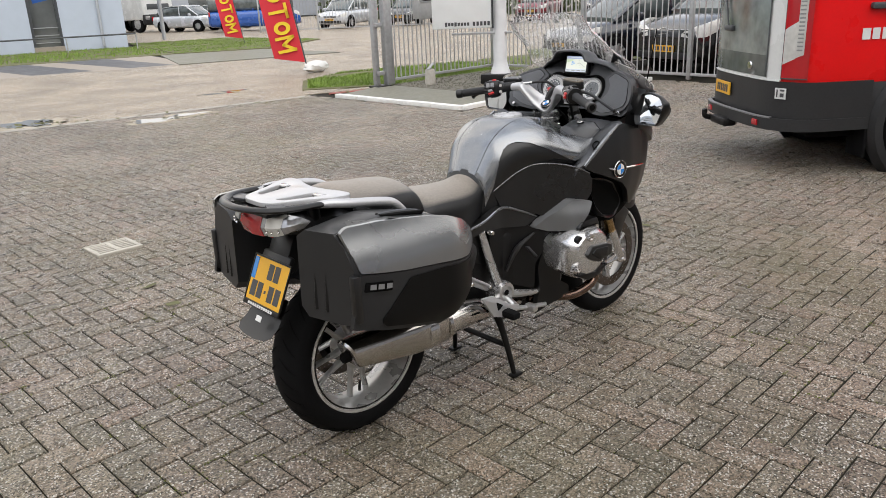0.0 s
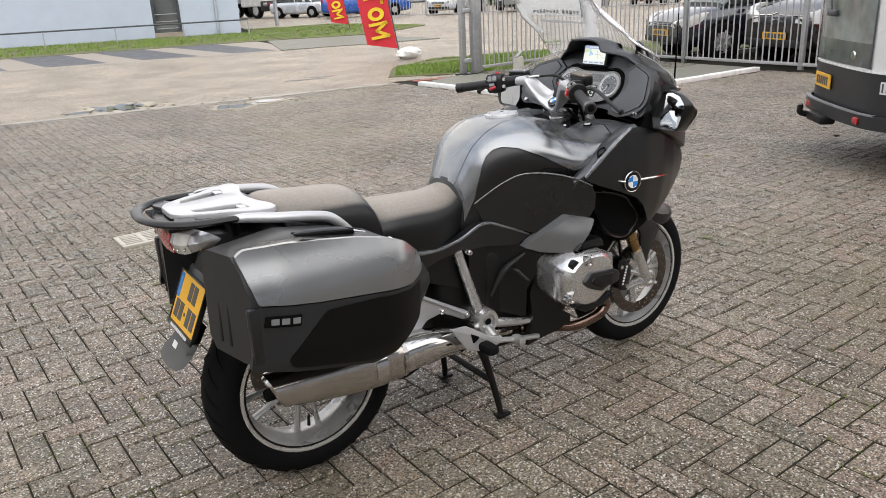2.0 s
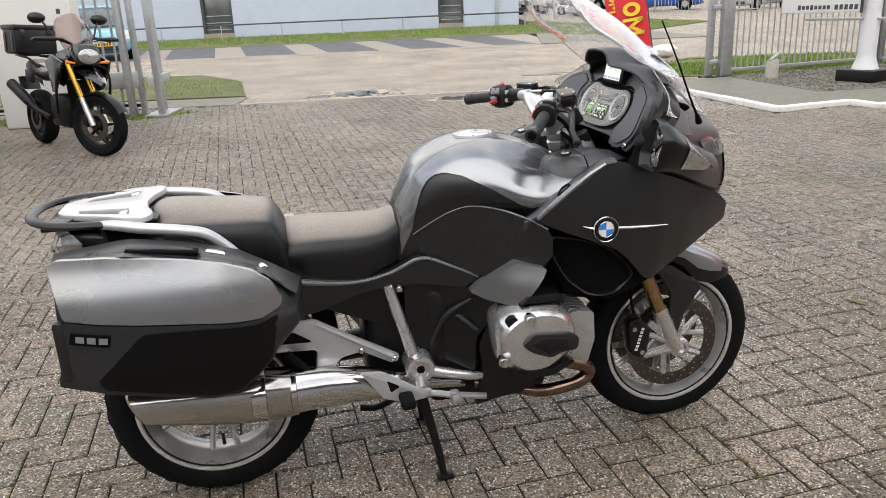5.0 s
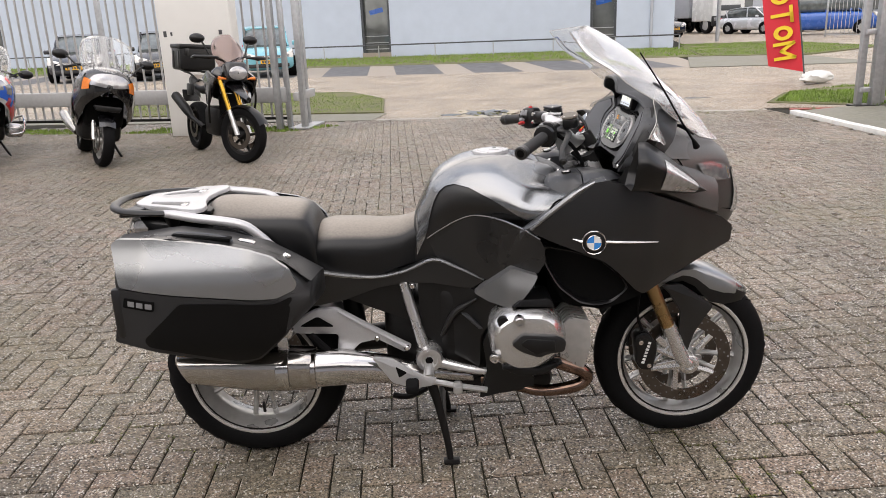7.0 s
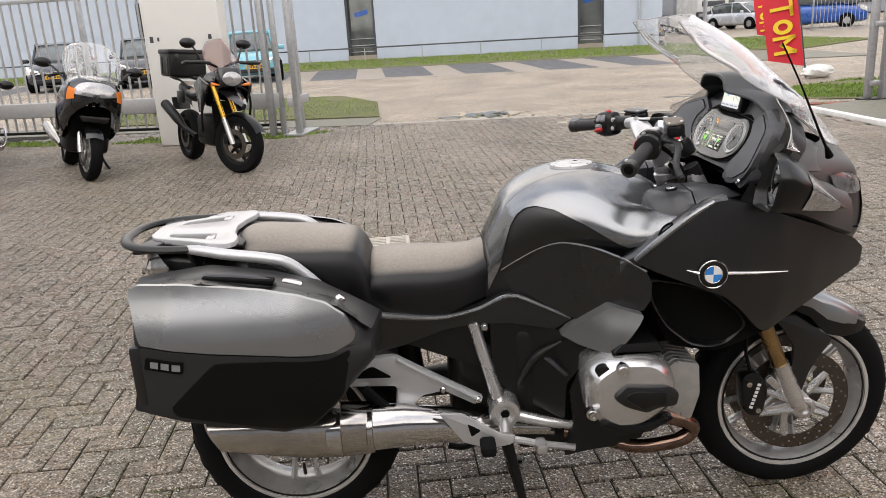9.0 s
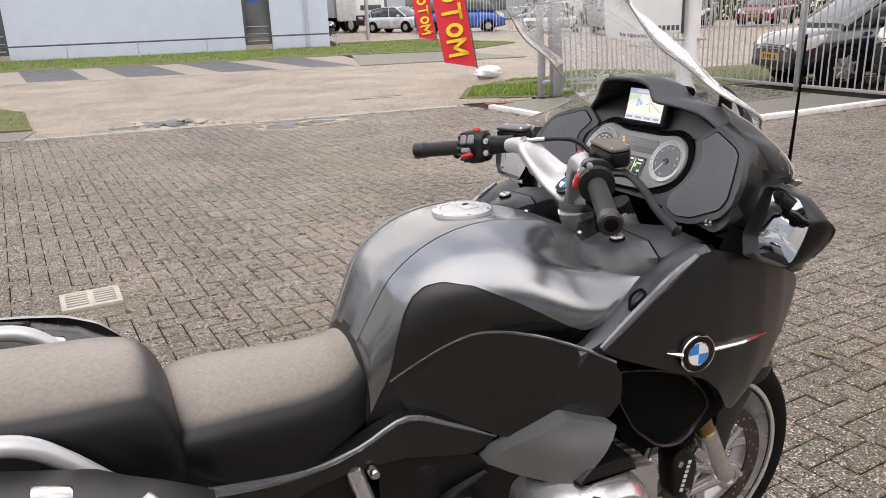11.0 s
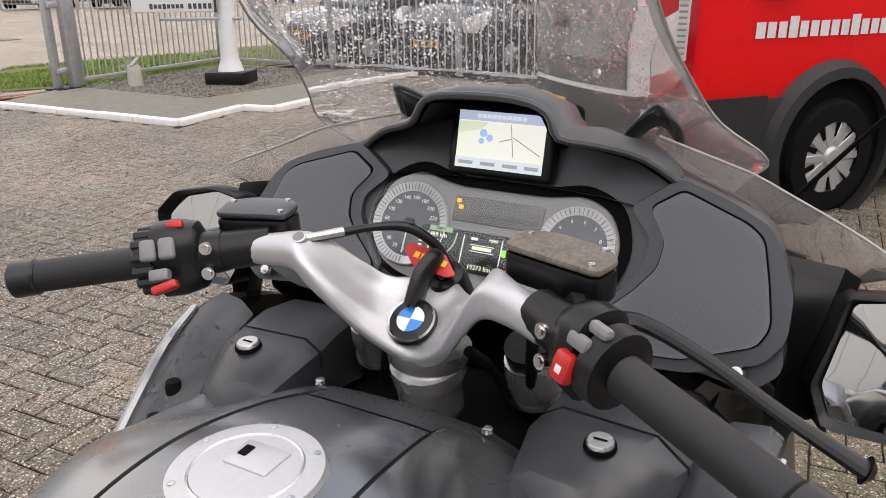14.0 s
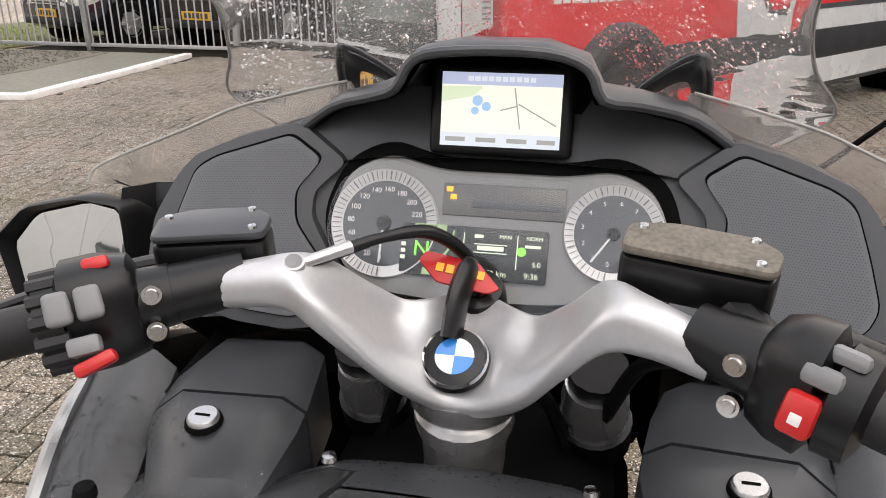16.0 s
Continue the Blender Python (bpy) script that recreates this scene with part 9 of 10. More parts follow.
for s in (-1, 1):
    P = lambda f, dx=0.0, dz=0.0, s=s: Vector((0.992 + (0.024 if s > 0 else 0.0) - 0.130 * f + dx, s * (0.150 + 0.224 * f) + 0.002, 1.121 - 0.034 * f + dz))
    dq = 0.045 if s > 0 else -0.13
    hb = part("handlebar", tube([P(-0.02), P(1.0)], 0.0115, 14, 1), M["iron"], bike)
    part("clamp_collar", tube([P(-0.01), P(0.13 + dq + (0.0 if s > 0 else 0.07))], [0.019, 0.020], 16, 1), M["black"], hb)
    dp = 0.0 if s > 0 else 0.07
    part("perch", tube([P(0.13 + dq + dp), P(0.27 + dq + dp)], [0.021, 0.023], 16, 1), M["black"], hb)
    cb = P(0.18 + dq + dp, 0.0, 0.0 if s > 0 else -0.007)
    for dz in (0.012, -0.014):
        bx = (P(1) - P(0)).normalized() * (1 if s < 0 else -1)
        bk = bx.cross(Vector((0, 0, 1)))
        part("perch_bolt", moved(lathe([(0, 0.005), (0.004, 0.005), (0.0045, 0.003), (0.0065, 0.003), (0.0065, -0.004)], 14, "z"), face_frame(cb - bk * (0.0215 * (1 if bk.x > 0 else -1)) + Vector((0, 0, dz)), bx, (0.2, 0, 1))), M["chrome"], hb)
    # switch housing
    dq = -0.02 if s > 0 else -0.17
    rr = []
    for f, r in ((0.27, 0.022), (0.285, 0.029), (0.36, 0.033), (0.44, 0.033), (0.455, 0.026)) if s > 0 else ((0.315, 0.020), (0.33, 0.027), (0.38, 0.032), (0.44, 0.033), (0.455, 0.026)):
        c = P(f + dq)
        ax = (P(1) - P(0)).normalized()
        e1 = ax.cross(Vector((0, 0, 1))).normalized()
        e2 = e1.cross(ax)
        rr.append([c + (e1 * math.copysign(abs(math.cos(q)) ** 0.7, math.cos(q)) * r * 0.85 + e2 * math.copysign(abs(math.sin(q)) ** 0.7, math.sin(q)) * r * 1.15) for q in (2 * math.pi * k / 20 for k in range(20))])
    sw = part("switchgear", skin(rr), M["black"], bike, "black handlebar switchgear with coloured buttons", 50)
    ax = (P(1) - P(0)).normalized()
    SB = face_frame(P(0.37 + dq, -0.030, 0.012), -ax, (0.55, 0, 0.83)) if s > 0 else face_frame(P(0.385 + dq, -0.034, -0.003), ax, (0.32, 0, 0.95))
    if s > 0:
        for x, y in ((-0.007, 0.004), (0.0115, 0.004)):
            part("button", moved(rbox((x, y, 0.002), (0.0165, 0.022, 0.010), 0.004, 3), SB), M["key_grey"], sw)
        part("button", moved(rbox((0.019, 0.028, -0.003), (0.017, 0.009, 0.008), 0.003), SB), M["red"], sw, "red button")
        part("button", moved(rbox((0.004, -0.022, 0.003), (0.020, 0.012, 0.012), 0.003), SB), M["key_grey"], sw)
        part("button", moved(rbox((0.008, -0.034, 0.002), (0.026, 0.009, 0.012), 0.003, 2, (0, 0, 14)), SB), M["red"], sw, "red rocker")
        for k in range(14):
            a = 2 * math.pi * k / 14
            e1 = ax.cross(Vector((0, 0, 1))).normalized()
            e2 = e1.cross(ax)
            c = P(0.475 + dq) + (e1 * math.cos(a) + e2 * math.sin(a)) * 0.030
            part("wheel_rib", tube([c - ax * 0.010, c + ax * 0.010], 0.005, 6, 1), M["grip"], sw)
        part("selector_wheel", tube([P(0.445 + dq), P(0.505 + dq)], 0.031, 20, 1), M["black"], sw)
    else:
        part("kill_switch", moved(rbox((-0.004, 0.0, 0.002), (0.018, 0.024, 0.012), 0.004), SB), M["red"], sw, "red stop switch")
        part("kill_mark", moved(rbox((-0.004, -0.002, 0.0072), (0.007, 0.007, 0.002), 0.001), SB), M["white"], sw)
        part("button", moved(rbox((-0.001, 0.022, 0.000), (0.021, 0.012, 0.010), 0.004), SB), M["key_grey"], sw)
        part("button", moved(rbox((0.006, 0.035, -0.008), (0.021, 0.010, 0.010), 0.004), SB), M["key_grey"], sw)
        part("throttle_drum", tube([P(0.455 + dq), P(0.47 + dq), P(0.53 + dq), P(0.545 + dq)], [0.026, 0.032, 0.031, 0.020], 22, 1), M["black"], sw)
    gr = part("grip", tube([P(0.51 + dq), P(0.54 + dq), P(0.90), P(0.905)], [0.021, 0.0165, 0.0165, 0.015], 18, 1), M["grip"], bike, "black rubber grip")
    part("bar_end", tube([P(0.905), P(0.915), P(1.0), P(1.012)], [0.0155, 0.0185, 0.0195, 0.016], 20, 1), M["satin"], gr, "dark metal bar-end weight")
    part("bar_end_face", tube([P(1.012), P(1.015)], [0.011, 0.009], 16, 1), M["void"], gr)
    lv = part("lever", tube([P(0.20, 0.030, 0.004), P(0.32, 0.070, 0.006), P(0.58, 0.088, 0.002), P(0.85, 0.100, -0.008), P(1.08, 0.125, -0.022)], [0.010, 0.010, 0.0085, 0.008, 0.010], 10, 4, 0.65), M["black"], bike, "black hand lever")
    part("lever_tip", tube([P(1.08, 0.125, -0.022), P(1.10, 0.128, -0.023)], [0.011, 0.006], 10, 1), M["black"], lv)
    # fluid reservoir, dusty lid
    RM = face_frame((1.036, s * (0.150 if s < 0 else 0.180), 1.148 if s < 0 else 1.139), (0.18 * (1 if s > 0 else -1), -0.98, -0.05) if s < 0 else (0.30, -0.95, 0.03), (0.95, 0.2 * s, 0.10))
    sc = 1.0 if s < 0 else 0.85
    res = part("reservoir", moved(prism(round_outline([(-0.048 * sc, -0.020), (-0.048 * sc, 0.016), (-0.02 * sc, 0.026), (0.030 * sc, 0.024), (0.048 * sc, 0.008), (0.044 * sc, -0.022)], 0.008), -0.022, 0.006, "z", 0.004), RM), M["black"], bike, "black brake fluid reservoir with a dusty lid")
    part("reservoir_lid", moved(prism(round_outline([(-0.048 * sc, -0.020), (-0.048 * sc, 0.016), (-0.02 * sc, 0.026), (0.030 * sc, 0.024), (0.048 * sc, 0.008), (0.044 * sc, -0.022)], 0.008), 0.007, 0.014, "z", 0.003), RM), M["dusty"] if s < 0 else M["grain"], res, "lid caked with beige dust" if s < 0 else "dark lid")
    for x, y in ((-0.038 * sc, 0.010), (0.034 * sc, -0.014), (0.03 * sc, 0.016)):
        part("screw", moved(lathe([(0, 0.016), (0.003, 0.0157), (0.004, 0.013)], 10, "z", (x, y, 0)), RM), M["chrome"], res)
    part("reservoir_stem", tube([Vector((1.03, s * 0.165, 1.13)), P(0.2, 0.02, 0.0)], 0.012, 8, 1), M["black"], res)
part("clutch_hose", tube([(1.014, 0.114, 1.132), (1.040, 0.092, 1.134), (1.068, 0.066, 1.137), (1.094, 0.038, 1.134), (1.112, 0.014, 1.112), (1.12, 0.0, 1.08)], [0.004, 0.005, 0.004, 0.0055, 0.0055, 0.0055], 10), M["black"], bike, "black clutch hose")
part("hose_ferrule", tube([(1.018, 0.110, 1.133), (1.048, 0.084, 1.136)], [0.0042, 0.0050], 10, 1), M["alu"], bike)
for s, pts in ((-1, ((1.06, -0.05, 1.03), (1.10, -0.06, 0.99), (1.12, -0.08, 0.93))), (1, ((1.06, 0.05, 1.03), (1.10, 0.07, 0.98), (1.11, 0.09, 0.92))), (-1, ((1.0, -0.14, 1.10), (1.05, -0.12, 1.06), (1.10, -0.10, 0.98)))):
    part("cable", tube(pts, 0.006, 8), M["rubber"], bike)

# storage lids with locks
for s in (-1, 1):
    rows = ((0.952, 0.140, 0.215, 0.945, 0.962), (0.970, 0.132, 0.232, 0.938, 0.985), (1.03, 0.125, 0.262, 0.930, 0.998), (1.055, 0.128, 0.272, 0.93, 0.998))
    mk = lambda rr: skin([[Vector((x, s * y, z)) for y, z in ((y0, zb), (y0 + 0.003, zt - 0.012), (y0 + 0.022, zt), (y1 - 0.035, zt - 0.004), (y1 - 0.006, zt - 0.028), (y1, zb))] for x, y0, y1, zb, zt in rr])
    sl_ = part("storage_lid", mk(rows), M["grain"], bike, "black storage compartment lid with a lock")
    part("storage_rear", mk(((1.059, 0.128, 0.273, 0.93, 0.998), (1.10, 0.135, 0.280, 0.92, 1.000), (1.16, 0.15, 0.285, 0.90, 0.990), (1.20, 0.17, 0.285, 0.89, 0.970))), M["grain"], sl_)
    lm = pose(1.018, s * 0.198, 0.9965, 0, -6, 0)
    part("lock", moved(lathe([(0, 0.005), (0.011, 0.005), (0.0125, 0.003), (0.0125, -0.004)], 24, "z"), lm), M["alu"], sl_, "silver lock barrel")
    part("lock_ring", moved(lathe([(0.0125, 0.001), (0.0140, 0.0012), (0.0148, -0.003)], 24, "z"), lm), M["void"], sl_)
    part("lock_slot", moved(rbox((0, 0, 0.0052), (0.002, 0.012, 0.0008), 0), lm), M["void"], sl_)
    for q in ((0.925, 0.283, 0.882), (0.955, 0.288, 0.905), (0.99, 0.292, 0.93)):
        if s > 0:
            part("control_knob", lathe([(0, 0.012), (0.008, 0.011), (0.010, 0.004), (0.010, -0.005)], 14, "z", (q[0], s * q[1], q[2])), M["rubber"], bike)
    part("inner_side", skin([[Vector((x, s * y, z)) for y, z in ((0.262, z1 - 0.06), (0.258, z1 - 0.02), (0.27, z1))] for x, z1 in ((0.94, 0.88), (1.0, 0.93), (1.08, 0.975), (1.18, 0.985))], cap=False, closed=False), M["black"], bike)
    part("fork_cap", tube([(1.128, s * 0.096, 0.965), (1.113, s * 0.0945, 0.995), (1.104, s * 0.094, 1.014)], [0.027, 0.0275, 0.024], 22, 1), M["alu"], bike, "silver fork tube cap")
    part("fork_collar", tube([(1.140, s * 0.097, 0.94), (1.127, s * 0.096, 0.967)], 0.031, 20, 1), M["black"], bike)

# mirrors, low on the fairing
for s in (-1, 1):
    face = [(1.156, 0.363, 0.983), (1.168, 0.347, 1.018), (1.180, 0.359, 1.063), (1.191, 0.366, 1.100), (1.180, 0.403, 1.109), (1.167, 0.452, 1.101), (1.160, 0.484, 1.070), (1.154, 0.468, 1.002), (1.151, 0.454, 0.986)]
    glas = [(0.369, 0.986), (0.357, 1.014), (0.366, 1.060), (0.373, 1.093), (0.401, 1.100), (0.451, 1.089), (0.474, 1.060), (0.459, 1.001), (0.449, 0.991)]
    spread = lambda pts: [p for a, b in zip(pts, pts[1:] + pts[:1]) for p in (a.lerp(b, f) for f in (0.10, 0.36, 0.64, 0.90))]
    rim_m = spread([Vector((x, s * y, z)) for x, y, z in face])
    pane_m = spread([Vector((1.178 - 0.17 * (y - 0.415) + 0.24 * (z - 1.04), s * y, z)) for y, z in glas])
    cen = sum(rim_m, Vector()) / len(rim_m)
    out_m = lambda p: 0.020 * smoothstep(0.44, 0.485, abs(p.y)) * smoothstep(0.99, 1.05, p.z)
    rings_m = [[p + Vector((0.006, 0, 0)) for p in pane_m], [q.lerp(p, 0.25) for p, q in zip(pane_m, rim_m)], list(rim_m)]
    for k, dx, dy, dz in ((1.025, 0.003, 0, 0), (1.03, 0.025, -0.004, -0.002), (0.84, 0.080, -0.024, -0.026), (0.58, 0.140, -0.056, -0.055), (0.30, 0.200, -0.090, -0.085), (0.05, 0.238, -0.112, -0.102)):
        rings_m.append([cen + (p - cen) * k + Vector((dx, s * (dy + out_m(p) * min(1.0, dx / 0.03)), dz)) for p in rim_m])
    mh = part("mirror_housing", skin(rings_m, cap=False), M["black"], bike, "black mirror housing low on the fairing", 50)
    mid = sum(pane_m, Vector()) / len(pane_m)
    part("mirror_glass", skin([[mid + (p - mid) * k - Vector((0.0035 * (1 - k * k), 0, 0)) for p in pane_m] for k in (1.01, 0.6, 0.3, 0.01)], cap=False), M["mirror"], mh, "mirror glass")
    # hollow between the cowl and the mirror
    part("mirror_foot", skin([[on_cowl(s * ya, z, -0.012), on_cowl(s * (ya + 0.006), z, -0.05), Vector((xm + 0.05, s * (ym - 0.012), z - 0.004)), Vector((xm + 0.012, s * (ym + 0.002), z))] for z, ya, xm, ym in ((0.965, 0.316, 1.160, 0.366), (0.985, 0.318, 1.158, 0.364), (1.018, 0.320, 1.168, 0.350), (1.063, 0.318, 1.180, 0.362), (1.098, 0.310, 1.190, 0.369), (1.112, 0.300, 1.20, 0.372))], cap=False, closed=False), M["black"], mh, "", 60)
    part("indicator", skin([[rings_m[r][i] + Vector((0, s * 0.003, 0)) for i in range(20, 29)] for r in (5, 6, 7)], cap=False, closed=False), M["lens_clear"], mh, "clear indicator lens")

# windscreen, deflectors and aerial
CL = smooth_path([Vector((1.112, 0, 1.416)), Vector((1.180, 0, 1.378)), Vector((1.261, 0, 1.322)), Vector((1.330, 0, 1.258)), Vector((1.396, 0, 1.196)), Vector((1.470, 0, 1.118)), Vector((1.530, 0, 1.050))], 4)
EL = smooth_path([Vector((1.028, 0.197, 1.402)), Vector((1.078, 0.209, 1.338)), Vector((1.150, 0.219, 1.289)), Vector((1.200, 0.238, 1.247)), Vector((1.266, 0.276, 1.203)), Vector((1.300, 0.252, 1.170)), Vector((1.420, 0.190, 1.085))], 4)


def glass_pt(i, u, off=0.0):
    c, e = CL[i], EL[i]
    q = abs(u) ** 2.1
    p = Vector((c.x + (e.x - c.x) * q, e.y * u, c.z + (e.z - c.z) * q))
    return p + Vector((off * 0.75, 0.0, off * 0.66))


NI = len(CL)
us = [-1 + 2 * k / 28 for k in range(29)]
outer = [[glass_pt(i, u, 0.0) for u in us] for i in range(NI)]
back = [[glass_pt(i, u, -0.004) for u in us] for i in range(NI)]
loop = [o + list(reversed(b)) for o, b in zip(outer, back)]
scr = part("windscreen", skin(loop), M["screen"], bike, "clear tall windscreen covered in rain drops", 50)
scr.visible_shadow = False
part("screen_edge", tube([glass_pt(i, -1.0, -0.002) for i in range(0, NI)], 0.0015, 6, 1), M["screen_rim"], scr)
part("screen_edge", tube([glass_pt(i, 1.0, -0.002) for i in range(0, NI)], 0.0015, 6, 1), M["screen_rim"], scr)
# rain drops on the outer face, too many to count
vs, fs = [], []
rnd = random.Random(31)
OCT = [(1, 0, 0), (0.5, 0.87, 0), (-0.5, 0.87, 0), (-1, 0, 0), (-0.5, -0.87, 0), (0.5, -0.87, 0), (0.55, 0.3, 0.5), (-0.55, 0.3, 0.5), (0, -0.6, 0.5), (0, 0, 0.72)]
OCF = [(0, 1, 6), (1, 2, 7), (1, 7, 6), (2, 3, 7), (3, 4, 7), (4, 8, 7), (4, 5, 8), (5, 0, 8), (0, 6, 8), (6, 7, 9), (7, 8, 9), (8, 6, 9)]
for n in range(15000):
    i, u = rnd.uniform(0, NI - 1.01), rnd.uniform(-0.97, 0.97)
    if noise.noise(Vector((i * 0.25, u * 2.2, 4))) < -0.35:
        continue
    k = int(i)
    p = glass_pt(k, u, 0.0004).lerp(glass_pt(k + 1, u, 0.0004), i - k)
    du = (glass_pt(k, u + 0.02) - glass_pt(k, u - 0.02)).normalized()
    dv = (glass_pt(k + 1, u) - glass_pt(k, u)).normalized()
    nn = du.cross(dv)
    if nn.z < 0:
        nn = -nn
    r = 0.0005 + 0.0012 * rnd.random() ** 3.2
    b = len(vs)
    vs += [tuple(p + du * (x * r) + dv * (y * r * 1.25) + nn * (z * r * 0.85)) for x, y, z in OCT]
    fs += [tuple(b + q for q in f) for f in OCF]
me = bpy.data.meshes.new("rain_drop")
me.from_pydata(vs, [], fs)
for p in me.polygons:
    p.use_smooth = True
me.materials.append(M["drop"])
ob = new("rain_drop", me)
ob.parent = bike
ob.visible_shadow = False
tagged(ob, kind="stuff")
EDGE = [(1.208, 0.406, 1.118, 0.010), (1.213, 0.402, 1.130, 0.024), (1.228, 0.378, 1.142, 0.050), (1.243, 0.345, 1.155, 0.065), (1.252, 0.308, 1.170, 0.075), (1.258, 0.268, 1.187, 0.080), (1.266, 0.230, 1.197, 0.080), (1.276, 0.195, 1.205, 0.075), (1.290, 0.163, 1.211, 0.05)]
for s in (-1, 1):
    df = []
    for x, y, z, h in EDGE:
        df.append([Vector((x, s * y, z)), Vector((x + 0.012, s * (y - 0.006), z - h * 0.5)), Vector((x + 0.03, s * (y - 0.004), z - h)), Vector((x + 0.032, s * (y - 0.008), z - h)), Vector((x + 0.014, s * (y - 0.010), z - h * 0.5)), Vector((x + 0.002, s * (y - 0.004), z - 0.001))])
    dfl = part("wind_deflector", skin(df), M["deflector"], bike, "clear side wind deflector", 60)
    dfl.visible_shadow = False
    part("deflector_edge", tube([(x, s * y, z) for x, y, z, h in EDGE], 0.0014, 6, 3), M["screen_rim"], dfl)
    loop_ = smooth_path([Vector(p) for p in ((1.338, s * 0.100, 1.170), (1.334, s * 0.114, 1.200), (1.312, s * 0.138, 1.226), (1.282, s * 0.163, 1.246), (1.298, s * 0.174, 1.236), (1.322, s * 0.180, 1.205), (1.335, s * 0.180, 1.165))], 4)
    arm = part("screen_arm", skin([[p, p + Vector((0.016, 0, -0.010)), p + Vector((0.036, -s * 0.004, -0.024)), p + Vector((0.036, -s * 0.010, -0.030)), p + Vector((0.014, -s * 0.008, -0.018)), p + Vector((0.001, -s * 0.006, -0.007))] for p in loop_]), M["grain"], bike, "black looped windscreen arm")
    part("arm_edge", tube(loop_, 0.0035, 8, 1), M["grain"], arm)
    part("cowl_front_fill", skin([[Vector((x, s * y * k, z)) for y, z in ((0.30, zb), (0.25, zt), (0.12, zt + 0.02), (0.0, zt + 0.025))] for x, zb, zt, k in ((1.24, 1.06, 1.13, 1.0), (1.30, 1.04, 1.115, 0.96), (1.36, 1.03, 1.09, 0.86), (1.43, 1.02, 1.055, 0.66), (1.49, 1.0, 1.02, 0.40))], cap=False, closed=False), M["nose"], bike)
part("aerial", tube([(1.387, -0.248, 1.075), (1.33, -0.297, 1.145), (1.25, -0.366, 1.25), (1.168, -0.435, 1.349)], [0.0035, 0.003, 0.0022, 0.0018], 8, 4), M["rubber"], bike, "black whip aerial")
part("aerial_foot", tube([(1.395, -0.242, 1.062), (1.38, -0.254, 1.085)], [0.010, 0.005], 10, 1), M["rubber"], bike)

# ---- parked motorcycles by the gate ----
M["tour_black"] = mat("black_bike_paint", (0.006, 0.006, 0.007), 0.2, 0.1, var=0.1, coat=0.7)
M["tour_white"] = mat("white_bike_paint", (0.72, 0.73, 0.74), 0.25, 0, var=0.05, coat=0.7)
M["tour_blue"] = mat("blue_bike_paint", (0.03, 0.12, 0.55), 0.25, 0, var=0.06, coat=0.7)
M["tour_red"] = mat("red_bike_paint", (0.62, 0.03, 0.03), 0.25, 0, var=0.06, coat=0.7)
M["screen_dk"] = glass("smoked_screen", (0.55, 0.42, 0.40), 0.0, 1.42)
M["gold_fork"] = mat("gold_fork_tube", (0.62, 0.36, 0.05), 0.25, 0.9, var=0.06)


def ring_at(row, f, lift=0.0):
    """A point on a rounded body section; row (x, foot, top, half width), f runs 0..1 from one flank over the top."""
    x, z0, z1, w = row
    a = math.pi * (1.25 - 1.5 * f)
    c, s = math.cos(a), math.sin(a)
    zc, hh = (z0 + z1) / 2, (z1 - z0) / 2
    return Vector((x, (w + lift) * math.copysign(abs(c) ** 0.7, c), zc + (hh + lift) * math.copysign(abs(s) ** 0.8, s)))


def row_at(rows, x):
    xs = [r[0] for r in rows]
    if xs[0] > xs[-1]:
        rows, xs = rows[::-1], xs[::-1]
    return (x,) + tuple(float(np.interp(x, xs, [r[k] for r in rows])) for k in (1, 2, 3))


def body(rows, n=18):
    return skin([[ring_at(row_at(rows, rows[0][0] + (rows[-1][0] - rows[0][0]) * i / 20), k / n) for k in range(n + 1)] for i in range(21)], cap=False, closed=False)


def flash(rows, x0, x1, f0, f1, slant, lift=0.006):
    """A painted flash lying on a body: a slanting patch, a few millimetres proud."""
    out = []
    for i in range(9):
        x = x0 + (x1 - x0) * i / 8
        out.append([ring_at(row_at(rows, x), min(max(f0 + (f1 - f0) * k / 6 + slant * i / 8, 0.02), 0.98), lift) for k in range(7)])
    return skin(out, cap=False, closed=False)


def road_wheel(name, c, r, w, parent, spokes, rim_mat, steer=0.0, discs=True):
    wm = Matrix.Translation(c) @ Matrix.Rotation(radians(steer), 4, "Z")
    wh = part(name, moved(lathe([(r * 0.70, -w * 0.36), (r * 0.80, -w * 0.5), (r * 0.92, -w * 0.47), (r * 0.985, -w * 0.25), (r, 0), (r * 0.985, w * 0.25), (r * 0.92, w * 0.47), (r * 0.80, w * 0.5), (r * 0.70, w * 0.36), (r * 0.68, 0)], 44, "y", closed=True), wm), M["rubber"], parent, "black road tyre on a cast wheel")
    part("rim", moved(lathe([(r * 0.62, -w * 0.30), (r * 0.72, -w * 0.36), (r * 0.71, 0), (r * 0.72, w * 0.36), (r * 0.62, w * 0.30), (r * 0.60, 0)], 40, "y", closed=True), wm), rim_mat, wh)
    part("hub", moved(lathe([(0, -0.07), (0.035, -0.07), (0.05, -0.05), (0.05, 0.05), (0.035, 0.07), (0, 0.07)], 20, "y"), wm), rim_mat, wh)
    for k in range(spokes):
        a = 2 * math.pi * k / spokes
        part("spoke", moved(tube([(math.cos(a) * 0.04, 0, math.sin(a) * 0.04), (math.cos(a + 0.12) * r * 0.64, 0, math.sin(a + 0.12) * r * 0.64)], [0.018, 0.012], 6, 1), wm), rim_mat, wh)
    if discs:
        for s in (-1, 1):
            part("brake_disc", moved(lathe([(r * 0.33, s * 0.072), (r * 0.50, s * 0.072), (r * 0.50, s * 0.077), (r * 0.33, s * 0.077)], 32, "y", closed=True), wm), M["disc"], wh)
    return wh


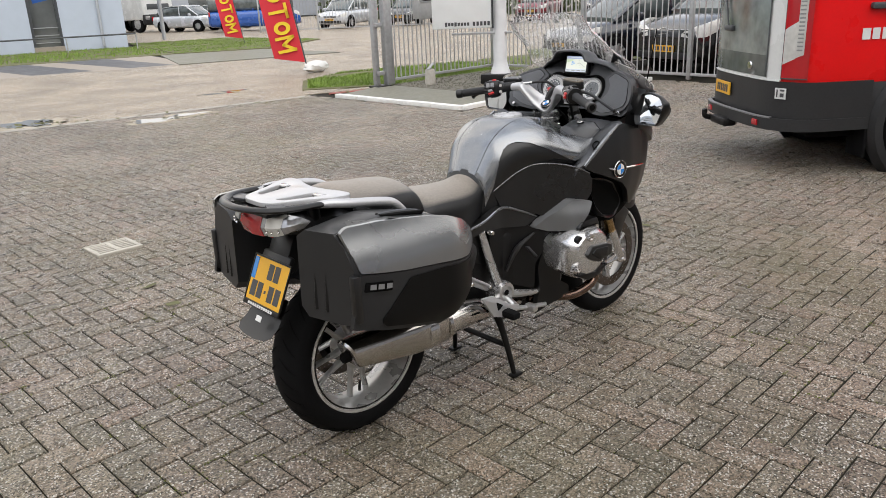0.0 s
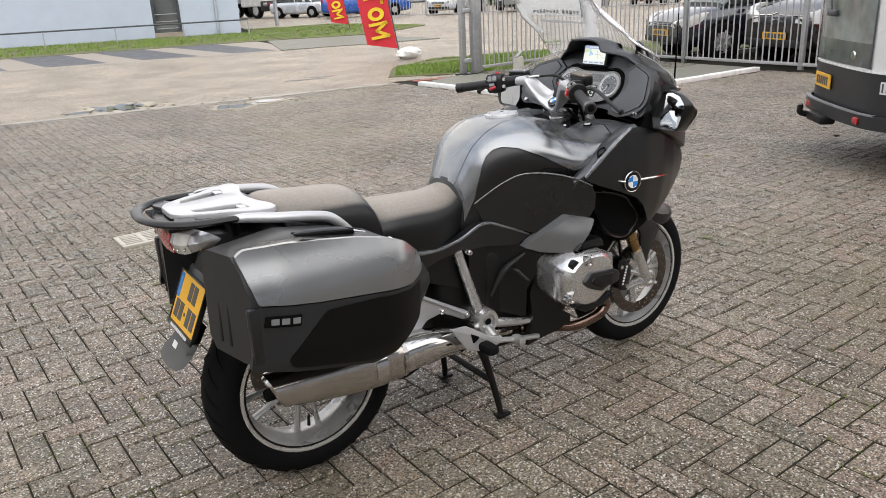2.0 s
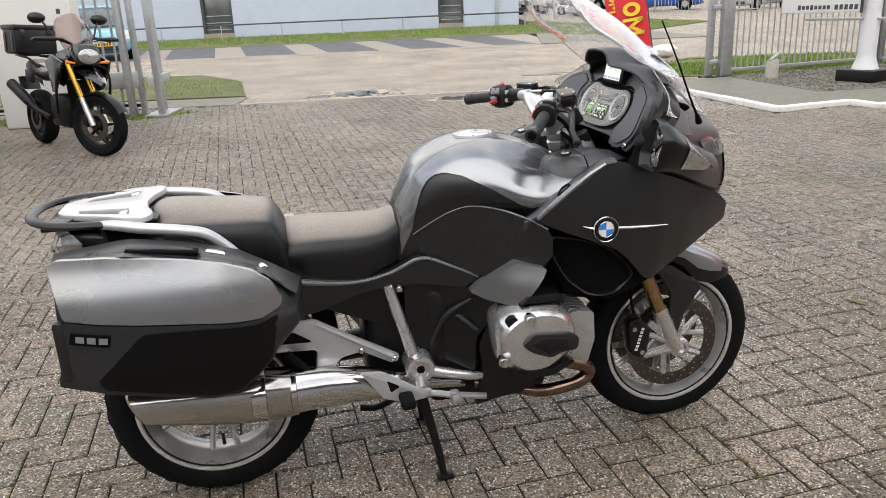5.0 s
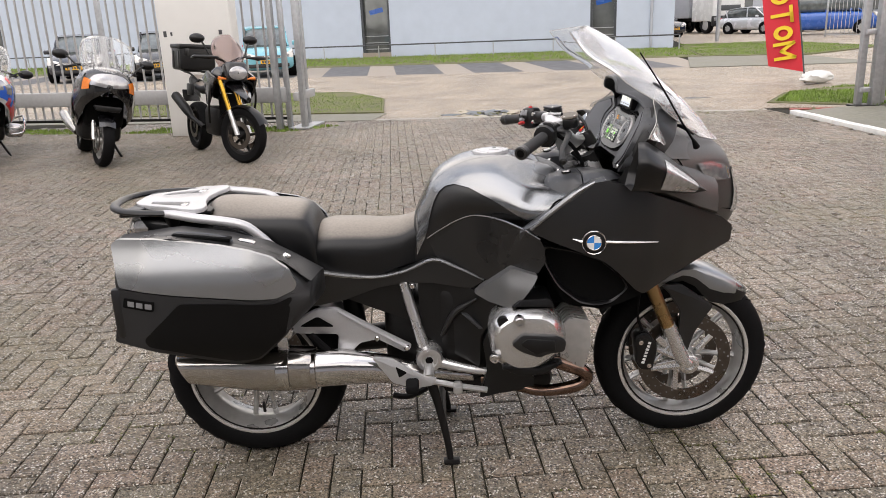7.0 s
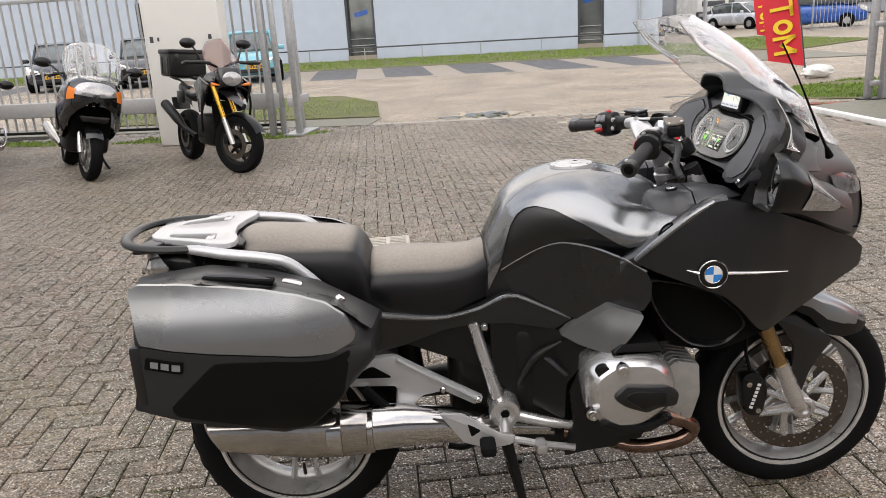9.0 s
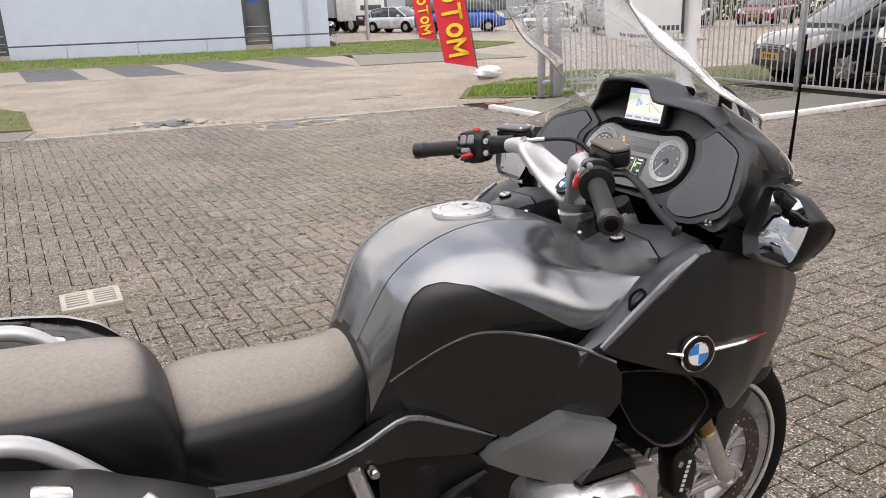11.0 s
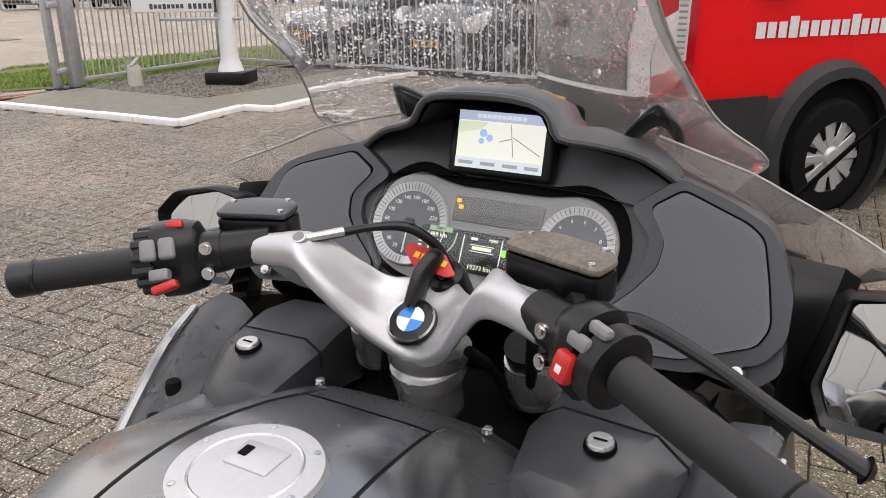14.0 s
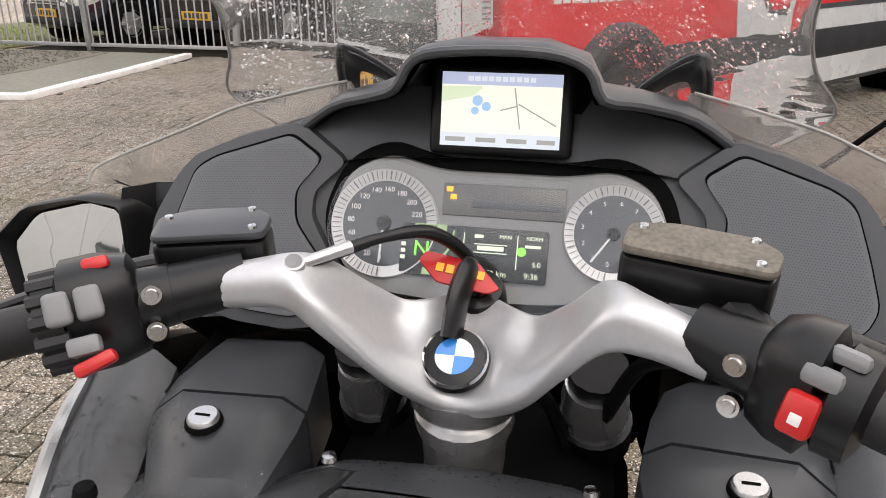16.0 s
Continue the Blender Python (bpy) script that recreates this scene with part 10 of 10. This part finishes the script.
def fork(b, top, axle, steer, lower, upper, spread=0.10):
    m = Matrix.Translation(axle) @ Matrix.Rotation(radians(steer), 4, "Z")
    d = Vector(top)
    for s in (-1, 1):
        part("fork_leg", moved(tube([(0, s * spread, 0), d * 0.45 + Vector((0, s * spread, 0))], [0.030, 0.028], 12, 1), m), lower, b)
        part("fork_tube", moved(tube([d * 0.44 + Vector((0, s * spread, 0)), d + Vector((0, s * spread, 0))], 0.026, 12, 1), m), upper, b)
        part("caliper", moved(rbox((-0.09, s * (spread - 0.01), 0.05), (0.06, 0.05, 0.10), 0.012), m), M["iron"], b)


def bike_mirror(b, root, tip, up=0.05):
    mr = part("mirror_arm", tube([root, Vector(root).lerp(Vector(tip), 0.55) + Vector((0, 0, up)), tip], 0.010, 8), M["black"], b)
    c = Vector(tip)
    part("mirror_shell", skin([[c + Vector((dx, 0.085 * k * math.cos(a), 0.055 * k * math.sin(a))) for a in (2 * math.pi * j / 16 for j in range(16))] for dx, k in ((-0.02, 0.9), (-0.018, 1.0), (0.02, 0.92), (0.045, 0.6), (0.055, 0.15))]), M["black"], mr)
    part("mirror_glass", skin([[c + Vector((-0.021, 0.085 * k * math.cos(a), 0.055 * k * math.sin(a))) for a in (2 * math.pi * j / 16 for j in range(16))] for k in (0.88, 0.01)], cap=False), M["mirror"], mr)


def clear_screen(b, low, high, w0, w1, material, label):
    rows = []
    for i in range(9):
        f = i / 8
        cx, cz = low[0] + (high[0] - low[0]) * f, low[1] + (high[1] - low[1]) * f + 0.03 * math.sin(math.pi * f)
        w = w0 + (w1 - w0) * f + 0.05 * math.sin(math.pi * min(f * 1.15, 1))
        if i == 8:
            w *= 0.72
        rows.append([Vector((cx - 0.14 * abs(u) ** 2, w * u, cz - 0.03 * abs(u) ** 2.5)) for u in [k / 7 - 1 for k in range(15)]])
    sc = part("windscreen", skin([r + [p + Vector((-0.004, 0, -0.002)) for p in reversed(r)] for r in rows]), material, b, label, 60)
    sc.visible_shadow = False
    return sc


def side_stand(b, ax):
    st_ = part("side_stand", tube([(0.05, 0.16, 0.30), (0.10, 0.27, 0.12), (0.12, 0.33, 0.035)], [0.016, 0.014, 0.012], 10), M["iron"], b)
    part("stand_foot", rbox((0.12, 0.335, 0.03), (0.07, 0.05, 0.012), 0.005), M["iron"], st_)


def tourer(at, label, main, police):
    b = thing("motorcycle", label, "motorcycle", "motorcycles parked by the gate", at)
    road_wheel("front_wheel", (0.745, 0, 0.30), 0.30, 0.12, b, 10, M["rim"], 6)
    road_wheel("rear_wheel", (-0.745, 0, 0.305), 0.305, 0.17, b, 5, M["rim"])
    fork(b, (-0.20, 0, 0.52), (0.745, 0, 0.30), 6, M["alu"], M["iron"])
    part("front_mudguard", skin([[Vector((0.745 + math.cos(a) * 0.325, y, 0.30 + math.sin(a) * 0.325 - 0.02 * (abs(y) / 0.08) ** 2)) for y in (-0.085, -0.06, 0, 0.06, 0.085)] for a in (radians(35 + 11 * k) for k in range(10))], cap=False, closed=False), main, b)
    rows = [(0.995, 0.86, 0.92, 0.015), (0.985, 0.79, 0.98, 0.12), (0.95, 0.72, 1.04, 0.21), (0.84, 0.62, 1.10, 0.28), (0.62, 0.40, 1.12, 0.33), (0.35, 0.32, 1.05, 0.31), (0.12, 0.34, 0.98, 0.24), (-0.05, 0.44, 0.88, 0.19)]
    fr = part("fairing", body(rows), main, b, "full touring fairing", 50)
    part("nose_grille", prism(round_outline([(-0.15, 0.70), (0.15, 0.70), (0.12, 0.64), (-0.12, 0.64)], 0.02), 0.90, 0.965, "x", 0.008), M["black"], fr)
    part("engine_block", rbox((0.28, 0, 0.42), (0.55, 0.44, 0.30), 0.06), M["iron"], b)
    # near-black box paints the shade behind the fairing
    part("radiator_space", rbox((0.62, 0, 0.62), (0.16, 0.42, 0.34), 0.05), M["void"], b)
    hl = part("headlamp", skin([[ring_at(row_at(rows, x), f, 0.008) for f in [0.20 + 0.60 * k / 12 for k in range(13)]] for x in (0.994, 0.985, 0.965, 0.94)], cap=False, closed=False), M["lens_clear"], b, "clear twin headlamp")
    for f0, f1 in ((0.16, 0.27), (0.73, 0.84)):
        part("indicator", flash(rows, 0.955, 0.87, f0, f1, 0.0, 0.010), M["lens_clear" if police else "amber_l"], b, "clear indicator" if police else "amber indicator")
    tank = [(0.36, 0.78, 1.06, 0.16), (0.22, 0.76, 1.08, 0.19), (0.0, 0.74, 1.02, 0.19), (-0.14, 0.74, 0.88, 0.13)]
    part("tank", body(tank), main, b)
    part("rider_seat", body([(-0.10, 0.70, 0.85, 0.13), (-0.25, 0.70, 0.83, 0.17), (-0.40, 0.72, 0.84, 0.17), (-0.45, 0.74, 0.92, 0.16)]), M["seat"], b)
    part("passenger_seat", body([(-0.44, 0.76, 0.93, 0.15), (-0.60, 0.78, 0.945, 0.16), (-0.76, 0.82, 0.93, 0.13)]), M["seat"], b)
    part("tail", body([(-0.35, 0.62, 0.82, 0.17), (-0.65, 0.68, 0.86, 0.16), (-0.98, 0.80, 0.90, 0.09)]), main, b)
    part("silencer", tube([(0.0, -0.20, 0.30), (-0.40, -0.23, 0.36), (-0.92, -0.25, 0.44)], [0.03, 0.055, 0.06], 16), M["steel"], b)
    clear_screen(b, (0.92, 1.04), (0.62, 1.46), 0.23, 0.25, M["screen"], "clear tall windscreen")
    for s in (-1, 1):
        part("screen_strut", tube([(0.84, s * 0.14, 1.07), (0.76, s * 0.16, 1.14), (0.66, s * 0.17, 1.26)], 0.010, 8), M["black"], b)
        bike_mirror(b, (0.66, s * 0.27, 1.06), (0.52, s * 0.46, 1.10 if police else 1.20), 0.03)
        br = part("handlebar", tube([(0.40, s * 0.05, 1.08), (0.38, s * 0.20, 1.12), (0.28, s * 0.38, 1.06)], 0.016, 10), M["grip"], b)
        part("hand_lever", tube([(0.40, s * 0.22, 1.12), (0.38, s * 0.39, 1.07)], 0.006, 6, 1), M["iron"], br)
        if police:
            part("pannier", rbox((-0.72, s * 0.33, 0.66), (0.52, 0.22, 0.42), 0.07, 3), M["tour_white"], b, "white hard pannier")
            part("crash_bar", tube([(0.55, s * 0.28, 0.36), (0.52, s * 0.42, 0.40), (0.45, s * 0.44, 0.55), (0.30, s * 0.42, 0.58), (0.22, s * 0.30, 0.52)], 0.014, 10), M["chrome"], b, "chrome crash bar")
            for x0, x1, f0, f1, sl, m_ in ((0.985, 0.78, 0.08, 0.27, -0.04, "tour_blue"), (0.93, 0.50, 0.00, 0.13, 0.02, "tour_red"), (0.72, 0.35, 0.14, 0.27, -0.04, "tour_blue"), (0.88, 0.66, 0.27, 0.35, 0.02, "tour_red")):
                g0, g1 = (f0, f1) if s < 0 else (1 - f1, 1 - f0)
                part("flash", flash(rows, x0, x1, g0, g1, sl if s < 0 else -sl), M[m_], fr)
            part("cylinder", rbox((0.36, s * 0.33, 0.40), (0.20, 0.20, 0.17), 0.05, 3), M["alu"], b)
        else:
            part("front_mark", flash(rows, 0.60, 0.15, 0.05 if s < 0 else 0.83, 0.17 if s < 0 else 0.95, 0.02 if s < 0 else -0.02), M["satin"], fr)
    if police:
        part("front_plate", rbox((0.985, 0, 0.62), (0.012, 0.24, 0.13), 0.004, rot=(0, 12, 0)), M["tour_white"], b, "plain pale plate over the front wheel")
        part("plate_arm", tube([(0.97, 0, 0.64), (0.86, 0, 0.68)], 0.014, 8, 1), M["black"], b)
    side_stand(b, 0)
    return b


def adventure(at, label):
    b = thing("motorcycle", label, "motorcycle", "motorcycles parked by the gate", at)
    road_wheel("front_wheel", (0.735, 0, 0.315), 0.315, 0.11, b, 5, M["iron"], 26)
    road_wheel("rear_wheel", (-0.735, 0, 0.30), 0.30, 0.15, b, 5, M["iron"])
    fork(b, (-0.24, 0, 0.60), (0.735, 0, 0.315), 26, M["alu"], M["gold_fork"], 0.095)
    part("front_mudguard", moved(skin([[Vector((math.cos(a) * 0.335, y, math.sin(a) * 0.335 - 0.02 * (abs(y) / 0.07) ** 2)) for y in (-0.075, -0.05, 0, 0.05, 0.075)] for a in (radians(25 + 11 * k) for k in range(12))], cap=False, closed=False), Matrix.Translation((0.735, 0, 0.315)) @ Matrix.Rotation(radians(26), 4, "Z")), M["black"], b)
    part("engine_block", rbox((0.10, 0, 0.42), (0.46, 0.30, 0.34), 0.06), M["iron"], b)
    part("radiator", rbox((0.36, 0, 0.62), (0.06, 0.26, 0.26), 0.02, rot=(0, -12, 0)), M["void"], b)
    part("tank", body([(0.38, 0.66, 1.00, 0.13), (0.25, 0.64, 1.06, 0.19), (0.02, 0.70, 1.02, 0.18), (-0.14, 0.72, 0.86, 0.12)]), M["tour_black"], b)
    for s in (-1, 1):
        part("shroud", panel(round_outline([(0.02, 0.92), (0.30, 1.0), (0.56, 0.93), (0.50, 0.82), (0.34, 0.64), (0.22, 0.62), (0.14, 0.78)], 0.02), lambda a, c, s=s: s * (0.20 + 0.05 * smoothstep(0.0, 0.4, a)), 0.02, 0.04), M["tour_black"], b, "black tank shroud")
        part("hand_guard", tube([(0.28, s * 0.40, 1.14), (0.42, s * 0.40, 1.15), (0.48, s * 0.28, 1.15), (0.46, s * 0.16, 1.15)], [0.010, 0.022, 0.022, 0.010], 10), M["black"], b)
        part("handlebar", tube([(0.34, s * 0.03, 1.10), (0.33, s * 0.20, 1.16), (0.26, s * 0.40, 1.13)], 0.014, 10), M["grip"], b)
        bike_mirror(b, (0.32, s * 0.20, 1.16), (0.24, s * 0.31, 1.35), 0.03)
        part("crash_bar", tube([(0.30, s * 0.12, 0.92), (0.44, s * 0.25, 0.84), (0.42, s * 0.27, 0.60), (0.28, s * 0.22, 0.42)], 0.013, 10), M["iron"], b)
        part("indicator", tube([(0.58, s * 0.12, 0.92), (0.58, s * 0.21, 0.93)], [0.008, 0.022], 10, 1), M["amber_l"], b)
        part("rack_bar", tube([(-0.35, s * 0.12, 0.86), (-0.60, s * 0.13, 0.94), (-0.92, s * 0.11, 0.96)], 0.012, 8), M["iron"], b)
    part("beak", skin([[Vector((x, y, z - 0.03 * (abs(y) / max(w, 0.01)) ** 2)) for y in (-w, -w * 0.5, 0, w * 0.5, w)] for x, z, w in ((0.44, 0.90, 0.14), (0.60, 0.86, 0.12), (0.78, 0.80, 0.08), (0.92, 0.74, 0.03))], cap=False, closed=False), M["tour_black"], b)
    hl = part("headlamp_shell", rbox((0.52, 0, 0.99), (0.20, 0.27, 0.22), 0.06, 3, rot=(0, -14, 0)), M["tour_black"], b)
    part("headlamp", skin([[Vector((0.628 + 0.02 * k, 0.105 * q * math.cos(a), 0.985 + 0.075 * q * math.sin(a))) for a in (2 * math.pi * j / 20 for j in range(20))] for k, q in ((0, 1.0), (0.5, 0.85), (0.8, 0.5), (0.9, 0.05))], cap=False), M["lens_clear"], hl, "clear headlamp lens")
    clear_screen(b, (0.56, 1.08), (0.34, 1.40), 0.14, 0.13, M["screen_dk"], "smoked windscreen")
    part("rider_seat", body([(-0.08, 0.70, 0.86, 0.11), (-0.25, 0.70, 0.83, 0.15), (-0.44, 0.74, 0.86, 0.15)]), M["seat"], b)
    part("passenger_seat", body([(-0.42, 0.76, 0.90, 0.13), (-0.60, 0.78, 0.93, 0.13), (-0.74, 0.82, 0.93, 0.10)]), M["seat"], b)
    part("tail", body([(-0.30, 0.62, 0.80, 0.12), (-0.60, 0.70, 0.84, 0.11), (-0.90, 0.80, 0.90, 0.06)]), M["black"], b)
    box_ = part("top_box", rbox((-0.86, 0, 1.13), (0.38, 0.44, 0.30), 0.035, 3), M["black"], b, "black ribbed top box")
    part("lid", rbox((-0.86, 0, 1.265), (0.40, 0.46, 0.06), 0.02, 2), M["black"], box_)
    for s in (-1, 1):
        for x in (-0.96, -0.76):
            part("rib", rbox((x, s * 0.222, 1.11), (0.05, 0.012, 0.20), 0.004), M["satin"], box_)
        part("latch", rbox((-0.665, s * 0.14, 1.20), (0.014, 0.05, 0.09), 0.004), M["satin"], box_)
    part("rack_plate", rbox((-0.84, 0, 0.968), (0.30, 0.26, 0.014), 0.005), M["iron"], b)
    part("silencer", tube([(-0.10, -0.16, 0.34), (-0.38, -0.20, 0.42), (-0.52, -0.215, 0.50), (-0.90, -0.23, 0.66)], [0.025, 0.03, 0.055, 0.058], 16), M["iron"], b)
    part("number_plate", rbox((-1.02, 0, 0.66), (0.012, 0.21, 0.15), 0.003, rot=(0, -20, 0)), M["black"], b)
    part("plate_holder", tube([(-0.88, 0, 0.82), (-1.0, 0, 0.70)], 0.02, 8, 1), M["black"], b)
    part("rear_side", rbox((-0.42, -0.20, 0.76), (0.20, 0.03, 0.14), 0.015), M["black"], b)
    side_stand(b, 0)
    return b


def stand_at(front, rear, lean):
    f, r = Vector(front), Vector(rear)
    c = (f + r) / 2
    return pose(c.x, c.y, 0.0, 0, 0, math.degrees(math.atan2(f.y - r.y, f.x - r.x))) @ Matrix.Rotation(radians(lean), 4, "X")


tourer(stand_at((-4.80, 6.72), (-5.62, 7.95), -9), "white touring motorcycle with blue and red flashes and chrome crash bars", M["tour_white"], True)
tourer(stand_at((-3.22, 6.25), (-3.98, 7.55), -12), "black touring motorcycle with a clear tall screen and amber indicators", M["tour_black"], False)
adventure(stand_at((-1.54, 6.09), (-2.40, 7.32), -5), "black adventure motorcycle with gold forks and a top box")

# ---- rain beads on the upward faces of the motorcycle, too many to count ----
def beads(parent_name, count, seed, r0, r1, up=0.35):
    rnd_ = random.Random(seed)
    vs, fs = [], []
    for ob in [o for o in bpy.data.objects if o.name.split(".")[0] == parent_name and o.type == "MESH"]:
        mw = Matrix.Identity(4)
        o = ob
        while o is not None:
            mw = o.matrix_basis @ mw
            o = o.parent
        tris = []
        for p in ob.data.polygons:
            q = [mw @ ob.data.vertices[i].co for i in p.vertices]
            for k in range(1, len(q) - 1):
                n = (q[k] - q[0]).cross(q[k + 1] - q[0])
                if n.length > 1e-9 and n.normalized().z > up:
                    tris.append((n.length, q[0], q[k], q[k + 1], n.normalized()))
        if not tris:
            continue
        wts = [t[0] for t in tris]
        for _, a, b, c, n in rnd_.choices(tris, wts, k=count):
            u, v = rnd_.random(), rnd_.random()
            if u + v > 1:
                u, v = 1 - u, 1 - v
            p = a + (b - a) * u + (c - a) * v
            if noise.noise(p * 9.0) < -0.1:
                continue
            e1 = n.cross(Vector((0.3, 1, 0.2))).normalized()
            e2 = n.cross(e1)
            r = r0 + (r1 - r0) * rnd_.random() ** 3
            k0 = len(vs)
            vs += [tuple(p + e1 * (x * r) + e2 * (y * r) + n * (z * r * 0.8)) for x, y, z in OCT]
            fs += [tuple(k0 + q for q in f) for f in OCF]
    me = bpy.data.meshes.new("rain_bead")
    me.from_pydata(vs, [], fs)
    for p in me.polygons:
        p.use_smooth = True
    me.materials.append(M["drop"])
    ob = new("rain_bead", me)
    ob.parent = bike
    ob.visible_shadow = False
    tagged(ob, kind="stuff")


for part_name, count, seed, r0, r1, up in (("fairing_ledge", 700, 1, 0.0010, 0.0030, 0.4), ("top_shell", 700, 2, 0.0012, 0.0035, 0.5), ("storage_lid", 420, 3, 0.0007, 0.0022, 0.4), ("tail_section", 300, 4, 0.0012, 0.003, 0.5), ("tank_front_cover", 260, 5, 0.0008, 0.002, 0.5), ("tank_ridge", 150, 6, 0.0008, 0.0018, 0.5)):
    beads(part_name, count, seed, r0, r1, up)


# ---- the yard's pavers, laid in herringbone ----
paving = thing("paving", "damp brown-grey concrete pavers laid in herringbone", "paving")
paving["kind"] = "structure"
BL, BW = 0.2032, 0.1016
rnd = random.Random(77)


def paver_mesh(name, jit):
    """One worn paver: chamfered top, sides down into the joint."""
    l, w, c = BL / 2 - 0.0031, BW / 2 - 0.0031, 0.0052
    top = [(-l + c, -w + c), (l - c, -w + c), (l - c, w - c), (-l + c, w - c)]
    low = [(-l, -w), (l, -w), (l, w), (-l, w)]
    vs = [(x + jit.uniform(-0.0012, 0.0012), y + jit.uniform(-0.0012, 0.0012), 0.0) for x, y in top] + [(x, y, -0.0040) for x, y in low] + [(x, y, -0.016) for x, y in low]
    fs = [(0, 1, 2, 3)] + [(4 + i, 4 + (i + 1) % 4, (i + 1) % 4, i) for i in range(4)] + [(8 + i, 8 + (i + 1) % 4, 4 + (i + 1) % 4, 4 + i) for i in range(4)]
    me = bpy.data.meshes.new(name)
    me.from_pydata(vs, [], fs)
    me.materials.append(M["brick"])
    return me, vs, fs


shapes = [paver_mesh("paver", random.Random(i)) for i in range(5)]
LIM = [(-8.7, -10.0), (9.9, -10.0), (9.9, 5.12), (6.86, 5.12), (6.80, 5.52), (5.68, 5.42), (5.57, 8.42)] + [tuple(st(3.6, -0.03)[:2]), tuple(st(-2.35, -0.57)[:2]), tuple(st(-2.35, -0.62)[:2]), tuple(st(-9.5, -0.62)[:2])]
turn = Matrix.Translation((0.826, 0.036, 0)) @ Matrix.Rotation(radians(3.0), 4, "Z")
DRAIN = Matrix(drain.matrix_basis).inverted()
near, rest_v, rest_f = [], [], []
N = 104
for i in range(-N, N):
    for j in range(-N, N):
        # 90-degree herringbone on a unit grid: pieces along x and along y by turns
        k = (i + j) % 4
        if k == 0:
            cx, cy, a = (i + 1.0) * BW, (j + 0.5) * BW, 0
        elif k == 2:
            cx, cy, a = (i + 0.5) * BW, (j + 1.0) * BW, 90
        else:
            continue
        p = turn @ Vector((cx, cy, 0))
        if not inside((p.x, p.y), LIM):
            continue
        q = DRAIN @ p
        if abs(q.x) < 0.25 and abs(q.y) < 0.25:
            continue
        sag = 0.004 * noise.noise(Vector((p.x * 0.5, p.y * 0.5, 2)))
        m = pose(p.x, p.y, sag + rnd.uniform(-0.0018, 0.0018), rnd.uniform(-0.5, 0.5), rnd.uniform(-0.5, 0.5), a + 3.0 + rnd.uniform(-0.7, 0.7))
        s = shapes[rnd.randrange(5)]
        if 0.0 < p.x < 1.95 and -1.62 < p.y < -0.5 and len(near) < 130 or -1.2 < p.x < 0.0 and -1.5 < p.y < -0.4 and 129 < len(near) < 290:
            near.append((m, s))
        else:
            b = len(rest_v)
            rest_v += [tuple(m @ Vector(v)) for v in s[1]]
            rest_f += [tuple(b + x for x in f) for f in s[2]]
for m, s in near:
    ob = new("paver", s[0])
    ob.parent = paving
    ob.matrix_basis = m
me = bpy.data.meshes.new("pavers")
me.from_pydata(rest_v, [], rest_f)
me.materials.append(M["brick"])
ob = new("pavers", me)
ob.parent = paving
tagged(ob, kind="stuff")

# moss in some joints
vs, fs = [], []
rnd = random.Random(5)
while len(fs) < 26000:
    x, y = rnd.uniform(-6, 9), rnd.uniform(-4, 8)
    if noise.noise(Vector((x * 0.8, y * 0.8, 9))) < 0.08 and rnd.random() > 0.06:
        continue
    g = turn.inverted() @ Vector((x, y, 0))
    if rnd.random() < 0.5:
        g.x = round(g.x / BW) * BW + rnd.gauss(0, 0.006)
    else:
        g.y = round(g.y / BW) * BW + rnd.gauss(0, 0.004)
    p = turn @ g
    if not inside((p.x, p.y), LIM) or noise.noise(Vector((p.x * 4, p.y * 4, 1))) < 0.22:
        continue
    a, s = rnd.uniform(0, 6.28), rnd.uniform(0.002, 0.006)
    k = len(vs)
    vs += [(p.x + math.cos(a + t) * s, p.y + math.sin(a + t) * s, -0.003 + rnd.uniform(0, 0.0045)) for t in (0, 2.1, 4.2)]
    fs.append((k, k + 1, k + 2))
me = bpy.data.meshes.new("joint_moss")
me.from_pydata(vs, [], fs)
me.materials.append(M["moss"])
tagged(new("joint_moss", me), "green moss in the paver joints", "moss", kind="stuff")
